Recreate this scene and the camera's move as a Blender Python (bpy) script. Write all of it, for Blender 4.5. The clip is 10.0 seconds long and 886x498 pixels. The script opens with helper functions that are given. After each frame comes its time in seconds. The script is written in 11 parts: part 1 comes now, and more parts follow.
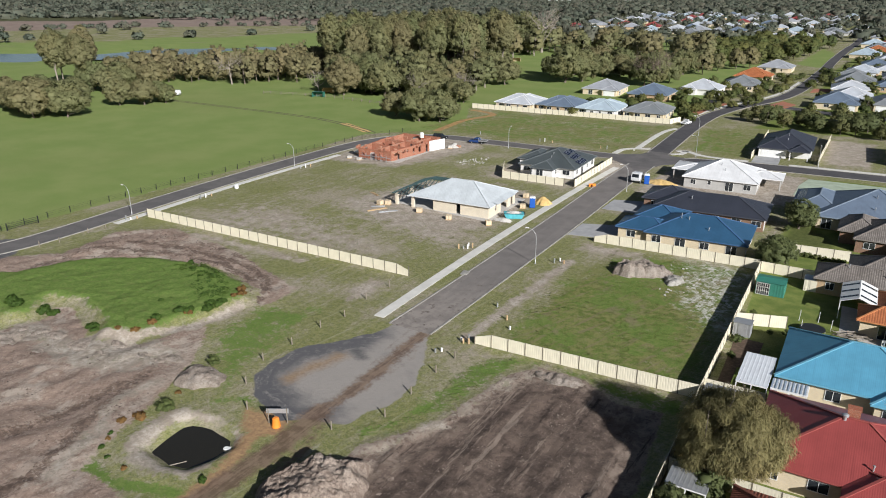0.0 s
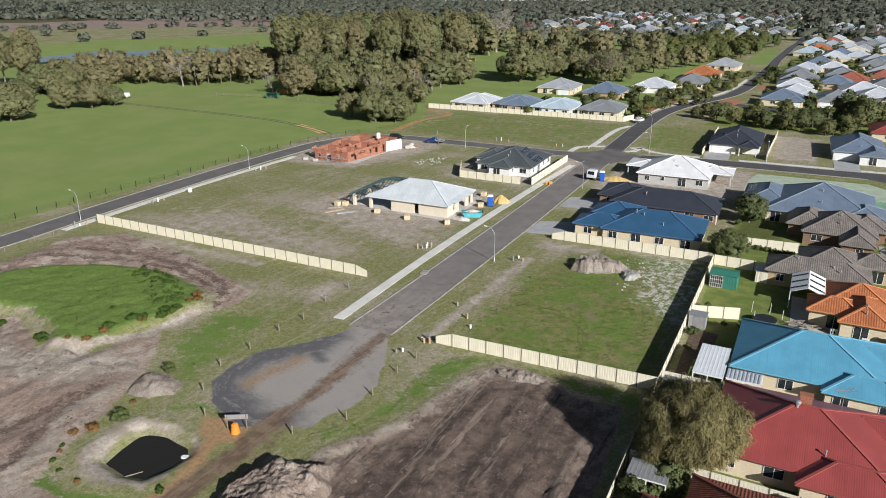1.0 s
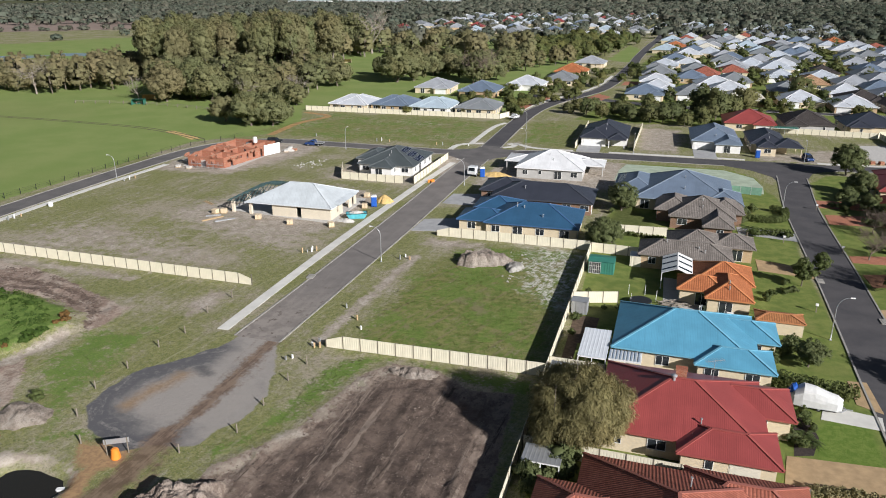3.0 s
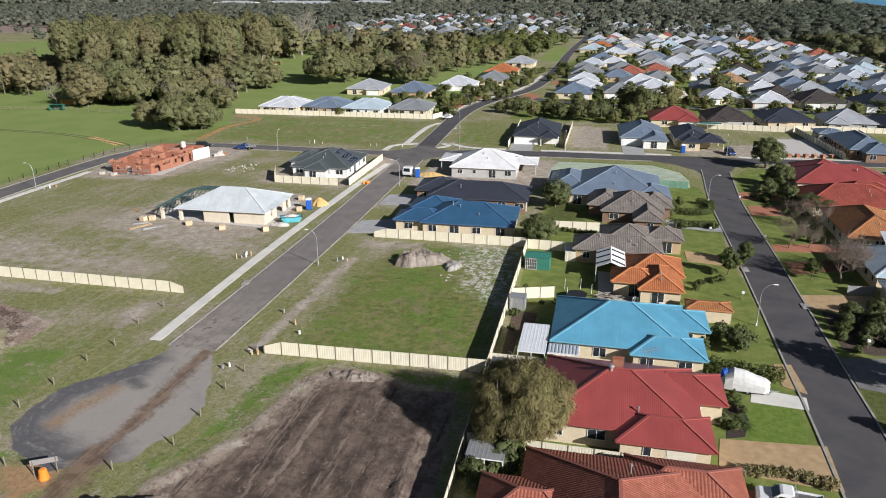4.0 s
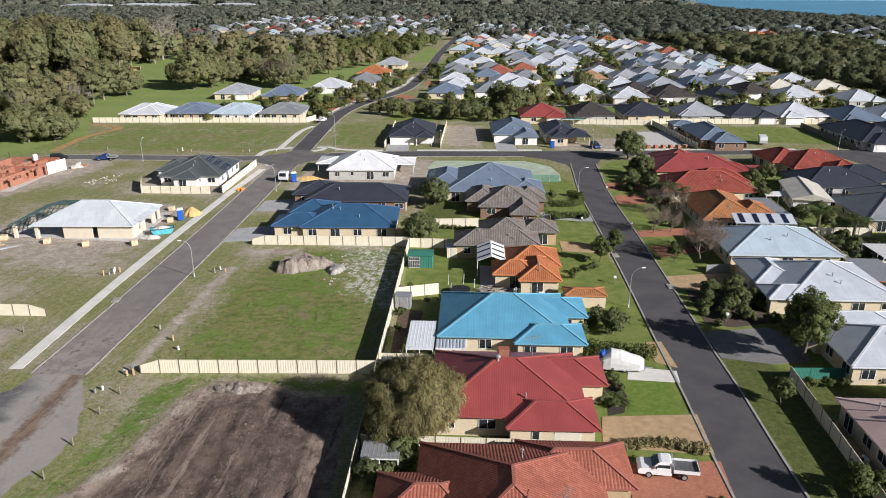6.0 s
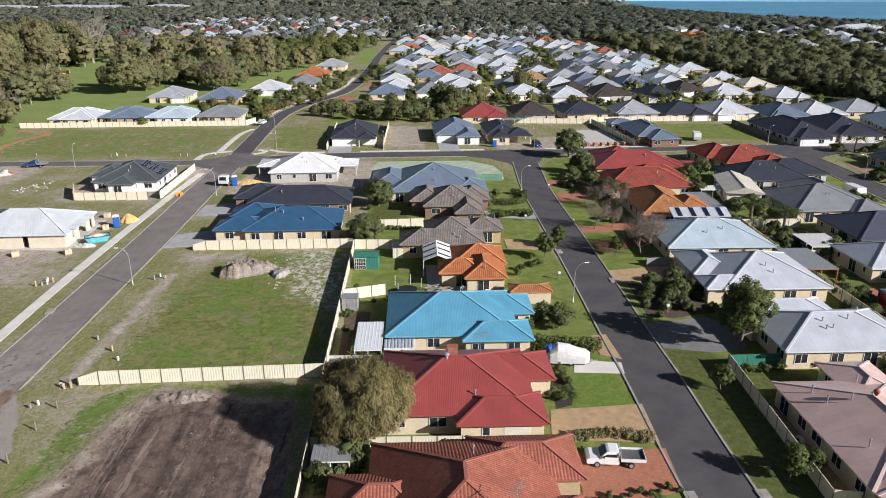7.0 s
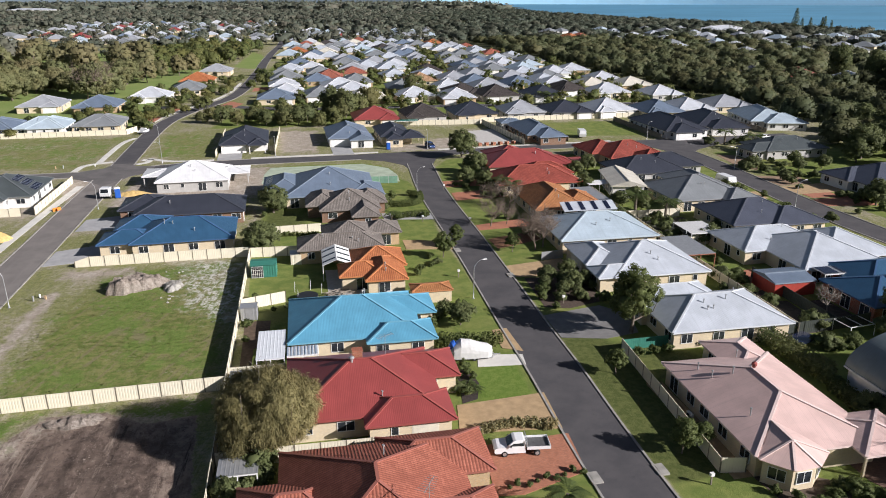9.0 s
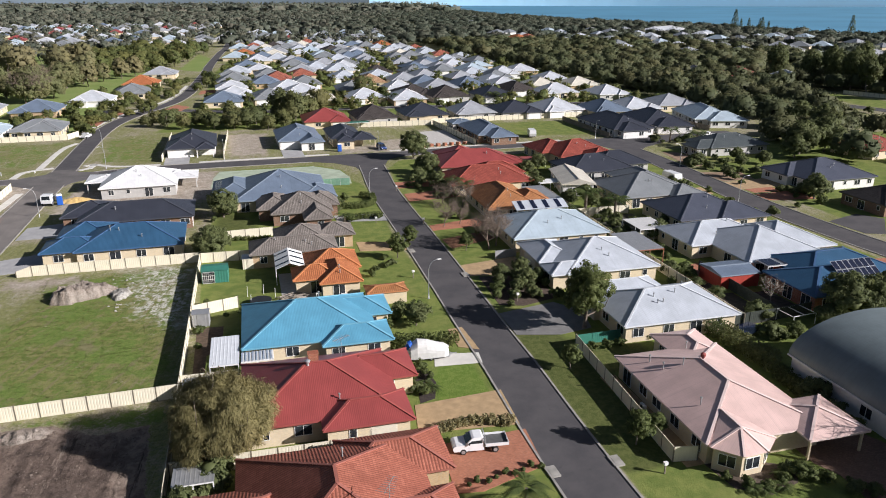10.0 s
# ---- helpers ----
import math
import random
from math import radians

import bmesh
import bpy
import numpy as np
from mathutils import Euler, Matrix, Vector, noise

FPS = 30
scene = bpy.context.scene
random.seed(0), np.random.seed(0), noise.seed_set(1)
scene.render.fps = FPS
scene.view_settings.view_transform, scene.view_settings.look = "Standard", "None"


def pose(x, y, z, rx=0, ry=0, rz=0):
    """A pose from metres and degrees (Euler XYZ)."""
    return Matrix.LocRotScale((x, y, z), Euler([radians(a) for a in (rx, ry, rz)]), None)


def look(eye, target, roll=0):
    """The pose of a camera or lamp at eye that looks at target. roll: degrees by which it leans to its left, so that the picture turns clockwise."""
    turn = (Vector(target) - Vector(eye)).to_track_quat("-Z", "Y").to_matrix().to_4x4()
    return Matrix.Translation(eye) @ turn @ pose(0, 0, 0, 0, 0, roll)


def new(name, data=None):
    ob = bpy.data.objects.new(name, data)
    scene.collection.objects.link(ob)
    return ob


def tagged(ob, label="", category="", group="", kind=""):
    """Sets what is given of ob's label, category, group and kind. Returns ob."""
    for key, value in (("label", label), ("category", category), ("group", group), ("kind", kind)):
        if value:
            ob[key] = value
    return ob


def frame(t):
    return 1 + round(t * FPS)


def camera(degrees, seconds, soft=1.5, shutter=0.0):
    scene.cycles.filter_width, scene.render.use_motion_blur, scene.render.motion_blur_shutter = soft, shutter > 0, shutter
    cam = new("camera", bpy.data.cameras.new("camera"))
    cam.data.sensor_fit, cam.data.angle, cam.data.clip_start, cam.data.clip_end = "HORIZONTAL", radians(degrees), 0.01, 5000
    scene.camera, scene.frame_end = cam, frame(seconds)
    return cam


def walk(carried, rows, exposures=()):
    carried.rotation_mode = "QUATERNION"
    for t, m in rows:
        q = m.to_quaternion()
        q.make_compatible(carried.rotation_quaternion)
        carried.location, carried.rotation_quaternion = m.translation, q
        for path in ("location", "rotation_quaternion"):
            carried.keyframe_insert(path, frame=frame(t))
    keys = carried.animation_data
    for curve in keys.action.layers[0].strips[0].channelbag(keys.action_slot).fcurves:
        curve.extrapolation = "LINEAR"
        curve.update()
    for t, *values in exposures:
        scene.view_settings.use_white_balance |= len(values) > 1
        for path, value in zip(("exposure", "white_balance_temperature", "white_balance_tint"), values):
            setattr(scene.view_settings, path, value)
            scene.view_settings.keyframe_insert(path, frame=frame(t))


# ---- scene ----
cam = camera(63.07, 10.0, soft=1.0)
PATH = [  # seconds, eye, tilt up, lean, yaw
    (0, 37.06, -76.77, 44.19, 70.038, -0.030, 28.584),
    (0.5, 37.03, -76.64, 44.11, 70.019, -0.045, 26.885),
    (1, 37.01, -76.58, 43.96, 70.077, -0.057, 25.144),
    (1.5, 37.01, -76.54, 43.90, 70.079, -0.037, 23.426),
    (2, 37.05, -76.58, 43.91, 70.073, -0.022, 21.414),
    (2.5, 37.07, -76.51, 43.75, 70.135, -0.019, 18.548),
    (4, 37.00, -76.42, 43.39, 70.267, -0.039, 10.338),
    (4.5, 37.05, -76.45, 43.32, 70.337, -0.043, 7.916),
    (5, 37.01, -76.47, 43.26, 70.338, -0.031, 5.341),
    (5.5, 36.93, -76.56, 43.22, 70.388, 0.006, 2.826),
    (6, 36.94, -76.64, 43.19, 70.413, -0.017, 0.421),
    (7.5, 36.79, -76.87, 42.96, 70.574, 0.037, -6.235),
    (8, 36.72, -76.98, 42.97, 70.615, 0.059, -8.169),
    (8.5, 36.73, -77.10, 42.91, 70.707, 0.043, -10.387),
    (9, 36.65, -77.24, 42.93, 70.748, 0.015, -12.707),
    (9.5, 36.61, -77.34, 42.90, 70.797, 0.022, -14.749),
    (10, 36.52, -77.43, 42.86, 70.854, 0.022, -16.601),
]
walk(cam, [(t, pose(x, y, z, 0, 0, yaw) @ pose(0, 0, 0, tilt) @ pose(0, 0, 0, 0, 0, roll)) for t, x, y, z, tilt, roll, yaw in PATH],
     exposures=((0, 0.46, 6250, 10), (5, 0.55, 6300, 12.5), (10, 0.66, 6350, 15)))

# ---- light ----
SUN_TO = Vector((0.83 * math.cos(radians(25.7)), -0.558 * math.cos(radians(25.7)), math.sin(radians(25.7)))).normalized()
sun_data = bpy.data.lights.new("sun", "SUN")
sun_data.energy, sun_data.angle, sun_data.color = 5.0, radians(0.55), (1.0, 0.968, 0.93)
sun = new("sun", sun_data)
sun.matrix_world = look((0, 0, 200), Vector((0, 0, 200)) - SUN_TO)
world = bpy.data.worlds.new("sky")
world.use_nodes = True
scene.world = world
sky = world.node_tree.nodes.new("ShaderNodeTexSky")
sky.sky_type, sky.sun_disc = "NISHITA", False
sky.sun_elevation, sky.sun_rotation = radians(25.7), math.atan2(SUN_TO.x, SUN_TO.y)
sky.air_density, sky.dust_density = 1.0, 1.6
world.node_tree.links.new(sky.outputs[0], world.node_tree.nodes["Background"].inputs[0])
world.node_tree.nodes["Background"].inputs[1].default_value = 0.032

# ---- materials ----
class Nodes:
    """A small writer of node trees."""

    def __init__(self, name):
        self.mat = bpy.data.materials.new(name)
        self.mat.use_nodes = True
        self.tree = self.mat.node_tree
        self.bsdf = self.tree.nodes["Principled BSDF"]

    def add(self, kind):
        return self.tree.nodes.new(kind)

    def put(self, socket, value):
        if hasattr(value, "is_output"):
            self.tree.links.new(value, socket)
        else:
            socket.default_value = value

    def coords(self, which="Object"):
        return self.add("ShaderNodeTexCoord").outputs[which]

    def scaled(self, vector, scale):
        node = self.add("ShaderNodeMapping")
        self.put(node.inputs["Vector"], vector)
        node.inputs["Scale"].default_value = scale
        return node.outputs[0]

    def noise(self, scale, vector=None, detail=4.0, rough=0.6):
        node = self.add("ShaderNodeTexNoise")
        self.put(node.inputs["Scale"], scale)
        node.inputs["Detail"].default_value, node.inputs["Roughness"].default_value = detail, rough
        if vector is not None:
            self.put(node.inputs["Vector"], vector)
        return node.outputs["Fac"]

    def maths(self, op, a, b=0.0, clamp=False):
        node = self.add("ShaderNodeMath")
        node.operation, node.use_clamp = op, clamp
        self.put(node.inputs[0], a)
        self.put(node.inputs[1], b)
        return node.outputs[0]

    def step(self, value, low, high):
        node = self.add("ShaderNodeMapRange")
        node.interpolation_type = "SMOOTHSTEP"
        self.put(node.inputs["Value"], value)
        node.inputs["From Min"].default_value, node.inputs["From Max"].default_value = low, high
        return node.outputs["Result"]

    def mix(self, fac, a, b, blend="MIX"):
        node = self.add("ShaderNodeMix")
        node.data_type, node.blend_type = "RGBA", blend
        self.put(node.inputs[0], fac)
        for n, value in ((6, a), (7, b)):
            self.put(node.inputs[n], (*value, 1.0) if isinstance(value, tuple) and len(value) == 3 else value)
        return node.outputs[2]

    def attr(self, name):
        node = self.add("ShaderNodeAttribute")
        node.attribute_name = name
        return node.outputs["Fac"]

    def bump(self, height, strength=0.3, distance=0.02, before=None):
        node = self.add("ShaderNodeBump")
        node.inputs["Strength"].default_value, node.inputs["Distance"].default_value = strength, distance
        self.put(node.inputs["Height"], height)
        if before is not None:
            self.put(node.inputs["Normal"], before)
        return node.outputs[0]

    def done(self, color, rough=0.7, metal=0.0, normal=None, specular=0.5):
        self.put(self.bsdf.inputs["Base Color"], (*color, 1.0) if isinstance(color, tuple) and len(color) == 3 else color)
        self.put(self.bsdf.inputs["Roughness"], rough)
        self.put(self.bsdf.inputs["Metallic"], metal)
        self.put(self.bsdf.inputs["Specular IOR Level"], specular)
        if normal is not None:
            self.put(self.bsdf.inputs["Normal"], normal)
        return self.mat


def dim(c, k):
    return tuple(min(1.0, v * k) for v in c)


def plain(name, color, rough=0.6, metal=0.0, vary=0.18, size=1.5, specular=0.4, grain=18.0):
    """Painted or cast stuff: a base colour with stains at two scales and a fine relief."""
    n = Nodes(name)
    xyz = n.coords()
    big = n.noise(size, xyz, 5)
    small = n.noise(grain, xyz, 3)
    c = n.mix(n.step(big, 0.3, 0.75), dim(color, 1 - vary), dim(color, 1 + vary * 0.6))
    c = n.mix(n.maths("MULTIPLY", n.step(small, 0.45, 0.8), 0.35), c, dim(color, 1 - vary * 1.3))
    return n.done(c, rough, metal, n.bump(small, 0.15, 0.01), specular)


def metal_roof(name, color, rough=0.42, ribs=0.2):
    """Corrugated painted steel: ribs up the slope, sheet laps, faint dust."""
    n = Nodes(name)
    uv = n.coords("UV")
    sep = n.add("ShaderNodeSeparateXYZ")
    n.put(sep.inputs[0], uv)
    rib = n.maths("SINE", n.maths("MULTIPLY", sep.outputs[0], 2 * math.pi / 0.19))
    sheet = n.maths("FRACT", n.maths("DIVIDE", sep.outputs[0], 0.76))
    lap = n.step(sheet, 0.0, 0.06)
    dust = n.noise(0.35, n.coords(), 6)
    streak = n.noise(1.0, n.scaled(uv, (2.2, 0.12, 1)), 4)
    c = n.mix(n.step(dust, 0.3, 0.7), dim(color, 0.86), dim(color, 1.08))
    c = n.mix(n.maths("MULTIPLY", n.step(streak, 0.5, 0.75), 0.4), c, dim(color, 0.78))
    # rib valleys carry painted shade along with the bump
    c = n.mix(n.maths("MULTIPLY", n.maths("SUBTRACT", 1.0, n.step(rib, -0.9, -0.2)), ribs), c, dim(color, 0.66))
    c = n.mix(n.maths("MULTIPLY", n.maths("SUBTRACT", 1.0, lap), 0.4), c, dim(color, 0.55))
    return n.done(c, rough, 0.0, n.bump(rib, ribs, 0.018), 0.5)


def tile_roof(name, color, second, rolls=0.62):
    """Concrete tiles: rolls up the slope, courses across, tile-to-tile tint."""
    n = Nodes(name)
    uv = n.coords("UV")
    sep = n.add("ShaderNodeSeparateXYZ")
    n.put(sep.inputs[0], uv)
    u, v = n.maths("DIVIDE", sep.outputs[0], 0.30), n.maths("DIVIDE", sep.outputs[1], 0.33)
    roll = n.maths("SINE", n.maths("MULTIPLY", u, 2 * math.pi))
    course = n.maths("FRACT", v)
    cell = n.add("ShaderNodeCombineXYZ")
    n.put(cell.inputs[0], n.maths("FLOOR", u))
    n.put(cell.inputs[1], n.maths("FLOOR", v))
    white = n.add("ShaderNodeTexWhiteNoise")
    white.noise_dimensions = "2D"
    n.put(white.inputs["Vector"], cell.outputs[0])
    c = n.mix(white.outputs["Value"], dim(color, 0.88), second)
    c = n.mix(n.step(n.noise(0.5, n.coords(), 6), 0.35, 0.75), c, dim(color, 0.72))
    # shade is painted into the troughs between rolls and at course edges
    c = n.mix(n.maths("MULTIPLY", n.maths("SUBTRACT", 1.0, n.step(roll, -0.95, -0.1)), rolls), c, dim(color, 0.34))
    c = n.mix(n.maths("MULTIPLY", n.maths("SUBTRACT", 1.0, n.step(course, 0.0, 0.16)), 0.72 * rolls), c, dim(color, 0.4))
    h = n.maths("ADD", n.maths("MULTIPLY", roll, 0.6), course)
    return n.done(c, 0.75, 0.0, n.bump(h, 0.6, 0.03), 0.3)


def brick_wall(name, color, mortar=(0.5, 0.46, 0.4), contrast=0.35):
    n = Nodes(name)
    xyz = n.coords()
    sep = n.add("ShaderNodeSeparateXYZ")
    n.put(sep.inputs[0], xyz)
    flat = n.add("ShaderNodeCombineXYZ")
    n.put(flat.inputs[0], n.maths("ADD", sep.outputs[0], sep.outputs[1]))
    n.put(flat.inputs[1], sep.outputs[2])
    tex = n.add("ShaderNodeTexBrick")
    n.put(tex.inputs["Vector"], flat.outputs[0])
    for key, value in (("Scale", 1.0), ("Brick Width", 0.24), ("Row Height", 0.086), ("Mortar Size", 0.008)):
        tex.inputs[key].default_value = value
    tex.inputs["Color1"].default_value = (*dim(color, 1 - contrast * 0.5), 1)
    tex.inputs["Color2"].default_value = (*dim(color, 1 + contrast * 0.4), 1)
    tex.inputs["Mortar"].default_value = (*mortar, 1)
    c = n.mix(n.maths("MULTIPLY", n.step(n.noise(0.8, xyz, 5), 0.4, 0.8), 0.3), tex.outputs["Color"], dim(color, 0.7))
    return n.done(c, 0.85, 0.0, n.bump(tex.outputs["Fac"], 0.3, -0.01), 0.2)


def pavers(name, color, mortar):
    """Brick pavers laid flat, sun-bleached in patches."""
    n = Nodes(name)
    xyz = n.coords()
    tex = n.add("ShaderNodeTexBrick")
    n.put(tex.inputs["Vector"], xyz)
    for key, value in (("Scale", 1.0), ("Brick Width", 0.23), ("Row Height", 0.115), ("Mortar Size", 0.006)):
        tex.inputs[key].default_value = value
    tex.inputs["Color1"].default_value = (*dim(color, 0.82), 1)
    tex.inputs["Color2"].default_value = (*dim(color, 1.15), 1)
    tex.inputs["Mortar"].default_value = (*mortar, 1)
    c = n.mix(n.maths("MULTIPLY", n.step(n.noise(0.6, xyz, 7, 0.7), 0.42, 0.62), 0.35), tex.outputs["Color"], dim(color, 0.72))
    c = n.mix(n.maths("MULTIPLY", n.step(n.noise(2.6, xyz, 7, 0.75), 0.52, 0.62), 0.3), c, dim(color, 1.3))
    return n.done(c, 0.88, 0.0, n.bump(tex.outputs["Fac"], 0.2, -0.006), 0.2)


def foliage(name, dark, light, brown=None):
    """Leaves: tint from leaf to leaf and from tree to tree, a little light through them."""
    n = Nodes(name)
    geo = n.add("ShaderNodeNewGeometry")
    info = n.add("ShaderNodeObjectInfo")
    c = n.mix(n.maths("ADD", n.maths("MULTIPLY", geo.outputs["Random Per Island"], 0.7), 0.15), dark, light)
    c = n.mix(n.maths("MULTIPLY", n.step(n.noise(0.5, n.coords(), 3), 0.4, 0.7), 0.5), c, dim(light, 1.15))
    c = n.mix(n.maths("MULTIPLY", n.attr("tint"), 0.75), c, brown or (light[0] * 1.35, light[1] * 1.05, light[2] * 1.1))
    c = n.mix(n.maths("MULTIPLY", n.attr("shade"), 0.6), c, dim(dark, 0.95))
    c = n.mix(n.maths("MULTIPLY", n.step(n.noise(0.09, n.coords(), 2), 0.48, 0.62), 0.45), c, (light[0] * 1.05, light[1] * 0.88, light[2] * 0.8))
    if brown:
        c = n.mix(n.maths("MULTIPLY", n.maths("POWER", info.outputs["Random"], 1.5), 0.6), c, brown)
    n.done(c, 0.65, 0.0, None, 0.2)
    thin = n.add("ShaderNodeBsdfTranslucent")
    n.put(thin.inputs["Color"], c)
    blend = n.add("ShaderNodeMixShader")
    blend.inputs[0].default_value = 0.40
    out = n.tree.nodes["Material Output"]
    n.tree.links.new(n.bsdf.outputs[0], blend.inputs[1])
    n.tree.links.new(thin.outputs[0], blend.inputs[2])
    n.tree.links.new(blend.outputs[0], out.inputs["Surface"])
    return n.mat


def ground_material():
    """Meadow, paddock, bare dirt, sand, gravel and lawn, told apart by the ground's own zone weights with ragged edges."""
    n = Nodes("ground")
    xyz = n.coords()
    huge, big, mid, fine, grit, dust = (n.noise(s, xyz, d) for s, d in ((0.012, 3), (0.07, 5), (0.45, 5), (2.2, 5), (9.0, 3), (26.0, 2)))
    ragged = n.maths("ADD", n.maths("MULTIPLY", n.maths("SUBTRACT", mid, 0.5), 0.75), n.maths("MULTIPLY", n.maths("SUBTRACT", fine, 0.5), 0.7))

    def along(length, width, turn, detail=5, rough=0.62):
        """Noise drawn out along the wheel tracks and rows."""
        node = n.add("ShaderNodeMapping")
        node.vector_type = "TEXTURE"
        n.put(node.inputs["Vector"], xyz)
        node.inputs["Rotation"].default_value = (0, 0, radians(turn))
        node.inputs["Scale"].default_value = (length, width, 1.0)
        return n.noise(1.0, node.outputs[0], detail, rough)

    rows, tracks, scrape = along(9.0, 0.55, 91), along(14.0, 1.6, 87), along(5.0, 0.28, 88)

    def zone(name, low=0.42, high=0.58, rag=1.0):
        return n.step(n.maths("ADD", n.attr(name), n.maths("MULTIPLY", ragged, rag)), low, high)

    def two(a, b, by, low=0.35, high=0.68):
        return n.mix(n.step(by, low, high), a, b)

    # rough vacant land: thin olive grass over grey sand
    grass = two((0.240, 0.236, 0.097), (0.158, 0.172, 0.062), n.noise(1.4, xyz, 7, 0.75), 0.42, 0.58)
    sandy = two((0.375, 0.327, 0.255), (0.275, 0.238, 0.172), fine)
    worn = n.maths("ADD", n.maths("MULTIPLY", big, 0.5), n.maths("ADD", n.maths("MULTIPLY", tracks, 0.15), n.maths("MULTIPLY", n.noise(1.0, xyz, 6, 0.72), 0.35)))
    c = n.mix(n.step(worn, 0.46, 0.60), grass, sandy)
    c = n.mix(n.maths("MULTIPLY", n.step(n.maths("ADD", n.maths("MULTIPLY", tracks, 0.5), n.maths("MULTIPLY", n.noise(0.3, xyz, 6, 0.7), 0.5)), 0.56, 0.66), 0.7), c, (0.36, 0.33, 0.275))
    c = n.mix(n.maths("MULTIPLY", n.step(n.noise(3.6, xyz, 5, 0.7), 0.52, 0.62), 0.6), c, (0.078, 0.092, 0.036))
    c = n.mix(n.maths("MULTIPLY", n.step(grit, 0.5, 0.66), 0.5), c, (0.085, 0.09, 0.042))
    c = n.mix(n.maths("MULTIPLY", n.step(n.noise(6.0, xyz, 4, 0.65), 0.55, 0.66), 0.5), c, (0.37, 0.34, 0.275))
    c = n.mix(n.maths("MULTIPLY", n.step(along(16.0, 0.5, 78, 5), 0.55, 0.66), 0.4), c, (0.34, 0.32, 0.22))
    c = n.mix(n.maths("MULTIPLY", n.step(along(12.0, 0.7, 102, 5), 0.57, 0.68), 0.35), c, (0.12, 0.125, 0.055))
    # far scrub floor
    c = n.mix(zone("scrub"), c, two((0.065, 0.07, 0.035), (0.10, 0.10, 0.05), mid))
    # paddock
    pad = two((0.174, 0.232, 0.070), (0.212, 0.256, 0.088), big)
    pad = n.mix(n.maths("MULTIPLY", n.step(fine, 0.45, 0.75), 0.3), pad, (0.122, 0.172, 0.044))
    pad = n.mix(n.maths("MULTIPLY", n.step(huge, 0.5, 0.7), 0.4), pad, (0.205, 0.225, 0.085))
    pad = n.mix(n.maths("MULTIPLY", n.step(grit, 0.5, 0.8), 0.2), pad, (0.10, 0.16, 0.028))
    c = n.mix(zone("paddock"), c, pad)
    # lush weeds
    lush = two((0.108, 0.172, 0.038), (0.160, 0.222, 0.058), fine)
    lush = n.mix(n.maths("MULTIPLY", n.step(grit, 0.46, 0.7), 0.45), lush, (0.058, 0.102, 0.018))
    lush = n.mix(n.maths("MULTIPLY", n.step(n.noise(0.8, xyz, 6, 0.72), 0.5, 0.62), 0.4), lush, (0.19, 0.215, 0.075))
    lush = n.mix(n.maths("MULTIPLY", n.step(n.noise(3.2, xyz, 6, 0.76), 0.52, 0.62), 0.5), lush, (0.070, 0.118, 0.024))
    c = n.mix(zone("lush", 0.36, 0.64, 1.3), c, lush)
    # grassed lot: olive turf with thin brown drags
    turf = two((0.112, 0.150, 0.036), (0.206, 0.204, 0.076), n.noise(0.7, xyz, 8, 0.78), 0.42, 0.58)
    turf = n.mix(n.maths("MULTIPLY", n.step(along(10.0, 0.6, 70, 5), 0.50, 0.62), 0.7), turf, (0.205, 0.168, 0.100))
    turf = n.mix(n.maths("MULTIPLY", n.step(n.noise(0.11, xyz, 8, 0.72), 0.47, 0.55), 0.8), turf, two((0.100, 0.166, 0.032), (0.150, 0.205, 0.050), n.noise(1.6, xyz, 7, 0.76), 0.42, 0.58))
    turf = n.mix(n.maths("MULTIPLY", n.step(n.noise(0.14, n.scaled(xyz, (1.0, 0.6, 1.0)), 8, 0.72), 0.55, 0.63), 0.7), turf, (0.215, 0.180, 0.108))
    turf = n.mix(n.maths("MULTIPLY", n.step(n.noise(5.0, xyz, 4, 0.7), 0.52, 0.66), 0.5), turf, (0.066, 0.080, 0.026))
    c = n.mix(zone("turf", 0.36, 0.64, 1.3), c, turf)
    # crushed limestone dragged thin over it
    chalk = n.maths("ADD", n.maths("MULTIPLY", along(3.0, 0.35, 76, 5), 0.22), n.maths("MULTIPLY", n.noise(0.9, xyz, 8, 0.8), 0.78))
    c = n.mix(n.maths("MULTIPLY", zone("lime", 0.30, 0.70, 1.4), n.step(chalk, 0.46, 0.56)), c, n.mix(n.step(fine, 0.4, 0.6), (0.60, 0.585, 0.53), (0.40, 0.39, 0.33)))
    # mown lawns
    lawn = two((0.118, 0.158, 0.040), (0.188, 0.215, 0.062), mid)
    lawn = n.mix(n.maths("MULTIPLY", n.step(big, 0.5, 0.68), 0.45), lawn, (0.235, 0.220, 0.085))
    lawn = n.mix(n.maths("MULTIPLY", n.step(grit, 0.5, 0.75), 0.35), lawn, (0.06, 0.09, 0.018))
    c = n.mix(zone("lawn", rag=0.25), c, lawn)
    # darker grass, with the shade lying on it put into its colour
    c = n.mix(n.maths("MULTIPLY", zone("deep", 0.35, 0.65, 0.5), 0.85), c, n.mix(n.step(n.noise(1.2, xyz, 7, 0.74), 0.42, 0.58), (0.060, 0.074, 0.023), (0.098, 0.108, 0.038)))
    c = n.mix(n.maths("MULTIPLY", zone("fresh", 0.35, 0.65, 0.5), 0.85), c, n.mix(n.step(n.noise(1.2, xyz, 7, 0.74), 0.42, 0.58), (0.094, 0.158, 0.026), (0.142, 0.200, 0.042)))
    # brown field beyond the lagoon
    c = n.mix(zone("heath"), c, two((0.215, 0.162, 0.135), (0.27, 0.215, 0.18), big))
    # worked dirt: scraped in long curves about the fill, damp and dry patches
    lumps, clods = n.noise(0.9, xyz, 6, 0.7), n.noise(4.5, xyz, 4, 0.7)

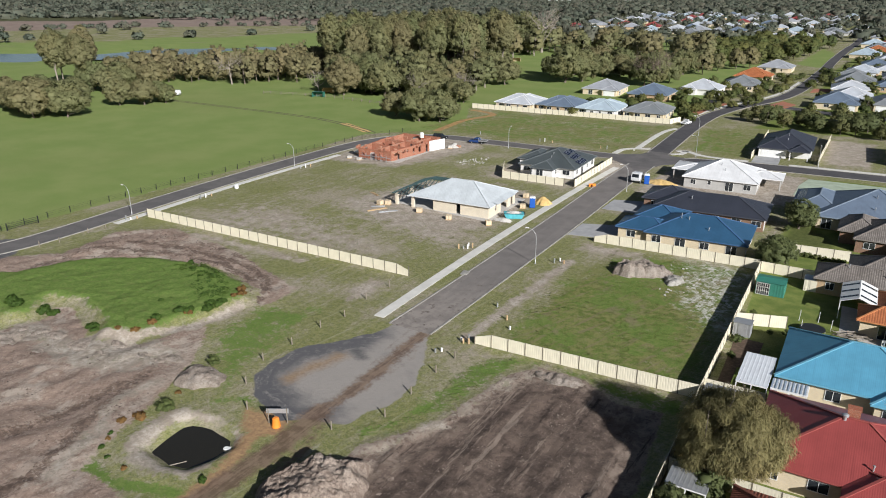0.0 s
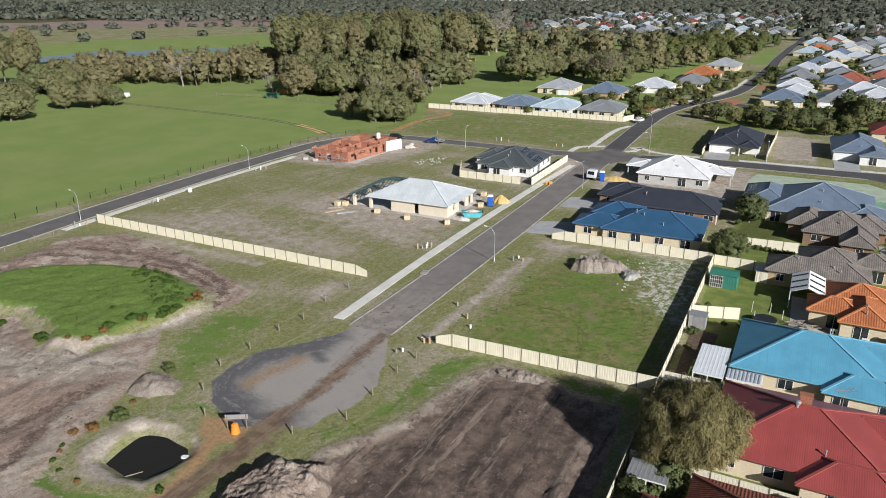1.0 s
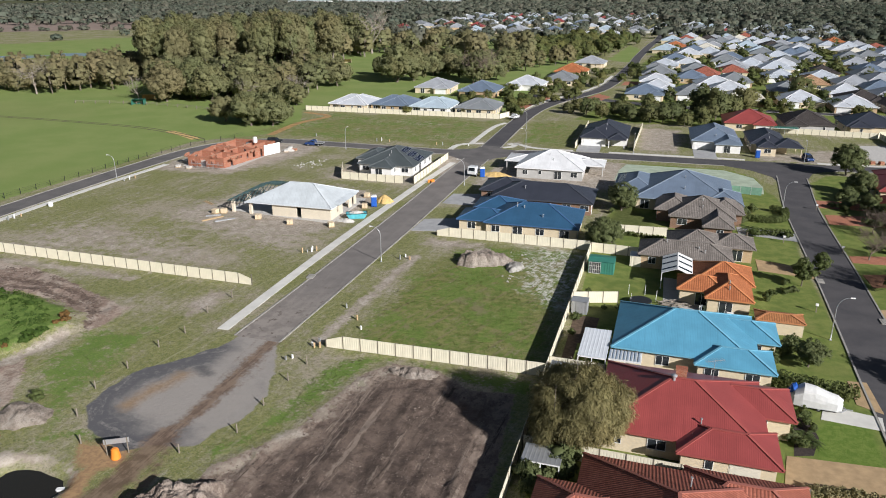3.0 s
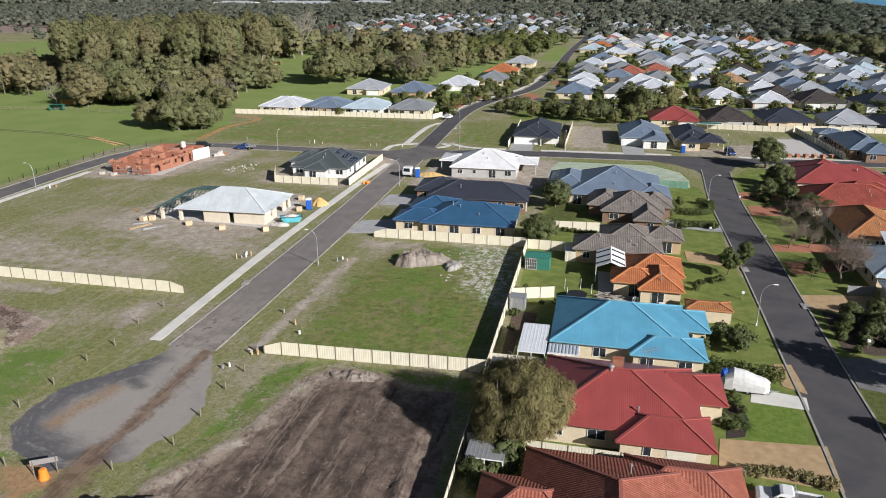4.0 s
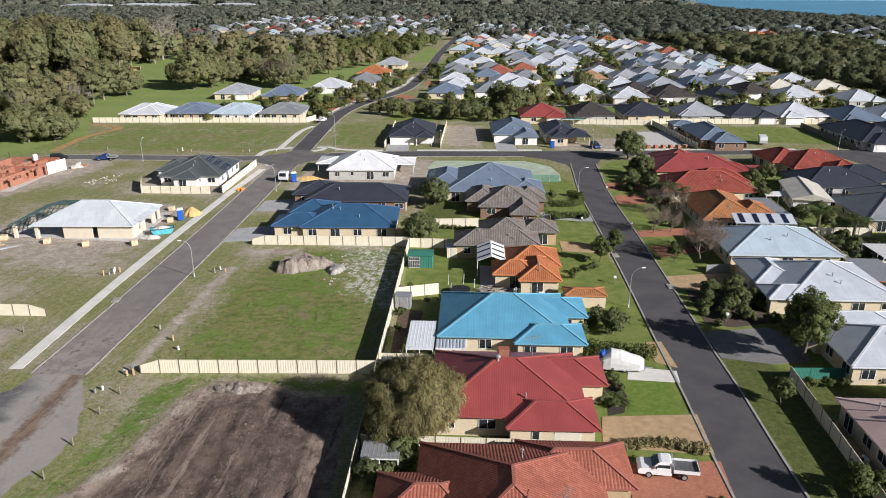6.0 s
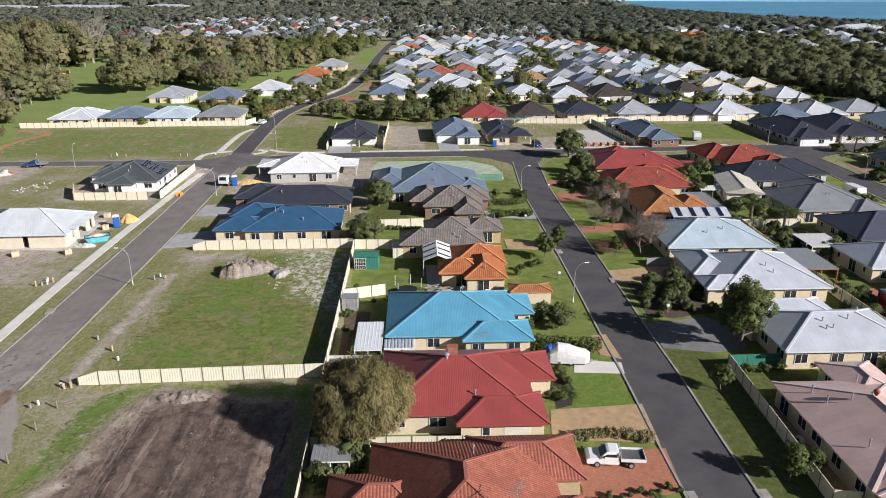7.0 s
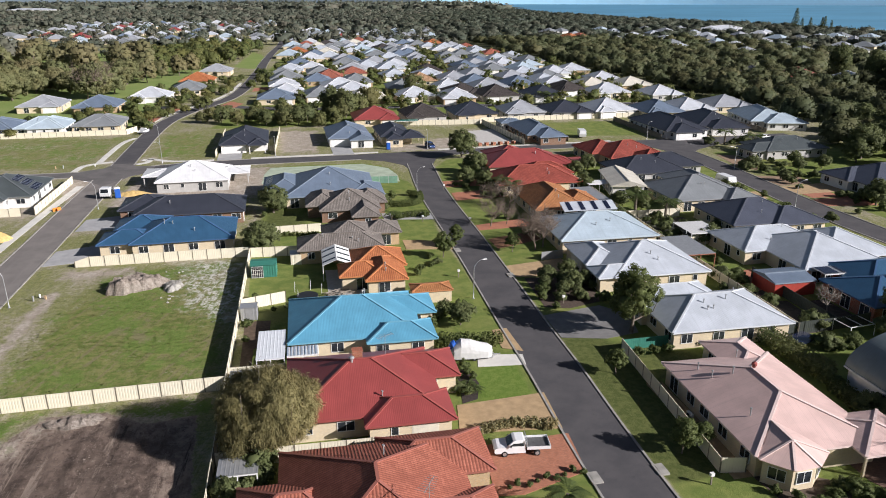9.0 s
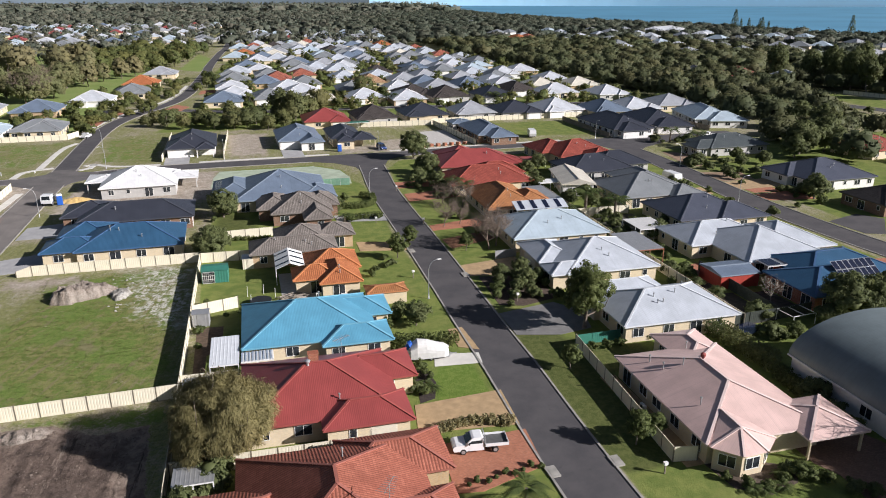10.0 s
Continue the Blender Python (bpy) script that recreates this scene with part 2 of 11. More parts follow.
    def drawn_out(every, bend, stretch, detail=4, rough=0.6):
        """Noise drawn out along the way the machines drove."""
        way = n.add("ShaderNodeCombineXYZ")
        n.put(way.inputs[0], n.maths("ADD", n.maths("MULTIPLY", n.attr("beside"), every), n.maths("MULTIPLY", n.noise(0.10, xyz, 4), bend)))
        n.put(way.inputs[1], n.maths("MULTIPLY", n.attr("onward"), stretch))
        return n.noise(1.0, way.outputs[0], detail, rough)

    swept = drawn_out(0.34, 3.0, 0.06, 6, 0.68)
    ruts = drawn_out(0.85, 4.0, 0.05, 6, 0.68)
    lines = drawn_out(4.2, 8.0, 0.09, 3)
    patch = n.noise(0.13, xyz, 8, 0.72)
    tone = two((0.310, 0.232, 0.186), (0.218, 0.158, 0.124), n.maths("ADD", n.maths("MULTIPLY", lumps, 0.5), n.maths("ADD", n.maths("MULTIPLY", patch, 0.3), n.maths("MULTIPLY", swept, 0.2))), 0.43, 0.57)
    tone = n.mix(n.maths("MULTIPLY", n.step(n.maths("ADD", n.maths("MULTIPLY", patch, 0.6), n.maths("MULTIPLY", swept, 0.4)), 0.50, 0.56), 0.85), tone, (0.43, 0.366, 0.305))
    driven = n.maths("ADD", n.maths("MULTIPLY", n.step(n.noise(0.07, xyz, 5, 0.6), 0.46, 0.60), 0.75), 0.0)
    tone = n.mix(n.maths("MULTIPLY", n.maths("MULTIPLY", n.step(ruts, 0.56, 0.66), driven), 0.5), tone, (0.405, 0.340, 0.285))
    tone = n.mix(n.maths("MULTIPLY", n.maths("MULTIPLY", n.maths("SUBTRACT", 1.0, n.step(ruts, 0.36, 0.46)), driven), 0.65), tone, (0.098, 0.070, 0.056))
    tone = n.mix(n.maths("MULTIPLY", n.step(n.noise(2.6, xyz, 7, 0.76), 0.53, 0.63), 0.4), tone, (0.165, 0.120, 0.096))
    tone = n.mix(n.maths("MULTIPLY", n.step(n.noise(3.4, xyz, 6, 0.76), 0.55, 0.64), 0.4), tone, (0.42, 0.355, 0.30))
    tone = n.mix(n.maths("MULTIPLY", n.maths("MULTIPLY", n.maths("SUBTRACT", 1.0, n.step(lines, 0.34, 0.44)), driven), 0.4), tone, (0.150, 0.110, 0.088))
    tone = n.mix(n.maths("MULTIPLY", n.maths("SUBTRACT", 1.0, n.step(n.maths("ADD", n.maths("MULTIPLY", patch, 0.5), n.maths("MULTIPLY", swept, 0.5)), 0.37, 0.46)), 0.7), tone, (0.135, 0.094, 0.075))
    tone = n.mix(n.maths("MULTIPLY", n.step(clods, 0.56, 0.68), 0.3), tone, (0.145, 0.112, 0.092))
    tone = n.mix(n.maths("MULTIPLY", n.step(grit, 0.58, 0.7), 0.25), tone, (0.42, 0.37, 0.32))
    tone = n.mix(n.maths("MULTIPLY", n.step(n.noise(0.045, xyz, 7, 0.7), 0.52, 0.57), 0.55), tone, n.mix(n.step(lumps, 0.4, 0.6), (0.34, 0.265, 0.215), (0.245, 0.182, 0.145)))
    tone = n.mix(n.maths("MULTIPLY", zone("smear", 0.36, 0.56, 1.5), 0.75), tone, n.mix(n.step(n.noise(1.3, xyz, 7, 0.76), 0.44, 0.56), (0.41, 0.345, 0.288), (0.30, 0.238, 0.192)))
    tone = n.mix(n.maths("MULTIPLY", zone("rutted", 0.34, 0.54, 1.7), 0.85), tone, n.mix(n.step(n.noise(1.5, xyz, 7, 0.76), 0.44, 0.58), (0.092, 0.066, 0.052), (0.180, 0.130, 0.102)))
    tone = n.mix(n.maths("MULTIPLY", n.step(n.noise(1.2, xyz, 8, 0.82), 0.55, 0.58), 0.45), tone, (0.130, 0.096, 0.076))
    tone = n.mix(n.maths("MULTIPLY", n.step(n.noise(1.7, n.scaled(xyz, (1.0, 1.0, 3.0)), 8, 0.82), 0.56, 0.59), 0.45), tone, (0.44, 0.375, 0.318))
    blotch = n.noise(0.11, xyz, 7, 0.66)
    drag = along(26.0, 2.2, 84, 6, 0.7)
    rim = n.maths("ADD", n.attr("rim"), n.maths("ADD", n.maths("MULTIPLY", n.maths("SUBTRACT", blotch, 0.5), 1.3), n.maths("MULTIPLY", n.maths("SUBTRACT", drag, 0.5), 0.9)))
    ploughed = n.mix(n.step(n.maths("ADD", n.maths("MULTIPLY", n.noise(0.45, xyz, 8, 0.72), 0.6), n.maths("MULTIPLY", drag, 0.4)), 0.42, 0.58), (0.074, 0.056, 0.047), (0.160, 0.120, 0.097))
    ploughed = n.mix(n.maths("MULTIPLY", n.step(rim, 0.25, 0.75), 0.9), ploughed, n.mix(n.step(n.noise(0.6, xyz, 8, 0.74), 0.42, 0.58), (0.168, 0.126, 0.102), (0.275, 0.218, 0.176)))
    ploughed = n.mix(n.maths("MULTIPLY", n.step(along(34.0, 1.5, 87, 7, 0.72), 0.57, 0.62), 0.6), ploughed, (0.33, 0.265, 0.215))
    ploughed = n.mix(n.maths("MULTIPLY", n.maths("SUBTRACT", 1.0, n.step(along(20.0, 1.3, 84, 7, 0.72), 0.35, 0.40)), 0.75), ploughed, (0.040, 0.031, 0.026))
    ploughed = n.mix(n.maths("MULTIPLY", n.step(n.noise(1.4, xyz, 8, 0.82), 0.55, 0.58), 0.55), ploughed, (0.062, 0.047, 0.039))
    ploughed = n.mix(n.maths("MULTIPLY", n.step(n.noise(1.9, xyz, 8, 0.82), 0.57, 0.60), 0.5), ploughed, (0.27, 0.218, 0.18))
    tone = n.mix(zone("plough", rag=0.4), tone, ploughed)
    c = n.mix(zone("dirt"), c, tone)
    # pale sand
    pale = two((0.455, 0.405, 0.345), (0.285, 0.243, 0.196), n.maths("ADD", n.maths("MULTIPLY", fine, 0.5), n.maths("MULTIPLY", n.noise(0.6, xyz, 6, 0.72), 0.5)), 0.40, 0.60)
    pale = n.mix(n.maths("MULTIPLY", n.step(n.noise(0.35, xyz, 7, 0.72), 0.50, 0.58), 0.55), pale, (0.265, 0.220, 0.175))
    pale = n.mix(n.maths("MULTIPLY", n.step(n.noise(0.5, xyz, 8, 0.78), 0.56, 0.62), 0.5), pale, (0.150, 0.155, 0.075))
    pale = n.mix(n.maths("MULTIPLY", n.step(scrape, 0.48, 0.7), 0.35), pale, (0.24, 0.20, 0.16))
    c = n.mix(zone("sand", 0.38, 0.62, 1.1), c, n.mix(n.maths("MULTIPLY", n.step(grit, 0.5, 0.7), 0.4), pale, (0.20, 0.17, 0.135)))
    # orange-brown clay track
    c = n.mix(zone("clay", 0.34, 0.66), c, two((0.36, 0.235, 0.125), (0.26, 0.165, 0.095), fine))
    # grey gravel, swept in arcs
    far = n.add("ShaderNodeVectorMath")
    far.operation = "DISTANCE"
    n.put(far.inputs[0], xyz)
    far.inputs[1].default_value = (-9.5, -14.5, 0.0)
    arc = n.add("ShaderNodeCombineXYZ")
    n.put(arc.inputs[0], n.maths("ADD", n.maths("MULTIPLY", far.outputs["Value"], 0.9), n.maths("MULTIPLY", n.noise(0.12, xyz, 3), 5.0)))
    n.put(arc.inputs[1], n.maths("MULTIPLY", mid, 0.5))
    arcs = n.noise(1.0, arc.outputs[0], 5, 0.62)
    wear = n.maths("ADD", n.maths("MULTIPLY", n.attr("ring"), 0.95), n.maths("ADD", n.maths("MULTIPLY", n.maths("SUBTRACT", arcs, 0.5), 0.55), n.maths("MULTIPLY", n.maths("SUBTRACT", n.noise(0.3, xyz, 6, 0.66), 0.5), 0.7)))
    grav = n.mix(n.step(wear, 0.12, 0.78), (0.300, 0.275, 0.250), (0.106, 0.104, 0.109))
    grav = n.mix(n.maths("MULTIPLY", n.step(n.noise(1.1, xyz, 6, 0.72), 0.5, 0.64), 0.3), grav, (0.25, 0.232, 0.215))
    grav = n.mix(n.maths("MULTIPLY", n.step(grit, 0.5, 0.75), 0.22), grav, (0.09, 0.088, 0.088))
    grav = n.mix(n.maths("MULTIPLY", n.step(n.maths("ADD", n.maths("MULTIPLY", arcs, 0.5), n.maths("MULTIPLY", n.noise(0.5, xyz, 8, 0.74), 0.5)), 0.52, 0.60), 0.45), grav, (0.315, 0.292, 0.268))
    c = n.mix(zone("gravel", 0.36, 0.64, 0.6), c, grav)
    c = n.mix(n.maths("MULTIPLY", zone("coal", 0.25, 0.85, 0.7), 0.75), c, (0.075, 0.075, 0.080))
    c = n.mix(n.maths("MULTIPLY", zone("ochre", 0.2, 0.85, 0.9), 0.85), c, two((0.30, 0.195, 0.105), (0.22, 0.155, 0.10), fine))
    # wheel tracks of mud over the gravel
    c = n.mix(n.maths("MULTIPLY", zone("mud", 0.25, 0.75, 1.1), 0.92), c, two((0.118, 0.080, 0.058), (0.205, 0.146, 0.106), n.maths("ADD", n.maths("MULTIPLY", scrape, 0.35), n.maths("MULTIPLY", n.noise(0.5, xyz, 6, 0.7), 0.65)), 0.42, 0.58))
    h = n.maths("ADD", n.maths("MULTIPLY", fine, 0.6), n.maths("ADD", n.maths("MULTIPLY", grit, 0.4), n.maths("MULTIPLY", n.maths("MULTIPLY", n.maths("ADD", n.maths("MULTIPLY", scrape, 0.3), n.noise(2.0, xyz, 8, 0.78)), n.attr("dirt")), 2.2)))
    return n.done(c, 0.95, 0.0, n.bump(n.maths("ADD", h, n.maths("MULTIPLY", n.maths("MULTIPLY", n.maths("ADD", n.maths("MULTIPLY", ruts, 0.5), n.maths("MULTIPLY", lumps, 1.0)), n.attr("dirt")), 1.0)), 0.7, 0.14), 0.1)


M_GROUND = ground_material()


def asphalt_material(name, a, b):
    n = Nodes(name)
    xyz = n.coords()
    c = n.mix(n.step(n.noise(0.25, xyz, 6), 0.3, 0.7), a, b)
    c = n.mix(n.maths("MULTIPLY", n.step(n.noise(30, xyz, 2), 0.5, 0.75), 0.35), c, dim(b, 1.5))
    c = n.mix(n.maths("MULTIPLY", n.step(n.noise(1.1, xyz, 5), 0.6, 0.75), 0.4), c, dim(a, 0.6))
    return n.done(c, 0.85, 0.0, n.bump(n.noise(40, xyz, 2), 0.25, 0.01), 0.3)


def dusty_asphalt():
    """Grey asphalt with soil carried along it by wheels from the unmade end."""
    n = Nodes("worn_asphalt")
    xyz = n.coords()
    sep = n.add("ShaderNodeSeparateXYZ")
    n.put(sep.inputs[0], xyz)
    drawn = n.noise(1.0, n.scaled(xyz, (1.3, 0.09, 1.0)), 5, 0.65)
    blot = n.noise(0.35, xyz, 6, 0.7)
    c = n.mix(n.step(n.noise(0.25, xyz, 6), 0.3, 0.7), (0.152, 0.139, 0.130), (0.198, 0.180, 0.167))
    c = n.mix(n.maths("MULTIPLY", n.step(drawn, 0.5, 0.7), 0.55), c, (0.205, 0.188, 0.175))
    near = n.step(n.maths("SUBTRACT", n.maths("ADD", n.maths("MULTIPLY", drawn, 22.0), n.maths("MULTIPLY", blot, 16.0)), sep.outputs[1]), -8.0, 16.0)
    c = n.mix(n.maths("MULTIPLY", near, 0.9), c, n.mix(n.step(blot, 0.42, 0.6), (0.275, 0.245, 0.218), (0.195, 0.172, 0.155)))
    c = n.mix(n.maths("MULTIPLY", near, n.maths("MULTIPLY", n.step(n.noise(0.8, xyz, 5, 0.7), 0.56, 0.66), 0.85)), c, (0.085, 0.066, 0.056))
    return n.done(c, 0.88, 0.0, n.bump(n.noise(40, xyz, 2), 0.25, 0.01), 0.25)


M_ASPHALT = asphalt_material("asphalt", (0.058, 0.056, 0.060), (0.085, 0.080, 0.082))
M_ASPHALT_GREY = asphalt_material("grey_asphalt", (0.098, 0.092, 0.090), (0.140, 0.130, 0.125))
M_ASPHALT_NEW = dusty_asphalt()
M_KERB = plain("kerb_concrete", (0.31, 0.297, 0.270), 0.85, vary=0.25, size=0.8)
M_PATH = plain("path_concrete", (0.60, 0.585, 0.54), 0.85, vary=0.12, size=0.4)
M_DRIVE = plain("drive_concrete", (0.34, 0.34, 0.34), 0.85, vary=0.15, size=0.5)
M_DRIVE_DARK = plain("dark_paved_drive", (0.185, 0.18, 0.175), 0.85, vary=0.2, size=0.6)
M_PAVER_RED = pavers("red_pavers", (0.37, 0.155, 0.095), (0.28, 0.16, 0.12))
M_PAVER_TAN = plain("tan_aggregate", (0.40, 0.28, 0.155), 0.9, vary=0.2, size=1.0, grain=30)
M_FENCE = plain("cream_steel", (0.70, 0.65, 0.51), 0.5, vary=0.08, size=0.6)
M_FENCE_POST = plain("brown_steel", (0.17, 0.15, 0.115), 0.5, vary=0.1)
M_FENCE_GREEN = plain("green_steel", (0.042, 0.18, 0.135), 0.45, vary=0.1)
M_POST = plain("weathered_timber", (0.22, 0.19, 0.15), 0.9, vary=0.3, size=4)
M_TIMBER = plain("new_pine", (0.48, 0.34, 0.19), 0.8, vary=0.2, size=3)
M_GALV = plain("galvanised_steel", (0.46, 0.47, 0.48), 0.45, 0.6, vary=0.1)
M_BLACK = plain("black_steel", (0.02, 0.022, 0.024), 0.5)
M_WHITE = plain("white_paint", (0.74, 0.74, 0.72), 0.5, vary=0.06)
M_RUBBER = plain("rubber", (0.02, 0.02, 0.02), 0.85)
M_PLASTIC_ORANGE = plain("orange_plastic", (0.75, 0.24, 0.03), 0.5, vary=0.1)
M_PLASTIC_BLUE = plain("blue_plastic", (0.02, 0.10, 0.42), 0.45, vary=0.1)
M_TARP = plain("white_tarp", (0.56, 0.56, 0.55), 0.7, vary=0.1, size=2)
M_TARP_BLUE = plain("teal_tarp", (0.10, 0.42, 0.48), 0.6, vary=0.2, size=2)

M_SANDYELLOW = plain("yellow_sand", (0.55, 0.38, 0.15), 0.95, vary=0.2, size=1.5)


def loose_earth(name, dry, damp, pale, relief=0.9):
    """Tipped earth: clods, crumbs and damp streaks in strong relief."""
    n = Nodes(name)
    xyz = n.coords()
    clods, crumbs, big = n.noise(1.6, xyz, 7, 0.75), n.noise(7.0, xyz, 4, 0.7), n.noise(0.35, xyz, 5, 0.65)
    c = n.mix(n.step(clods, 0.40, 0.60), damp, dry)
    c = n.mix(n.maths("MULTIPLY", n.step(big, 0.5, 0.62), 0.7), c, pale)
    c = n.mix(n.maths("MULTIPLY", n.step(crumbs, 0.5, 0.66), 0.6), c, dim(damp, 0.7))
    c = n.mix(n.maths("MULTIPLY", n.step(n.noise(3.0, xyz, 8, 0.82), 0.55, 0.59), 0.55), c, dim(damp, 0.55))
    h = n.maths("ADD", n.maths("MULTIPLY", clods, 0.5), n.maths("MULTIPLY", crumbs, 0.5))
    return n.done(c, 0.96, 0.0, n.bump(h, 1.0, relief), 0.1)


M_SPOIL = loose_earth("spoil_heap", (0.350, 0.285, 0.235), (0.220, 0.170, 0.138), (0.415, 0.350, 0.295), 0.25)
M_SANDHEAP = loose_earth("sand_heap", (0.43, 0.37, 0.315), (0.29, 0.24, 0.20), (0.49, 0.43, 0.375), 0.8)
M_LIMEHEAP = loose_earth("crushed_limestone", (0.46, 0.44, 0.40), (0.33, 0.31, 0.275), (0.54, 0.52, 0.48), 0.6)
M_STONE = plain("limestone_rubble", (0.52, 0.50, 0.46), 0.9, vary=0.25, size=2)
M_PALLET = plain("pale_limestone_block", (0.62, 0.50, 0.34), 0.9, vary=0.15)
M_SLAB = plain("slab_concrete", (0.48, 0.46, 0.43), 0.85, vary=0.15)
M_SOLAR = plain("solar_cell", (0.012, 0.016, 0.035), 0.12, vary=0.2, specular=0.8)
M_BARK = plain("grey_bark", (0.17, 0.14, 0.11), 0.95, vary=0.4, size=3)
M_BARK_BROWN = plain("brown_bark", (0.175, 0.135, 0.105), 0.95, vary=0.35, size=3)
M_BARK_PALE = plain("pale_bark", (0.27, 0.235, 0.195), 0.9, vary=0.3, size=3)
M_LEAF_GUM = foliage("gum_leaves", (0.130, 0.150, 0.068), (0.224, 0.240, 0.112), (0.285, 0.230, 0.128))
M_LEAF_DARK = foliage("coastal_leaves", (0.078, 0.100, 0.042), (0.165, 0.188, 0.076))
M_LEAF_OLIVE = foliage("olive_leaves", (0.220, 0.208, 0.100), (0.355, 0.328, 0.165), (0.31, 0.26, 0.145))
M_LEAF_WILLOW = foliage("willow_leaves", (0.205, 0.210, 0.090), (0.320, 0.315, 0.142), (0.34, 0.26, 0.13))
M_LEAF_SHRUB = foliage("garden_leaves", (0.062, 0.086, 0.030), (0.150, 0.178, 0.060))
M_TURF = foliage("turf_blades", (0.130, 0.158, 0.048), (0.268, 0.272, 0.105), (0.30, 0.255, 0.15))
M_TURF_GREEN = foliage("green_blades", (0.115, 0.156, 0.044), (0.205, 0.238, 0.080))
M_CLOD = loose_earth("clods", (0.215, 0.168, 0.138), (0.085, 0.062, 0.050), (0.34, 0.285, 0.24), 0.3)
M_LEAF_WEED = foliage("weed_leaves", (0.03, 0.065, 0.013), (0.085, 0.14, 0.028))
# distance haze is put into these two leaf colours, greyer and bluer
M_LEAF_FAR = foliage("hazed_distant_leaves", (0.096, 0.120, 0.090), (0.152, 0.174, 0.130))
M_LEAF_COAST_FAR = foliage("hazed_shore_leaves", (0.066, 0.088, 0.064), (0.108, 0.130, 0.092))
M_LEAF_COAST = foliage("banksia_leaves", (0.072, 0.092, 0.045), (0.128, 0.148, 0.070))
M_LEAF_RUST = foliage("rust_leaves", (0.14, 0.085, 0.03), (0.26, 0.15, 0.055))
M_LEAF_PALM = foliage("palm_leaves", (0.05, 0.08, 0.025), (0.13, 0.16, 0.055))

ROOF = {
    "red": metal_roof("red_steel_roof", (0.265, 0.056, 0.052), ribs=0.18),
    "turquoise": metal_roof("turquoise_steel_roof", (0.095, 0.29, 0.42), ribs=0.14),
    "blue": metal_roof("deep_blue_steel_roof", (0.030, 0.088, 0.165)),
    "steel": metal_roof("blue_grey_steel_roof", (0.135, 0.175, 0.235)),
    "slate": metal_roof("slate_blue_steel_roof", (0.066, 0.074, 0.100)),
    "navy": metal_roof("dark_slate_steel_roof", (0.038, 0.042, 0.056)),
    "dark": metal_roof("charcoal_green_steel_roof", (0.070, 0.082, 0.084)),
    "white": metal_roof("white_steel_roof", (0.47, 0.495, 0.53), 0.5),
    "bright": metal_roof("bright_white_steel_roof", (0.66, 0.665, 0.67), 0.5, ribs=0.1),
    "hall": metal_roof("grey_green_steel_roof", (0.142, 0.174, 0.182), ribs=0.02),
    "pale": metal_roof("pale_grey_steel_roof", (0.435, 0.47, 0.515)),
    "light_blue": metal_roof("pale_blue_steel_roof", (0.38, 0.46, 0.52)),
    "ice": metal_roof("pale_ice_steel_roof", (0.54, 0.58, 0.60)),
    "pink": metal_roof("salmon_steel_roof", (0.62, 0.445, 0.405), ribs=0.10),
    "grey": metal_roof("mid_grey_steel_roof", (0.20, 0.215, 0.225)),
    "silver": metal_roof("silver_steel_roof", (0.32, 0.335, 0.36)),
    "cream": metal_roof("cream_steel_roof", (0.58, 0.55, 0.47)),
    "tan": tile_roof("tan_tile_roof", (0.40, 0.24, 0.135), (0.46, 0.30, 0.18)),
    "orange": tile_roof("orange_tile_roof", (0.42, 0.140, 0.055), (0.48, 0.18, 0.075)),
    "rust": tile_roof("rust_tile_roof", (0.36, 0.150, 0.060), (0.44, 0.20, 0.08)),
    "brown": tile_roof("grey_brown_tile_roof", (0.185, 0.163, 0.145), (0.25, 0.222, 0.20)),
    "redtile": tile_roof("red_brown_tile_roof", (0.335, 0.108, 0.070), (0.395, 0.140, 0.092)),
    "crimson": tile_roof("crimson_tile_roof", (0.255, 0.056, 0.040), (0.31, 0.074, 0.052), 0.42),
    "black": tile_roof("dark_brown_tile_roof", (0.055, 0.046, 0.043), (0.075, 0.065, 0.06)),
}
TRIM = {k: plain(k + "_trim", c, 0.5, vary=0.08) for k, c in {
    "red": (0.30, 0.075, 0.065), "turquoise": (0.15, 0.37, 0.49), "blue": (0.055, 0.12, 0.24), "steel": (0.22, 0.27, 0.33), "navy": (0.06, 0.065, 0.08), "slate": (0.11, 0.12, 0.15),
    "dark": (0.13, 0.145, 0.15), "white": (0.72, 0.72, 0.72), "bright": (0.74, 0.74, 0.74), "pale": (0.62, 0.65, 0.68), "light_blue": (0.5, 0.58, 0.62), "ice": (0.6, 0.63, 0.65), "pink": (0.72, 0.57, 0.53),
    "grey": (0.28, 0.29, 0.30), "silver": (0.45, 0.46, 0.48), "cream": (0.64, 0.6, 0.5), "tan": (0.45, 0.3, 0.18), "orange": (0.55, 0.22, 0.09),
    "rust": (0.46, 0.2, 0.09), "brown": (0.21, 0.185, 0.165), "redtile": (0.32, 0.12, 0.09), "crimson": (0.40, 0.10, 0.07), "black": (0.08, 0.07, 0.065)}.items()}
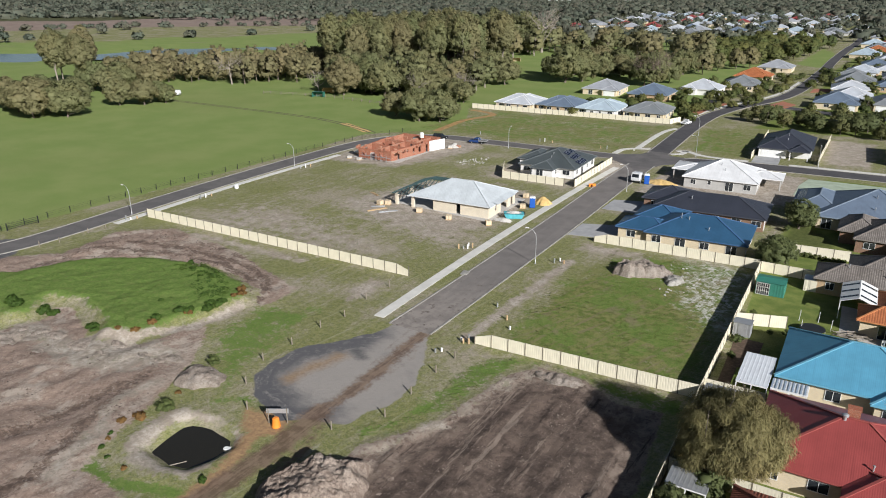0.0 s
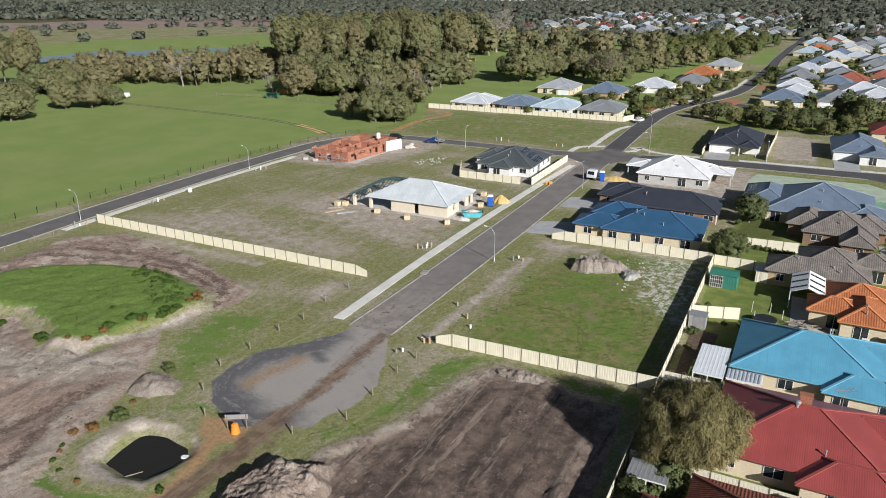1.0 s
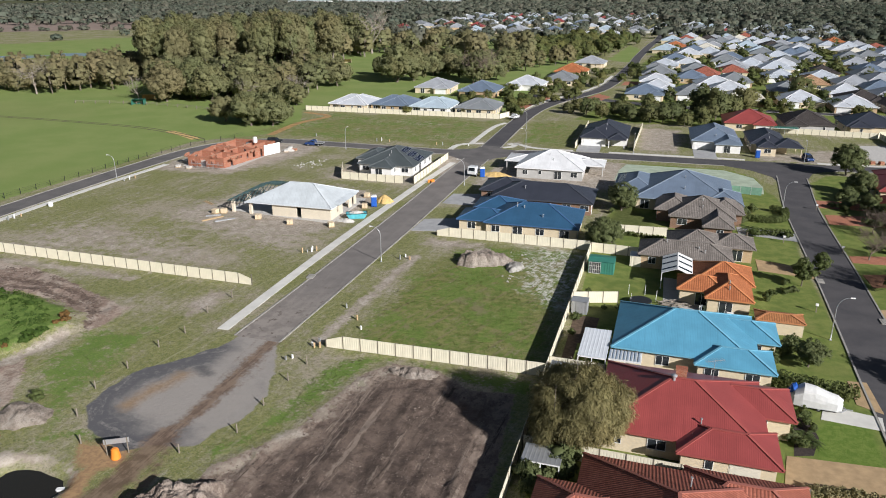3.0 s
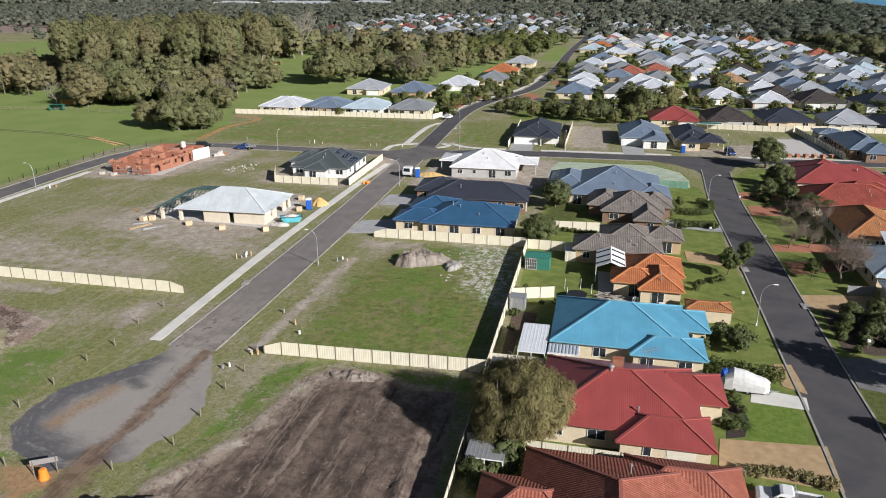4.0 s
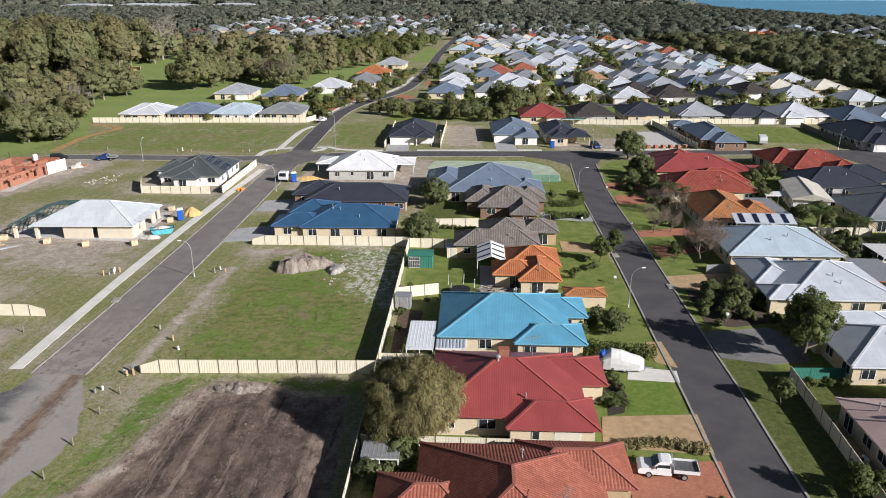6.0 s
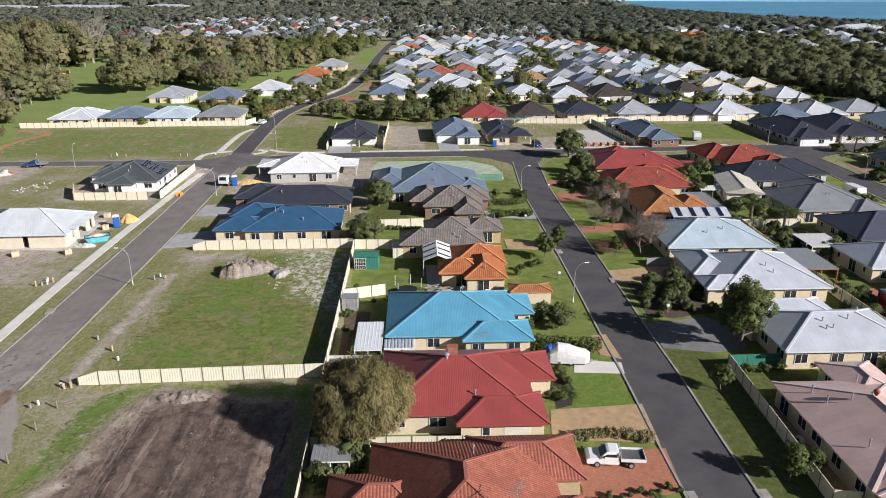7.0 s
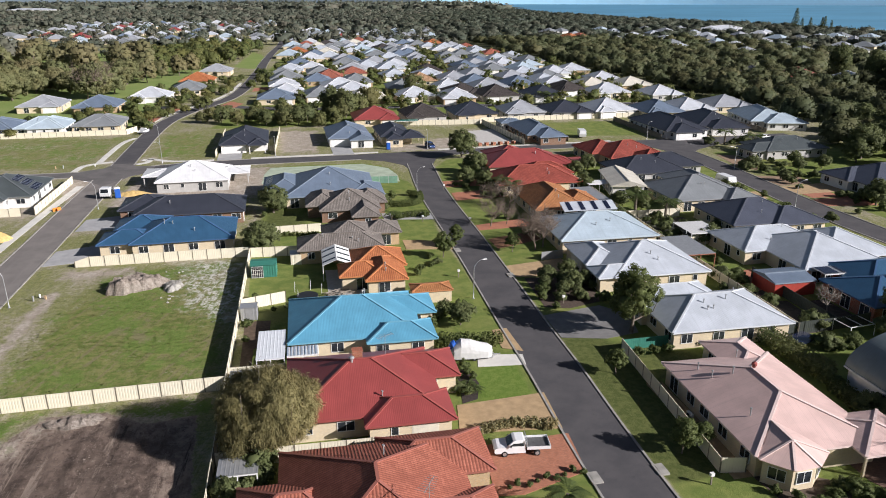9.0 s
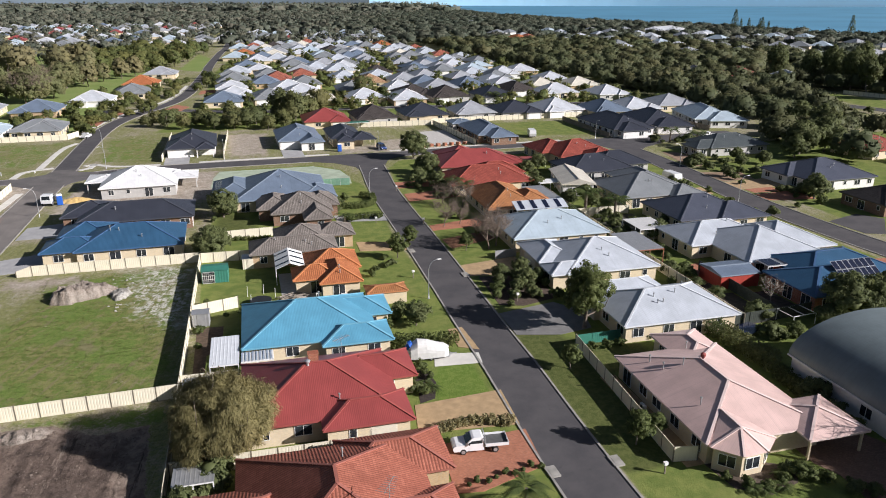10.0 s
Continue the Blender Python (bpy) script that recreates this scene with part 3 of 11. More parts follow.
WALL = {
    "cream": brick_wall("cream_brick", (0.60, 0.50, 0.34), (0.58, 0.52, 0.42), 0.14),
    "tan": brick_wall("tan_brick", (0.46, 0.32, 0.18), (0.44, 0.38, 0.3), 0.25),
    "red": brick_wall("red_brick", (0.30, 0.105, 0.062), (0.40, 0.28, 0.2), 0.35),
    "white": plain("white_render", (0.70, 0.69, 0.66), 0.85, vary=0.08),
    "grey": plain("grey_render", (0.42, 0.41, 0.39), 0.85, vary=0.1),
    "pale": brick_wall("pale_limestone_brick", (0.62, 0.55, 0.43), (0.60, 0.55, 0.46), 0.1),
    "redpaint": plain("red_painted_boards", (0.36, 0.045, 0.03), 0.6, vary=0.15),
    "brown": brick_wall("brown_brick", (0.22, 0.13, 0.085), (0.28, 0.22, 0.17), 0.3),
}


def glass_material(name, tint):
    n = Nodes(name)
    return n.done(n.mix(n.step(n.noise(0.7, n.coords(), 2), 0.4, 0.6), tint, dim(tint, 2.0)), 0.06, 0.0, None, 0.7)


M_GLASS = glass_material("window_glass", (0.018, 0.021, 0.024))
M_GLASS_CAR = glass_material("car_glass", (0.012, 0.014, 0.016))


def water_material(name, color, rough, ripple):
    n = Nodes(name)
    xyz = n.coords()
    c = n.mix(n.step(n.noise(0.004, xyz, 4), 0.35, 0.65), color, dim(color, 1.25))
    return n.done(c, rough, 0.0, n.bump(n.noise(ripple, xyz, 3), 0.25, 0.05), 0.5)


M_POND = water_material("pond_water", (0.016, 0.014, 0.009), 0.05, 1.2)
# haze is put into the sea band's colour, with a faint added glow
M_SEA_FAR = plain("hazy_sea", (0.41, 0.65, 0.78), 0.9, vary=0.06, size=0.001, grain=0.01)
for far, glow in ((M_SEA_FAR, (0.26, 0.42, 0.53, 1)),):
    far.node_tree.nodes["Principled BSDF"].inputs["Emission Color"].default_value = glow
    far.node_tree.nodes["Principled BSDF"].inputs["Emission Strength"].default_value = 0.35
M_SEA = water_material("sea_water", (0.075, 0.225, 0.345), 0.5, 0.05)
M_LAGOON = water_material("lagoon_water", (0.10, 0.16, 0.22), 0.12, 0.2)
# hills with distance haze in their colour
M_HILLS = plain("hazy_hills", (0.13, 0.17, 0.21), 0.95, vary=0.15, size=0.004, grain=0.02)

# ---- builders ----
UP = Vector((0, 0, 1))


def mesh_of(name, verts, faces, material=None, uvs=None, smooth=False):
    me = bpy.data.meshes.new(name)
    me.from_pydata([tuple(v) for v in verts], [], [tuple(f) for f in faces])
    if uvs is not None:
        layer = me.uv_layers.new(name="UVMap")
        layer.data.foreach_set("uv", np.asarray(uvs, dtype=np.float32).ravel())
    for m in material if isinstance(material, (list, tuple)) else ([material] if material else []):
        me.materials.append(m)
    if smooth:
        me.polygons.foreach_set("use_smooth", [True] * len(me.polygons))
    me.update()
    return me


def thing(name, me, label, category, at=(0, 0, 0), rz=0.0, group="", kind=""):
    """A top-level thing: a mesh, or an empty (me None) that carries its parts."""
    ob = new(name, me)
    ob.matrix_basis = pose(*at, 0, 0, rz)
    return tagged(ob, label, category, group, kind)


def part(name, me, parent, label="", at=(0, 0, 0), rz=0.0, rx=0.0, ry=0.0):
    ob = new(name, me)
    ob.parent = parent
    ob.matrix_basis = pose(*at, rx, ry, rz)
    return tagged(ob, label)


class Soup:
    """Collects boxes, prisms and faces into one mesh."""

    def __init__(self):
        self.v, self.f, self.uv = [], [], []

    def face(self, pts, uv=None):
        i = len(self.v)
        self.v += [tuple(p) for p in pts]
        self.f.append(tuple(range(i, i + len(pts))))
        self.uv += list(uv) if uv is not None else [(p[0], p[1]) for p in pts]

    def hexa(self, low, high):
        """Two rings of equal length, joined and closed (counter-clockwise from above)."""
        i, n = len(self.v), len(low)
        self.v += [tuple(p) for p in low] + [tuple(p) for p in high]
        rings = [tuple(range(i + n, i + 2 * n)), tuple(reversed(range(i, i + n)))]
        rings += [(i + k, i + (k + 1) % n, i + n + (k + 1) % n, i + n + k) for k in range(n)]
        for r in rings:
            self.f.append(r)
            self.uv += [(self.v[k][0] + self.v[k][1], self.v[k][2]) for k in r]
        return self

    def box(self, x0, y0, z0, x1, y1, z1, bevel=0.0):
        if bevel:
            b = min(bevel, 0.45 * (x1 - x0), 0.45 * (y1 - y0))
            ring = [(x0 + b, y0), (x1 - b, y0), (x1, y0 + b), (x1, y1 - b), (x1 - b, y1), (x0 + b, y1), (x0, y1 - b), (x0, y0 + b)]
        else:
            ring = [(x0, y0), (x1, y0), (x1, y1), (x0, y1)]
        return self.hexa([(x, y, z0) for x, y in ring], [(x, y, z1) for x, y in ring])

    def beam(self, a, b, w, h=None):
        """A bar from a to b, w wide and h high."""
        a, b, h = Vector(a), Vector(b), h or w
        d = (b - a).normalized()
        side = d.cross(UP)
        side = side.normalized() if side.length > 1e-4 else Vector((1, 0, 0))
        up = side.cross(d)
        s, u = side * w / 2, up * h / 2
        return self.hexa([a - s - u, a + s - u, a + s + u, a - s + u], [b - s - u, b + s - u, b + s + u, b - s + u])

    def tube(self, pts, radii, sides=8):
        """A round bar along pts."""
        pts = [Vector(p) for p in pts]
        start = len(self.v)
        for k, (p, r) in enumerate(zip(pts, radii)):
            d = (pts[min(k + 1, len(pts) - 1)] - pts[max(k - 1, 0)]).normalized()
            a = d.cross(Vector((0.3, 1, 0.1))).normalized()
            b = d.cross(a)
            for s in range(sides):
                t = 2 * math.pi * s / sides
                self.v.append(tuple(p + float(r) * (math.cos(t) * a + math.sin(t) * b)))
        for k in range(len(pts) - 1):
            for s in range(sides):
                q = [start + k * sides + s, start + k * sides + (s + 1) % sides, start + (k + 1) * sides + (s + 1) % sides, start + (k + 1) * sides + s]
                self.f.append(tuple(q))
                self.uv += [(0, 0)] * 4
        for ring in (range(start, start + sides), range(start + (len(pts) - 1) * sides, start + len(pts) * sides)):
            self.f.append(tuple(ring))
            self.uv += [(0, 0)] * sides
        return self

    def mesh(self, name, material, smooth=False):
        return mesh_of(name, self.v, self.f, material, self.uv, smooth)


def smooth_line(pts, step=2.0):
    """A Catmull-Rom line through pts, about step metres a piece."""
    p = [Vector((*q, 0)) if len(q) == 2 else Vector(q) for q in pts]
    if len(p) == 2:
        n = max(1, int((p[1] - p[0]).length / step))
        return [p[0].lerp(p[1], k / n) for k in range(n + 1)]
    out = []
    for k in range(len(p) - 1):
        a, b, c, d = p[max(k - 1, 0)], p[k], p[k + 1], p[min(k + 2, len(p) - 1)]
        n = max(1, int((c - b).length / step))
        for s in range(n):
            t = s / n
            out.append(0.5 * (2 * b + (c - a) * t + (2 * a - 5 * b + 4 * c - d) * t * t + (3 * b - a - 3 * c + d) * t**3))
    return out + [p[-1]]


def offset_line(line, off):
    """The line moved off metres to its left."""
    out = []
    for k, p in enumerate(line):
        d = (line[min(k + 1, len(line) - 1)] - line[max(k - 1, 0)])
        d.z = 0
        d.normalize()
        out.append(p + Vector((-d.y, d.x, 0)) * off)
    return out


def ribbon(line, left, right, z0, z1, material, name):
    """A flat band along a line, from right to left of it, with thickness."""
    s = Soup()
    a, b = offset_line(line, right), offset_line(line, left)
    n = len(line)
    low = [(p.x, p.y, z0) for p in a] + [(p.x, p.y, z0) for p in reversed(b)]
    s.v = [(p.x, p.y, z1) for p in a] + [(p.x, p.y, z1) for p in b] + [(p.x, p.y, z0) for p in a] + [(p.x, p.y, z0) for p in b]
    for k in range(n - 1):
        s.f += [(k, k + 1, n + k + 1, n + k), (2 * n + k, 2 * n + k + 1, k + 1, k), (n + k, n + k + 1, 3 * n + k + 1, 3 * n + k)]
    s.f += [(0, n, 3 * n, 2 * n), (n - 1, 3 * n - 1, 4 * n - 1, 2 * n - 1)]
    me = mesh_of(name, s.v, s.f, material)
    return me


def slab(name, pts, z, material, label, category="paving", kind="structure", thick=0.06):
    """A flat paved piece with an outline."""
    s = Soup()
    area = sum(pts[k][0] * pts[(k + 1) % len(pts)][1] - pts[(k + 1) % len(pts)][0] * pts[k][1] for k in range(len(pts)))
    ring = pts if area > 0 else list(reversed(pts))
    s.hexa([(x, y, z - thick) for x, y in ring], [(x, y, z) for x, y in ring])
    return thing(name, s.mesh(name, material), label, category, kind=kind)


# ---- houses ----
WINDOWS = {}
HOMES = []


def window_meshes(w, h):
    key = (round(w, 1), round(h, 1))
    if key not in WINDOWS:
        w, h = key
        f = Soup()
        t, d = 0.06, 0.07
        f.box(-w / 2, -d, 0, -w / 2 + t, 0.02, h).box(w / 2 - t, -d, 0, w / 2, 0.02, h)
        f.box(-w / 2 + t, -d, 0, w / 2 - t, 0.02, t).box(-w / 2 + t, -d, h - t, w / 2 - t, 0.02, h)
        if w > 1.0:
            f.box(-t / 2, -d, t, t / 2, 0.02, h - t)
        g = Soup()
        g.box(-w / 2 + t, -0.035, t, w / 2 - t, -0.015, h - t)
        WINDOWS[key] = (f.mesh("window", M_WHITE), g.mesh("pane", M_GLASS))
    return WINDOWS[key]


def add_window(house, x, y, z, rz, w, h):
    f, g = window_meshes(w, h)
    win = part("window", f, house, at=(x, y, z), rz=rz)
    part("pane", g, win)


DOORS = {}


def garage_door_mesh(w, material):
    key = (round(w, 1), material.name)
    if key not in DOORS:
        s = Soup()
        rows = 4
        for k in range(rows):
            s.box(-w / 2, -0.05, 0.02 + k * 0.53, w / 2, 0.02, 0.02 + k * 0.53 + 0.5, 0.01)
        s.box(-w / 2 - 0.1, -0.02, 0, w / 2 + 0.1, 0.01, 2.2)
        DOORS[key] = s.mesh("garage_door", material)
    return DOORS[key]


def roof_meshes(x0, y0, x1, y1, eave, pitch, roof, axis=None, gable=()):
    """A hipped roof over a rectangle (its eaves' edge): the sheets and the caps on ridge and hips. gable: ends with no hip, of 'a' (low end) and 'b'."""
    tan = math.tan(radians(pitch))
    along_x = (x1 - x0) >= (y1 - y0) if axis is None else axis == "x"
    if along_x:
        L, Wd = x1 - x0, y1 - y0
        to = lambda u, v, z: (x0 + u, y0 + v, z)  # noqa: E731
    else:
        L, Wd = y1 - y0, x1 - x0
        to = lambda u, v, z: (x1 - v, y0 + u, z)  # noqa: E731
    h = Wd / 2
    ia = 0 if "a" in gable else min(h, L / 2)
    ib = 0 if "b" in gable else min(h, L / 2)
    top = eave + min(h, L / 2 if not gable else h) * tan
    rise = top - eave
    slope = math.hypot(1, tan)
    A, B, C, D = (0, 0), (L, 0), (L, Wd), (0, Wd)
    R0, R1 = (ia, h), (L - ib, h)
    s = Soup()
    if min(h, L / 2) < h and not gable:
        R0 = R1 = (L / 2, h)
        tan2 = rise / h
    else:
        tan2 = tan
    sl2 = math.hypot(h, rise)
    s.face([to(*A, eave), to(*B, eave), to(*R1, top), to(*R0, top)][: 4 if R0 != R1 else 3], [(A[0], 0), (B[0], 0), (R1[0], sl2), (R0[0], sl2)][: 4 if R0 != R1 else 3])
    s.face([to(*C, eave), to(*D, eave), to(*R0, top), to(*R1, top)][: 4 if R0 != R1 else 3], [(C[0], 0), (D[0], 0), (R0[0], sl2), (R1[0], sl2)][: 4 if R0 != R1 else 3])
    s.face([to(*B, eave), to(*C, eave), to(*R1, top)], [(0, 0), (Wd, 0), (h, ib * slope or rise)])
    s.face([to(*D, eave), to(*A, eave), to(*R0, top)], [(0, 0), (Wd, 0), (h, ia * slope or rise)])
    # fascia and underside
    f = Soup()
    t = 0.2
    ring = [to(*p, eave) for p in (A, B, C, D)]
    low = [(p[0], p[1], eave - t) for p in ring]
    for k in range(4):
        f.face([low[k], low[(k + 1) % 4], ring[(k + 1) % 4], ring[k]])
    f.face(list(reversed(low)))
    caps = Soup()
    lift = 0.05
    lines = [(R0, R1, top, top)] if R0 != R1 else []
    lines += [(A, R0, eave, top), (D, R0, eave, top)] if ia else []
    lines += [(B, R1, eave, top), (C, R1, eave, top)] if ib else []
    for p, q, zp, zq in lines:
        caps.beam(Vector(to(*p, zp + lift * 0.6)), Vector(to(*q, zq + lift * 0.6)), 0.28, 0.08)
    return s.mesh("roof", ROOF[roof]), f.mesh("gutter", TRIM[roof]), caps.mesh("ridge_cap", TRIM[roof]), top


def inside(x, y, rects, skip):
    return any(n != skip and r[0] + 0.3 < x < r[2] - 0.3 and r[1] + 0.3 < y < r[3] - 0.3 for n, r in enumerate(rects))


def house(label, rects, roof, wall, rz=0.0, pitch=23.0, eave=2.6, seed=0, garage=None, windows=True, group="suburban houses", over=0.5, door_mat=None, detail=True, vents=2):
    """A single-storey house. rects: the eaves' edges of its wings (x0, y0, x1, y1[, options]); options: axis, gable, open (posts for walls), eave, pitch.
    garage: (wing, side, place along it from -1 to 1, width)."""
    rng = random.Random(seed)
    cx, cy = (rects[0][0] + rects[0][2]) / 2, (rects[0][1] + rects[0][3]) / 2
    home = thing("house", None, label, "house", (cx, cy, 0), rz, group)
    HOMES.append((cx, cy))
    boxes = [(r[0] - cx, r[1] - cy, r[2] - cx, r[3] - cy) for r in rects]
    opts = [r[4] if len(r) > 4 else {} for r in rects]
    for n, ((x0, y0, x1, y1), o) in enumerate(zip(boxes, opts)):
        e, p = o.get("eave", eave) - 0.013 * n, o.get("pitch", pitch) + 0.11 * n
        sheet, fascia, caps, top = roof_meshes(x0, y0, x1, y1, e, p, o.get("roof", roof), o.get("axis"), o.get("gable", ()))
        r = part("roof", sheet, home)
        part("gutter", fascia, r)
        if len(caps.vertices):
            part("ridge_cap", caps, r)
        i = over + 0.004 * n
        wx0, wy0, wx1, wy1 = x0 + i, y0 + i, x1 - i, y1 - i
        if o.get("open"):
            for px, py in ((wx0, wy0), (wx1, wy0), (wx1, wy1), (wx0, wy1)):
                if not inside(px, py, boxes, n):
                    q = Soup().box(px - 0.12, py - 0.12, 0, px + 0.12, py + 0.12, e - 0.2, 0.02)
                    part("post", q.mesh("post", WALL[o.get("wall", wall)]), home)
            continue
        w = Soup()
        t = 0.2
        low = -0.05
        # four walls with thickness, butted at the corners
        w.box(wx0, wy0, low, wx1, wy0 + t, e - 0.19).box(wx0, wy1 - t, low, wx1, wy1, e - 0.19)
        w.box(wx0, wy0 + t, low, wx0 + t, wy1 - t, e - 0.19).box(wx1 - t, wy0 + t, low, wx1, wy1 - t, e - 0.19)
        for end in o.get("gable", ()):
            along_x = (x1 - x0) >= (y1 - y0) if o.get("axis") is None else o["axis"] == "x"
            if along_x:
                gx = wx0 if end == "a" else wx1 - t
                w.hexa([(gx, wy0, e - 0.19), (gx + t, wy0, e - 0.19), (gx + t, (wy0 + wy1) / 2, e - 0.19), (gx, (wy0 + wy1) / 2, e - 0.19)],
                       [(gx, (wy0 + wy1) / 2 - 0.05, top - 0.3), (gx + t, (wy0 + wy1) / 2 - 0.05, top - 0.3), (gx + t, (wy0 + wy1) / 2, top - 0.3), (gx, (wy0 + wy1) / 2, top - 0.3)])
        part("wall", w.mesh("wall", WALL[o.get("wall", wall)]), home)
        if not windows:
            continue
        for side, (ax, ay, bx, by, turn) in {"s": (wx0, wy0, wx1, wy0, 0), "e": (wx1, wy0, wx1, wy1, 90), "n": (wx1, wy1, wx0, wy1, 180), "w": (wx0, wy1, wx0, wy0, 270)}.items():
            length = math.hypot(bx - ax, by - ay)
            if side == "n" and not detail:
                continue
            busy = None
            if garage and garage[0] == n and garage[1] == side:
                g = 0.5 + garage[2] / 2
                gw = garage[3]
                part("garage_door", garage_door_mesh(gw, door_mat or TRIM["cream"]), home, at=(ax + (bx - ax) * g, ay + (by - ay) * g, 0), rz=turn)
                busy = (g * length - gw / 2 - 0.5, g * length + gw / 2 + 0.5)
            count = int(length / (3.4 if detail else 5.5))
            for k in range(count):
                at = (k + 0.5 + rng.uniform(-0.12, 0.12)) / count
                x, y = ax + (bx - ax) * at, ay + (by - ay) * at
                if inside(x, y, boxes, n) or (busy and busy[0] < at * length < busy[1]):
                    continue
                if rng.random() < 0.25:
                    ww, hh, z = 1.8, 2.0, 0.1
                else:
                    ww, hh = rng.choice(((1.2, 1.2), (1.6, 1.3), (0.8, 1.0), (1.8, 1.2)))
                    z = 2.05 - hh
                add_window(home, x, y, z, turn, ww, hh)
    if detail and windows:
        x0, y0, x1, y1 = boxes[0]
        half = min(x1 - x0, y1 - y0) / 2
        for k in range(vents):
            u = rng.uniform(0.35, 0.7)
            side = rng.choice((-1, 1)) * (x1 - x0 - 2 * half) * 0.4 if x1 - x0 > y1 - y0 else 0.0
            part("vent_pipe", VENT, home, at=((x0 + x1) / 2 + side, y0 + half * u + k * half * 0.2, eave + half * (u + 0.2 * k) * math.tan(radians(pitch)) - 0.05))
    return home


def on_roof(home, name, me, x, y, z, rz=0.0, rx=0.0, ry=0.0, label=""):
    """A fitting at a world place on a house that is hardly turned."""
    c = home.matrix_basis.translation
    return part(name, me, home, label, at=(x - c.x, y - c.y, z), rz=rz, rx=rx, ry=ry)


def vent_mesh():
    s = Soup().tube([(0, 0, -0.3), (0, 0, 0.55)], [0.07, 0.07], 8).tube([(0, 0, 0.5), (0, 0, 0.62)], [0.13, 0.11], 8)
    return s.mesh("vent_pipe", M_GALV)


VENT = vent_mesh()


def whirly_mesh():
    s = Soup().tube([(0, 0, -0.2), (0, 0, 0.18)], [0.16, 0.16], 10)
    s.tube([(0, 0, 0.15), (0, 0, 0.25), (0, 0, 0.4), (0, 0, 0.5), (0, 0, 0.54)], [0.16, 0.3, 0.32, 0.2, 0.05], 14)
    return s.mesh("roof_ventilator", M_GALV)


WHIRLY = whirly_mesh()


ANTENNA = Soup().tube([(0, 0, -0.3), (0, 0, 2.2)], [0.03, 0.025], 6).mesh("tv_antenna", M_GALV)
BOOM = Soup().beam((-1.1, 0, 0), (1.1, 0, 0), 0.04).mesh("boom", M_GALV)
RODS = [Soup().beam((0, -0.75 + 0.05 * k, 0), (0, 0.75 - 0.05 * k, 0), 0.025).mesh("rod", M_GALV) for k in range(8)]


def antenna(home, x, y, z, rz=0.0):
    """A roof antenna: mast, boom and cross rods."""
    mast = on_roof(home, "tv_antenna", ANTENNA, x, y, z, rz)
    part("boom", BOOM, mast, at=(0, 0, 2.1))
    for k, rod in enumerate(RODS):
        part("rod", rod, mast, at=(-1.0 + 0.28 * k, 0, 2.14))


def panel_mesh():
    s = Soup().box(-0.5, -0.82, 0, 0.5, 0.82, 0.04)
    return s.mesh("solar_panel", M_SOLAR)


SOLAR = panel_mesh()
SOLAR_EDGE = Soup().box(-0.5, -0.82, 0, -0.46, 0.82, 0.05).box(0.46, -0.82, 0, 0.5, 0.82, 0.05).box(-0.46, -0.82, 0, 0.46, -0.78, 0.05).box(-0.46, 0.78, 0, 0.46, 0.82, 0.05).mesh("panel_frame", M_GALV)


def solar_array(home, x, y, z, face, pitch, nx, ny, gap=0.06):
    """Panels lying on a slope that falls towards face ('s', 'e', 'n', 'w'), from a corner at the eave upwards."""
    c = home.matrix_basis.translation
    rz = {"s": 0, "e": 90, "n": 180, "w": 270}[face]
    m = pose(x - c.x, y - c.y, z, 0, 0, rz) @ pose(0, 0, 0, pitch)
    for i in range(nx):
        for j in range(ny):
            ob = new("solar_panel", SOLAR)
            ob.parent = home
            ob.matrix_basis = m @ Matrix.Translation((i * (1.0 + gap), j * (1.64 + gap), 0.08))
            ob["label"] = "dark glossy solar panel"
            fr = new("panel_frame", SOLAR_EDGE)
            fr.parent = ob


# ---- fences ----
FENCE = {}


def fence_panel(length, height, material, rake=0.0):
    """One sheet panel with trapezoid ribs and rails."""
    key = (round(length, 2), height, material.name, rake)
    if key not in FENCE:
        s = Soup()
        n = 8
        for k in range(n):
            a, b = length * k / n, length * (k + 1) / n
            m0, m1 = a + 0.2 * (b - a), a + 0.8 * (b - a)
            h = lambda x: height - rake * (1 - x / length)  # noqa: E731
            for p, q, y0, y1 in ((a, m0, 0.004, 0.02), (m0, m1, 0.02, 0.02), (m1, b, 0.02, 0.004)):
                s.face([(p, -y0, 0.04), (q, -y1, 0.04), (q, -y1, h(q) - 0.04), (p, -y0, h(p) - 0.04)])
        s.beam((0, 0, height - 0.05 - rake), (length, 0, height - 0.05), 0.06, 0.08).beam((0, 0, 0.06), (length, 0, 0.06), 0.06, 0.08)
        p = Soup().box(-0.055, -0.05, -0.1, 0.055, 0.05, height + 0.02 - rake)
        FENCE[key] = (s.mesh("fence_panel", material), p.mesh("fence_post", M_FENCE_POST if material is M_FENCE else material))
    return FENCE[key]


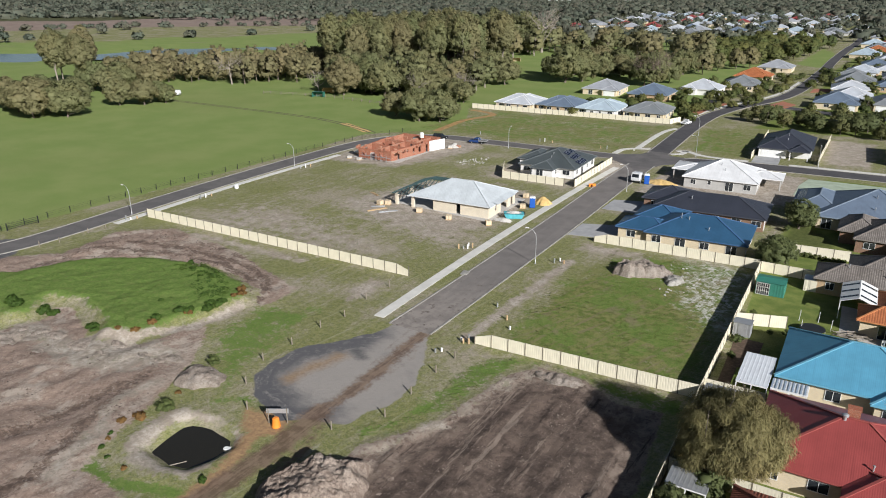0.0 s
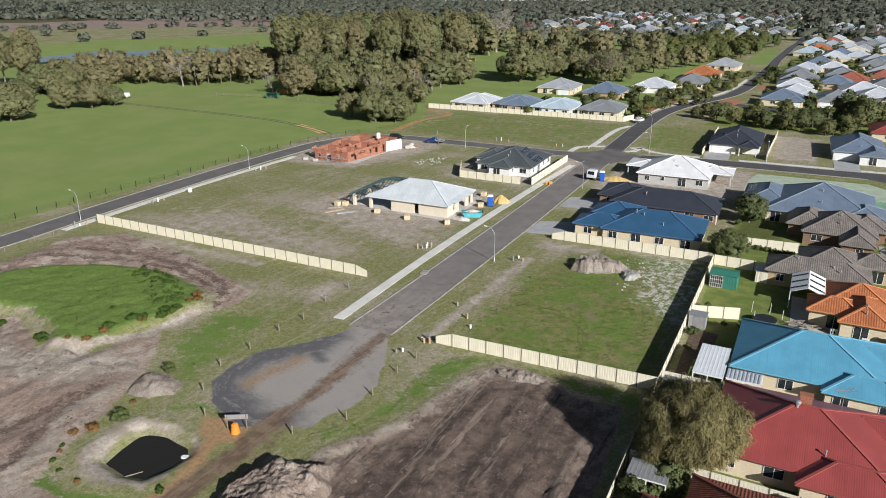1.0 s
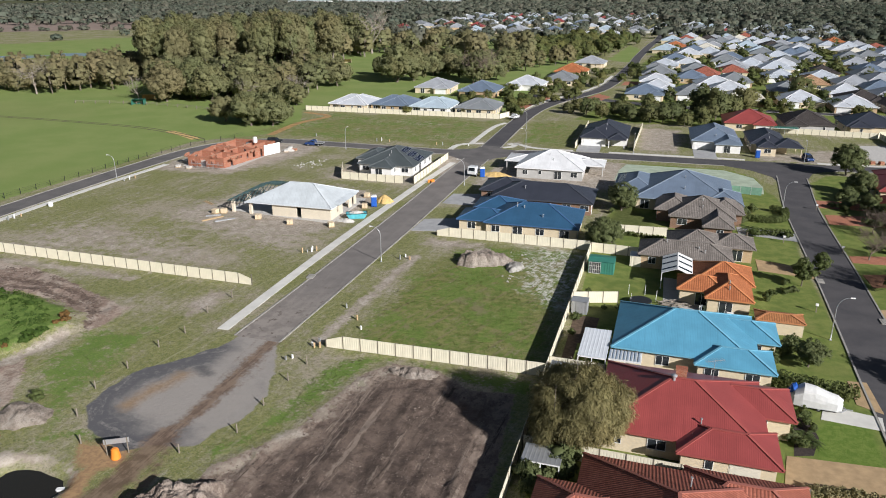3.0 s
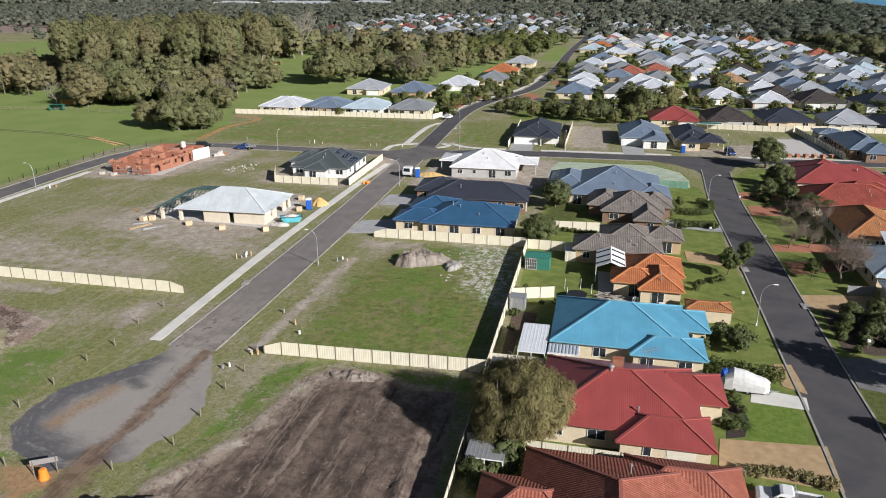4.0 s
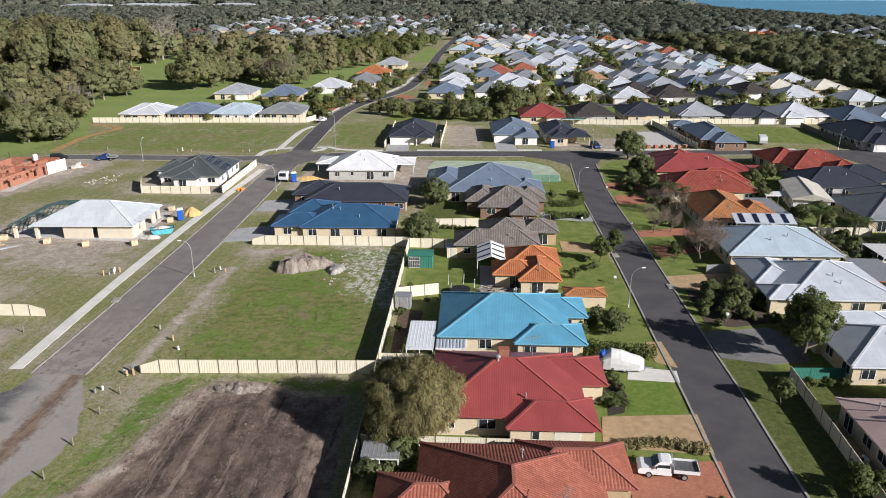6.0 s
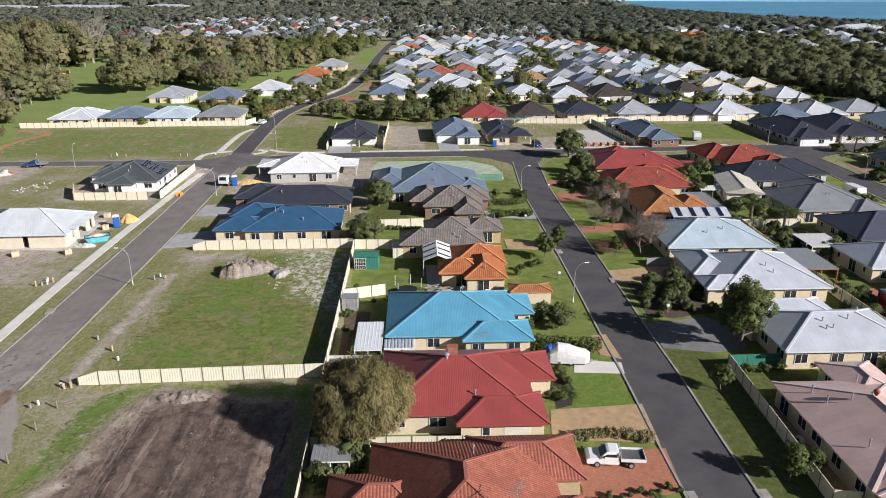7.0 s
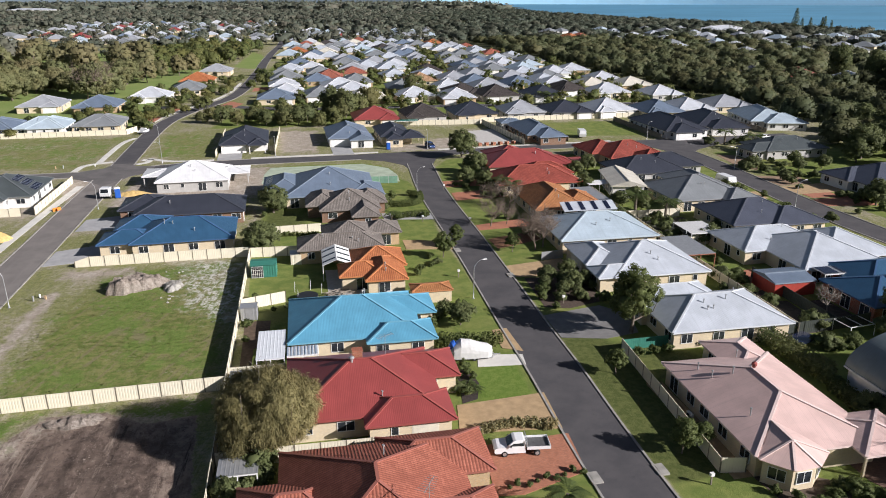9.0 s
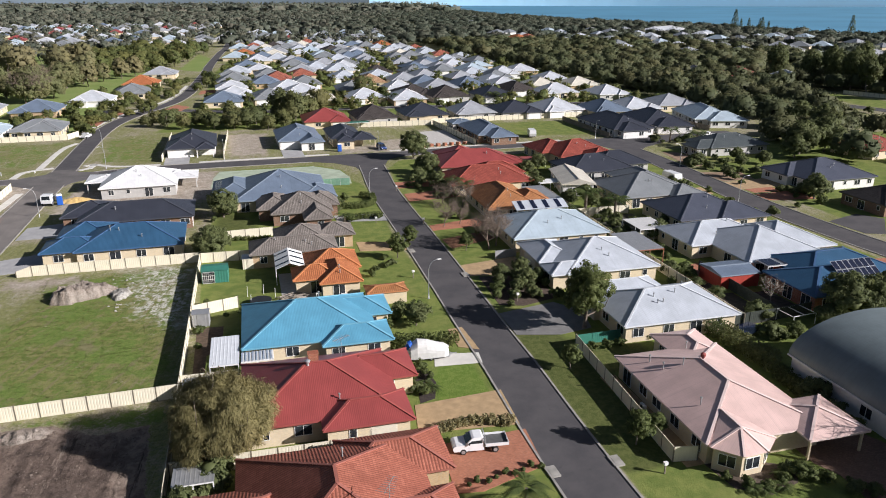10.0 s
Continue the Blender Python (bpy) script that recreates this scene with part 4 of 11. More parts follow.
def fence(pts, label="cream ribbed steel sheet fence on posts", height=1.8, material=None, raked=(False, False), panel=2.36):
    """A sheet fence along a broken line, each panel and post a part."""
    material = material or M_FENCE
    root = thing("fence", None, label, "fence", (*pts[0], 0))
    o = Vector((*pts[0], 0))
    for leg, (a, b) in enumerate(zip(pts, pts[1:])):
        a, b = Vector((*a, 0)), Vector((*b, 0))
        n = max(1, round((b - a).length / panel))
        step = (b - a) / n
        rz = math.degrees(math.atan2(step.y, step.x))
        for k in range(n):
            first, last = raked[0] and leg == 0 and k == 0, raked[1] and leg == len(pts) - 2 and k == n - 1
            sheet, post = fence_panel(step.length, height, material, 0.75 if first or last else 0.0)
            p = a + step * k - o
            if last:
                part("fence_panel", sheet, root, at=p + step, rz=rz + 180)
            else:
                part("fence_panel", sheet, root, at=p, rz=rz)
            part("fence_post", fence_panel(step.length, height, material)[1] if not first else post, root, at=p, rz=rz)
    part("fence_post", fence_panel(2.36, height, material)[1], root, at=Vector((*pts[-1], 0)) - o)
    return root


# ---- plants ----
def ball(steps):
    """A round lump of four-sided faces."""
    g = np.linspace(-1, 1, steps + 1)
    vs, fs = [], []
    for axis in range(3):
        for sign in (-1, 1):
            for i in range(steps):
                for j in range(steps):
                    quad = []
                    for u, w in ((g[i], g[j]), (g[i + 1], g[j]), (g[i + 1], g[j + 1]), (g[i], g[j + 1])):
                        q = np.empty(3)
                        q[axis], q[(axis + 1) % 3], q[(axis + 2) % 3] = sign, u, w
                        q = tuple(np.round(q / np.linalg.norm(q), 5))
                        if q not in vs:
                            vs.append(q)
                        quad.append(vs.index(q))
                    fs.append(quad if sign > 0 else quad[::-1])
    return np.array(vs), np.array(fs)


BALLS = {1: ball(1), 2: ball(2)}


def leaf_cloud(rng, centres, radii, per, size, flat=1.0, droop=0.0, outward=None, core=0, fill=0.72):
    """Leaf sprays as small quads over the skins of clumps, each round a dense inner lump; returns verts, faces, normals. outward: the way out of the whole crown at each clump."""
    cs, rs = np.asarray(centres, float), np.asarray(radii, float)
    if outward is None:
        outward = cs - cs.mean(0)
        outward /= np.linalg.norm(outward, axis=1)[:, None] + 1e-6
    pick = np.repeat(np.arange(len(cs)), per)
    n = len(pick)
    d = rng.normal(size=(n, 3)) + 0.6 * outward[pick]
    d /= np.linalg.norm(d, axis=1)[:, None]
    r = rs[pick] * rng.uniform(0.72, 1.08, n)
    pos = cs[pick] + d * r[:, None] * np.array([1, 1, flat])
    pos[:, 2] -= droop * rng.random(n) ** 2 * rs[pick]
    nrm = d + 0.45 * outward[pick] + rng.normal(scale=0.75, size=(n, 3)) + np.array([0, 0, 0.25])
    nrm /= np.linalg.norm(nrm, axis=1)[:, None]
    a = np.cross(nrm, rng.normal(size=(n, 3)))
    a /= np.linalg.norm(a, axis=1)[:, None] + 1e-9
    b = np.cross(nrm, a)
    s = size * rng.uniform(0.6, 1.35, n)[:, None]
    w = s * rng.uniform(0.45, 0.9, n)[:, None]
    v = np.stack([pos - a * s, pos - b * w + nrm * s * 0.15, pos + a * s, pos + b * w - nrm * s * 0.15], 1)
    soft = 0.25 * d + 0.4 * outward[pick] + 0.85 * nrm + np.array([0, 0, 0.3])
    v, f, m = v.reshape(-1, 3), np.arange(4 * n).reshape(-1, 4), np.repeat(soft, 4, 0)
    if core:
        bv, bf = BALLS[core]
        k = len(bv)
        turn = rng.uniform(0, 2 * math.pi, len(cs))
        dirs = np.empty((len(cs), k, 3))
        dirs[..., 0] = bv[None, :, 0] * np.cos(turn)[:, None] - bv[None, :, 1] * np.sin(turn)[:, None]
        dirs[..., 1] = bv[None, :, 0] * np.sin(turn)[:, None] + bv[None, :, 1] * np.cos(turn)[:, None]
        dirs[..., 2] = bv[None, :, 2]
        cv = cs[:, None] + dirs * (rs[:, None] * fill * rng.uniform(0.75, 1.1, (len(cs), k)))[..., None] * np.array([1, 1, flat])
        cf = len(v) + (np.arange(len(cs))[:, None, None] * k + bf[None]).reshape(-1, 4)
        v, f, m = np.concatenate([v, cv.reshape(-1, 3)]), np.concatenate([f, cf]), np.concatenate([m, (0.5 * dirs + 0.85 * outward[:, None] + np.array([0, 0, 0.35])).reshape(-1, 3)])
    return v, f, m / (np.linalg.norm(m, axis=1)[:, None] + 1e-6)


def mesh_fast(name, verts, faces, material, normals=None):
    me = bpy.data.meshes.new(name)
    v, f = np.asarray(verts, np.float32), np.asarray(faces, np.int32)
    me.vertices.add(len(v))
    me.vertices.foreach_set("co", v.ravel())
    me.loops.add(f.size)
    me.loops.foreach_set("vertex_index", f.ravel())
    me.polygons.add(len(f))
    me.polygons.foreach_set("loop_start", np.arange(0, f.size, f.shape[1], dtype=np.int32))
    if normals is not None:
        me.attributes.new("custom_normal", "FLOAT_VECTOR", "POINT").data.foreach_set("vector", np.asarray(normals, np.float32).ravel())
    me.update(calc_edges=True)
    me.materials.append(material)
    return me


def crown_shape(rng, height, radius, base, clumps, clump_r, lobes=8):
    """Leaf clumps over the skins of several rounded lobes that make up an uneven crown between base and height: centres, radii and the way out of each; then the lobes themselves."""
    mid, half = (height + base) / 2, (height - base) / 2
    hub, size = [np.array([0.0, 0.0, 0.42])], [0.52]
    while len(hub) < lobes:
        tries = rng.normal(size=(12, 3))
        tries[:, 2] = tries[:, 2] * 0.8 - 0.1
        tries *= (rng.uniform(0.42, 0.62, 12) / np.linalg.norm(tries, axis=1))[:, None]
        gap = np.min([np.linalg.norm(tries - h, axis=1) for h in hub], axis=0)
        hub.append(tries[int(np.argmax(gap))])
        size.append(rng.uniform(0.34, 0.5))
    hub, size = np.array(hub), np.array(size)
    scale = np.array([radius, radius, half])
    cs, rs, outs = [], [], []
    while len(cs) < clumps:
        k = int(rng.choice(lobes, p=size ** 2 / (size ** 2).sum()))
        d = rng.normal(size=3)
        d /= np.linalg.norm(d)
        p = hub[k] + d * size[k] * rng.uniform(0.82, 1.02)
        if d[2] < -0.75 or (np.linalg.norm(hub - p, axis=1) < size * 0.86).sum() > (rng.random() < 0.15):
            continue
        cs.append(p * scale + np.array([0, 0, mid]))
        rs.append(clump_r * rng.uniform(0.7, 1.25))
        outs.append(d * 0.75 + 0.35 * p)
    return np.array(cs), np.array(rs), np.array(outs), (hub * scale + np.array([0, 0, mid]), size[:, None] * scale)


def lobe_cores(lobes, rng, fill):
    """The dense inside of each lobe of a crown."""
    centres, radii = lobes
    bv, bf = BALLS[2]
    k = len(bv)
    v = centres[:, None] + bv[None] * radii[:, None] * fill * rng.uniform(0.85, 1.05, (len(centres), k, 1))
    f = (np.arange(len(centres))[:, None, None] * k + bf[None]).reshape(-1, 4)
    m = np.repeat(bv[None], len(centres), 0).reshape(-1, 3) + np.array([0, 0, 0.3])
    return v.reshape(-1, 3), f, m / np.linalg.norm(m, axis=1)[:, None]


def wood_mesh(rng, height, base, radius, thick, limbs, material, ends=None, twigs=0):
    """A tapered trunk, leaning a little, with limbs into the crown."""
    s = Soup()
    lean = rng.normal(scale=0.06, size=2) * height
    top = Vector((lean[0], lean[1], height * 0.8))
    trunk = [Vector((0, 0, -0.2)), Vector((lean[0] * 0.2, lean[1] * 0.2, base * 0.6)), Vector((lean[0] * 0.5, lean[1] * 0.5, base)), top]
    s.tube(trunk, [thick * 1.25, thick * 0.9, thick * 0.75, thick * 0.12], 7)
    for k in range(limbs):
        t = rng.uniform(0.25, 0.75)
        a = trunk[2].lerp(top, t) if t > 0.4 else trunk[1].lerp(trunk[2], 0.5 + t)
        if ends is not None:
            b = Vector(ends[k % len(ends)])
        else:
            g = rng.uniform(0, 2 * math.pi)
            b = Vector((math.cos(g) * radius * 0.85, math.sin(g) * radius * 0.85, base + (height - base) * rng.uniform(0.45, 1.0)))
        m = a.lerp(b, 0.5) + Vector((*(rng.normal(scale=0.12, size=2) * radius), -0.05 * height))
        s.tube([a, m, b], [thick * 0.42, thick * 0.28, thick * 0.07], 5)
        for _ in range(twigs):
            c = m.lerp(b, rng.uniform(0.1, 0.95))
            e = c + Vector(tuple(rng.normal(scale=0.22, size=3) * radius)) + Vector((0, 0, radius * 0.16))
            f = e + Vector(tuple(rng.normal(scale=0.12, size=3) * radius)) + Vector((0, 0, radius * 0.08))
            s.tube([c, e, f], [thick * 0.13, thick * 0.08, thick * 0.03], 4)
    return s.mesh("trunk", material, True)


def tree_kind(seed, height, radius, base, clumps, clump_r, per, size, leaf, bark, thick, flat=0.75, droop=0.0, limbs=6, core=1, fill=0.6, lobes=8, inner=0.62):
    rng = np.random.default_rng(seed)
    cs, rs, outs, inside_of = crown_shape(rng, height, radius, base, clumps, clump_r, lobes)
    v, f, m = leaf_cloud(rng, cs, rs, per, size, flat, droop, outs, core, fill)
    if inner:
        cv, cf, cm = lobe_cores(inside_of, rng, inner)
        v, f, m = np.concatenate([v, cv]), np.concatenate([f, cf + len(v)]), np.concatenate([m, cm])
    v[:, 2] = np.maximum(v[:, 2], 0.05)
    return wood_mesh(rng, height, base, radius, thick, limbs, bark, cs), mesh_fast("crown", v, f, leaf, m)


def plant(kind, x, y, scale=1.0, label="", category="tree", group="", name="tree", stretch=1.0, turn=None):
    wood, crown = kind
    root = new(name, wood)
    root.matrix_basis = pose(x, y, 0, 0, 0, random.uniform(0, 360) if turn is None else turn) @ Matrix.Diagonal((scale, scale, scale * stretch, 1))
    tagged(root, label, category, group)
    if crown:
        c = new("crown", crown)
        c.parent = root
    return root


def shrub_kind(seed, height, radius, clumps, per, size, leaf):
    rng = np.random.default_rng(seed)
    cs, rs, outs, inside_of = crown_shape(rng, height, radius, height * 0.1, clumps * 2, radius * 0.27, 5)
    v, f, m = leaf_cloud(rng, cs, rs, per // 2, size, 0.9, 0.0, outs, 1, 0.7)
    cv, cf, cm = lobe_cores(inside_of, rng, 0.75)
    v, f, m = np.concatenate([v, cv]), np.concatenate([f, cf + len(v)]), np.concatenate([m, cm])
    v[:, 2] = np.maximum(v[:, 2], 0.02)
    return wood_mesh(rng, height * 0.8, 0.15, radius * 0.6, 0.05, 5, M_BARK), mesh_fast("crown", v, f, leaf, m)


TALL_DARK = [tree_kind(120 + k, 23, 6.4, 3.0, 170, 1.15, 30, 0.34, M_LEAF_DARK, M_BARK_PALE, 0.42, 1.0, 0.0, 9, lobes=14) for k in range(2)]
GUM = [tree_kind(10 + k, 10.5, 4.0, 2.0, 170, 0.62, 48, 0.13, M_LEAF_SHRUB, M_BARK, 0.30, 0.8, 0.0, 10, lobes=13, inner=0.6) for k in range(4)]
BROAD = [tree_kind(15 + k, 11.5, 6.8, 0.8, 190, 1.05, 54, 0.24, M_LEAF_GUM, M_BARK, 0.34, 0.85, 0.0, 8, lobes=11, inner=0.68) for k in range(4)]
TALL = [tree_kind(20 + k, 29, 6.6, 9.5, 210, 1.3, 44, 0.33, M_LEAF_GUM, M_BARK_PALE, 0.45, 1.0, 0.0, 9, lobes=16, inner=0.66) for k in range(4)]
COAST = [tree_kind(30 + k, 7.5, 4.2, 0.7, 150, 0.66, 40, 0.15, M_LEAF_DARK, M_BARK, 0.25, 0.85, 0.0, 7, lobes=9, inner=0.68) for k in range(3)]
SMALL = [tree_kind(40 + k, 4.6, 1.9, 1.0, 60, 0.42, 50, 0.11, M_LEAF_SHRUB, M_BARK, 0.10, lobes=6) for k in range(3)]
SHRUB = [shrub_kind(50 + k, 1.5, 1.0, 14, 90, 0.08, M_LEAF_SHRUB) for k in range(3)]
BUSH_DARK = [shrub_kind(60 + k, 2.4, 1.8, 20, 120, 0.12, M_LEAF_DARK) for k in range(2)]
WEED = [shrub_kind(70 + k, 0.8, 0.9, 12, 60, 0.13, M_LEAF_WEED) for k in range(2)]
RUST = [shrub_kind(75 + k, 0.7, 0.8, 10, 50, 0.10, M_LEAF_RUST) for k in range(2)]
BARE = [(wood_mesh(np.random.default_rng(80 + k), 6.5, 1.6, 3.2, 0.17, 11, M_BARK_PALE, None, 11), None) for k in range(2)]
TWIGGY = [(wood_mesh(np.random.default_rng(84 + k), 5.8, 1.3, 3.0, 0.13, 16, M_BARK_BROWN, None, 26), None) for k in range(2)]


def weeping_kind(seed, height, radius, base, strands, leaf, bark):
    """A broad crown of lobes hung with fine leaf strands over many limbs."""
    rng = np.random.default_rng(seed)
    cs, rs, outs, inside_of = crown_shape(rng, height, radius, base, 420, 0.62, 17)
    pick = rng.integers(0, len(cs), strands)
    d = rng.normal(size=(strands, 3)) + 0.5 * outs[pick]
    d /= np.linalg.norm(d, axis=1)[:, None]
    p = cs[pick] + d * rs[pick, None] * rng.uniform(0.25, 1.15, (strands, 1))
    p -= outs[pick] * rng.uniform(0.0, 1.0, (strands, 1)) ** 2 * 1.3
    down = np.stack([d[:, 0] * 0.3, d[:, 1] * 0.3, np.full(strands, -0.75)], 1) + rng.normal(scale=0.4, size=(strands, 3))
    down *= (rng.uniform(0.18, 0.5, strands) / np.linalg.norm(down, axis=1))[:, None]
    side = np.cross(down, d + rng.normal(scale=0.8, size=(strands, 3)))
    side /= np.linalg.norm(side, axis=1)[:, None] + 1e-6
    side *= rng.uniform(0.014, 0.034, strands)[:, None]
    tip = p + down
    v = np.stack([p - side * 0.6, p + side * 0.6, (p + tip) / 2 + side, tip], 1).reshape(-1, 3)
    v[:, 2] = np.maximum(v[:, 2], 0.1)
    m = np.repeat(0.3 * d + 0.7 * outs[pick] + rng.normal(scale=0.35, size=(strands, 3)) + np.array([0, 0, 0.4]), 4, 0)
    m /= np.linalg.norm(m, axis=1)[:, None]
    cv, cf, cm = lobe_cores(inside_of, rng, 0.6)
    v, f, m = np.concatenate([v, cv]), np.concatenate([np.arange(4 * strands).reshape(-1, 4), cf + 4 * strands]), np.concatenate([m, cm])
    return wood_mesh(rng, height, base, radius * 0.8, 0.28, 22, bark, cs, 2), mesh_fast("crown", v, f, leaf, m)


WILLOW = weeping_kind(90, 8.1, 5.0, 0.2, 150000, M_LEAF_WILLOW, M_BARK)


def pine_kind(seed, height):
    """A tall island pine: whorls of level branches."""
    rng = np.random.default_rng(seed)
    s = Soup().tube([(0, 0, 0), (0, 0, height)], [0.35, 0.05], 7)
    cs, rs = [], []
    for k in range(16):
        z = 2.5 + (height - 3.0) * k / 16
        reach = 0.19 * height * (1 - k / 17) + 0.4
        for g in range(7):
            a = 2 * math.pi * g / 7 + k
            for u in (0.4, 0.75, 1.0):
                cs.append((math.cos(a) * reach * u, math.sin(a) * reach * u, z + 0.3 * u))
                rs.append(0.35 + 0.3 * (1 - u))
    v, f, m = leaf_cloud(rng, cs, rs, 5, 0.4, 0.6)
    return s.mesh("trunk", M_BARK), mesh_fast("crown", v, f, M_LEAF_DARK, m)


def palm_kind(seed, height, reach):
    rng = np.random.default_rng(seed)
    s = Soup().tube([(0, 0, -0.1), (0, 0, height)], [0.2, 0.15], 8)
    v, f = [], []
    for k in range(22):
        a, lift = 2 * math.pi * k / 22 + rng.normal(scale=0.1), rng.uniform(0.1, 1.0)
        d = np.array([math.cos(a), math.sin(a), 0])
        side = np.array([-d[1], d[0], 0])
        for u in np.linspace(0.12, 1, 15):
            p = d * reach * u + np.array([0, 0, height + reach * (lift * u - 0.95 * u * u)])
            w = 0.42 * reach * (1 - abs(2 * u - 0.9)) * 0.55 + 0.08
            for sgn in (-1, 1):
                tip = p + side * sgn * w + d * 0.1 * reach + np.array([0, 0, -0.35 * w])
                i = len(v)
                v += [p, p + d * 0.05 * reach, tip, tip - d * 0.02 * reach]
                f.append((i, i + 1, i + 2, i + 3))
    return s.mesh("trunk", M_BARK), mesh_fast("crown", np.array(v), np.array(f), M_LEAF_PALM)


PALM = palm_kind(95, 2.6, 2.4)
PALM_LOW = palm_kind(96, 0.3, 1.2)


def hedge(pts, width, height, label, size=0.11, leaf=None, dense=90):
    """A clipped hedge along a line."""
    rng = np.random.default_rng(len(pts) * 7 + int(abs(pts[0][0])))
    line = smooth_line(pts, 0.7)
    cs, rs = [], []
    for p in line:
        for z in (0.3, 0.65):
            for o in (-0.25, 0.25):
                cs.append((p.x - pts[0][0] + o * width + rng.normal(scale=0.08), p.y - pts[0][1] + o * width + rng.normal(scale=0.08), z * height + rng.normal(scale=0.05)))
                rs.append(max(width * 0.36, height * 0.36))
    v, f, m = leaf_cloud(rng, cs, rs, dense, size)
    v[:, 2] = np.maximum(v[:, 2], 0.02)
    return thing("hedge", mesh_fast("hedge", v, f, leaf or M_LEAF_SHRUB), label, "hedge", (*pts[0], 0))


# ---- street furniture and vehicles ----
def lamp_kind(height=6.2, arm=1.5):
    pts = [(0, 0, -0.1), (0, 0, 1.2), (0, 0, height * 0.72)]
    radii = [0.09, 0.075, 0.055]
    for k in range(1, 8):
        a = k / 7 * math.pi / 2
        pts.append((arm * (1 - math.cos(a)), 0, height * 0.72 + height * 0.28 * math.sin(a)))
        radii.append(0.05 - 0.002 * k)
    pole = Soup().tube(pts, radii, 8).mesh("pole", M_GALV, True)
    head = Soup().hexa([(0, -0.09, -0.06), (0.6, -0.12, -0.05), (0.6, 0.12, -0.05), (0, 0.09, -0.06)], [(0, -0.06, 0.05), (0.55, -0.08, 0.05), (0.55, 0.08, 0.05), (0, 0.06, 0.05)])
    base = Soup().box(-0.16, -0.16, -0.05, 0.16, 0.16, 0.06, 0.03)
    return pole, head.mesh("luminaire", M_WHITE), base.mesh("base_plate", M_GALV)


LAMP = lamp_kind()


def street_lamp(x, y, turn):
    root = thing("street_lamp", LAMP[0], "galvanised steel street lamp with a curved arm beside the road", "street lamp", (x, y, 0), turn, "street lamps")
    part("luminaire", LAMP[1], root, at=(1.4, 0, 6.2))
    part("base_plate", LAMP[2], root)
    return root


def wheel_meshes(r, w):
    t = Soup().tube([(0, -w / 2, 0), (0, -w / 2 + 0.03, 0), (0, w / 2 - 0.03, 0), (0, w / 2, 0)], [r * 0.9, r, r, r * 0.9], 18)
    c = Soup().tube([(0, -w / 2 - 0.01, 0), (0, w / 2 + 0.01, 0)], [r * 0.58, r * 0.58], 12)
    return t.mesh("wheel", M_RUBBER, True), c.mesh("rim", M_GALV)


WHEEL = wheel_meshes(0.34, 0.22)
WHEEL_BIG = wheel_meshes(0.5, 0.3)
PAINT = {k: plain(k + "_car_paint", c, 0.25, vary=0.05, specular=0.6) for k, c in {"white": (0.72, 0.73, 0.74), "blue": (0.02, 0.05, 0.16), "black": (0.02, 0.02, 0.022), "silver": (0.4, 0.41, 0.42), "red": (0.3, 0.02, 0.02)}.items()}


def profile_body(profile, half, tuck, name, material):
    """A body from a side outline (x, z), its upper points drawn in by tuck."""
    zs = [z for _, z in profile]
    lo, hi = min(zs), max(zs)
    s = Soup()
    w = [half - tuck * max(0.0, (z - lo) / (hi - lo) - 0.35) for _, z in profile]
    n = len(profile)
    s.v = [(x, -k, z) for (x, z), k in zip(profile, w)] + [(x, k, z) for (x, z), k in zip(profile, w)]
    s.f = [tuple(range(n)), tuple(reversed(range(n, 2 * n)))] + [(k, n + k, n + (k + 1) % n, (k + 1) % n) for k in range(n)]
    s.uv = [(0, 0)] * sum(len(f) for f in s.f)
    return s.mesh(name, material)


def car(x, y, rz, paint, kind, label):
    root = thing("car", None, label, "car", (x, y, 0), rz)
    body = {
        "ute": [(-2.6, 0.45), (2.45, 0.45), (2.6, 0.7), (2.5, 0.98), (1.35, 1.08), (-2.6, 1.08)],
        "sedan": [(-2.2, 0.35), (2.15, 0.35), (2.25, 0.65), (2.1, 0.85), (1.0, 0.95), (-1.9, 1.0), (-2.25, 0.9)],
        "wagon": [(-2.2, 0.4), (2.15, 0.4), (2.25, 0.7), (2.1, 0.95), (1.1, 1.05), (-2.15, 1.1)],
    }[kind]
    cabin = {
        "ute": [(-0.55, 1.06), (1.4, 1.06), (0.75, 1.7), (-0.45, 1.74)],
        "sedan": [(-1.7, 0.96), (1.1, 0.94), (0.3, 1.42), (-0.95, 1.42)],
        "wagon": [(-2.1, 1.06), (1.2, 1.04), (0.5, 1.68), (-1.95, 1.7)],
    }[kind]
    if kind == "ute":
        body = [(-0.5, 0.42), (2.5, 0.42), (2.62, 0.62), (2.58, 0.92), (2.3, 1.04), (1.25, 1.12), (-0.5, 1.1)]
    part("body", profile_body(body, 0.9, 0.06, "body", PAINT[paint]), root)
    if kind == "ute":
        ute_cab(root, paint)
    else:
        hard_top(root, cabin, paint)
    for wx in (-1.65, 1.6) if kind == "ute" else (-1.5, 1.5):
        for wy in (-0.8, 0.8):
            wh = part("wheel", WHEEL[0], root, at=(wx, wy, 0.34))
            part("rim", WHEEL[1], wh)
    lights = Soup().box(2.5, 0.5, 0.72, 2.62, 0.82, 0.9) if kind == "ute" else Soup().box(2.1, 0.5, 0.65, 2.24, 0.8, 0.8)
    me = lights.mesh("headlight", M_WHITE)
    part("headlight", me, root)
    part("headlight", me, root, at=(0, -1.3, 0))
    return root


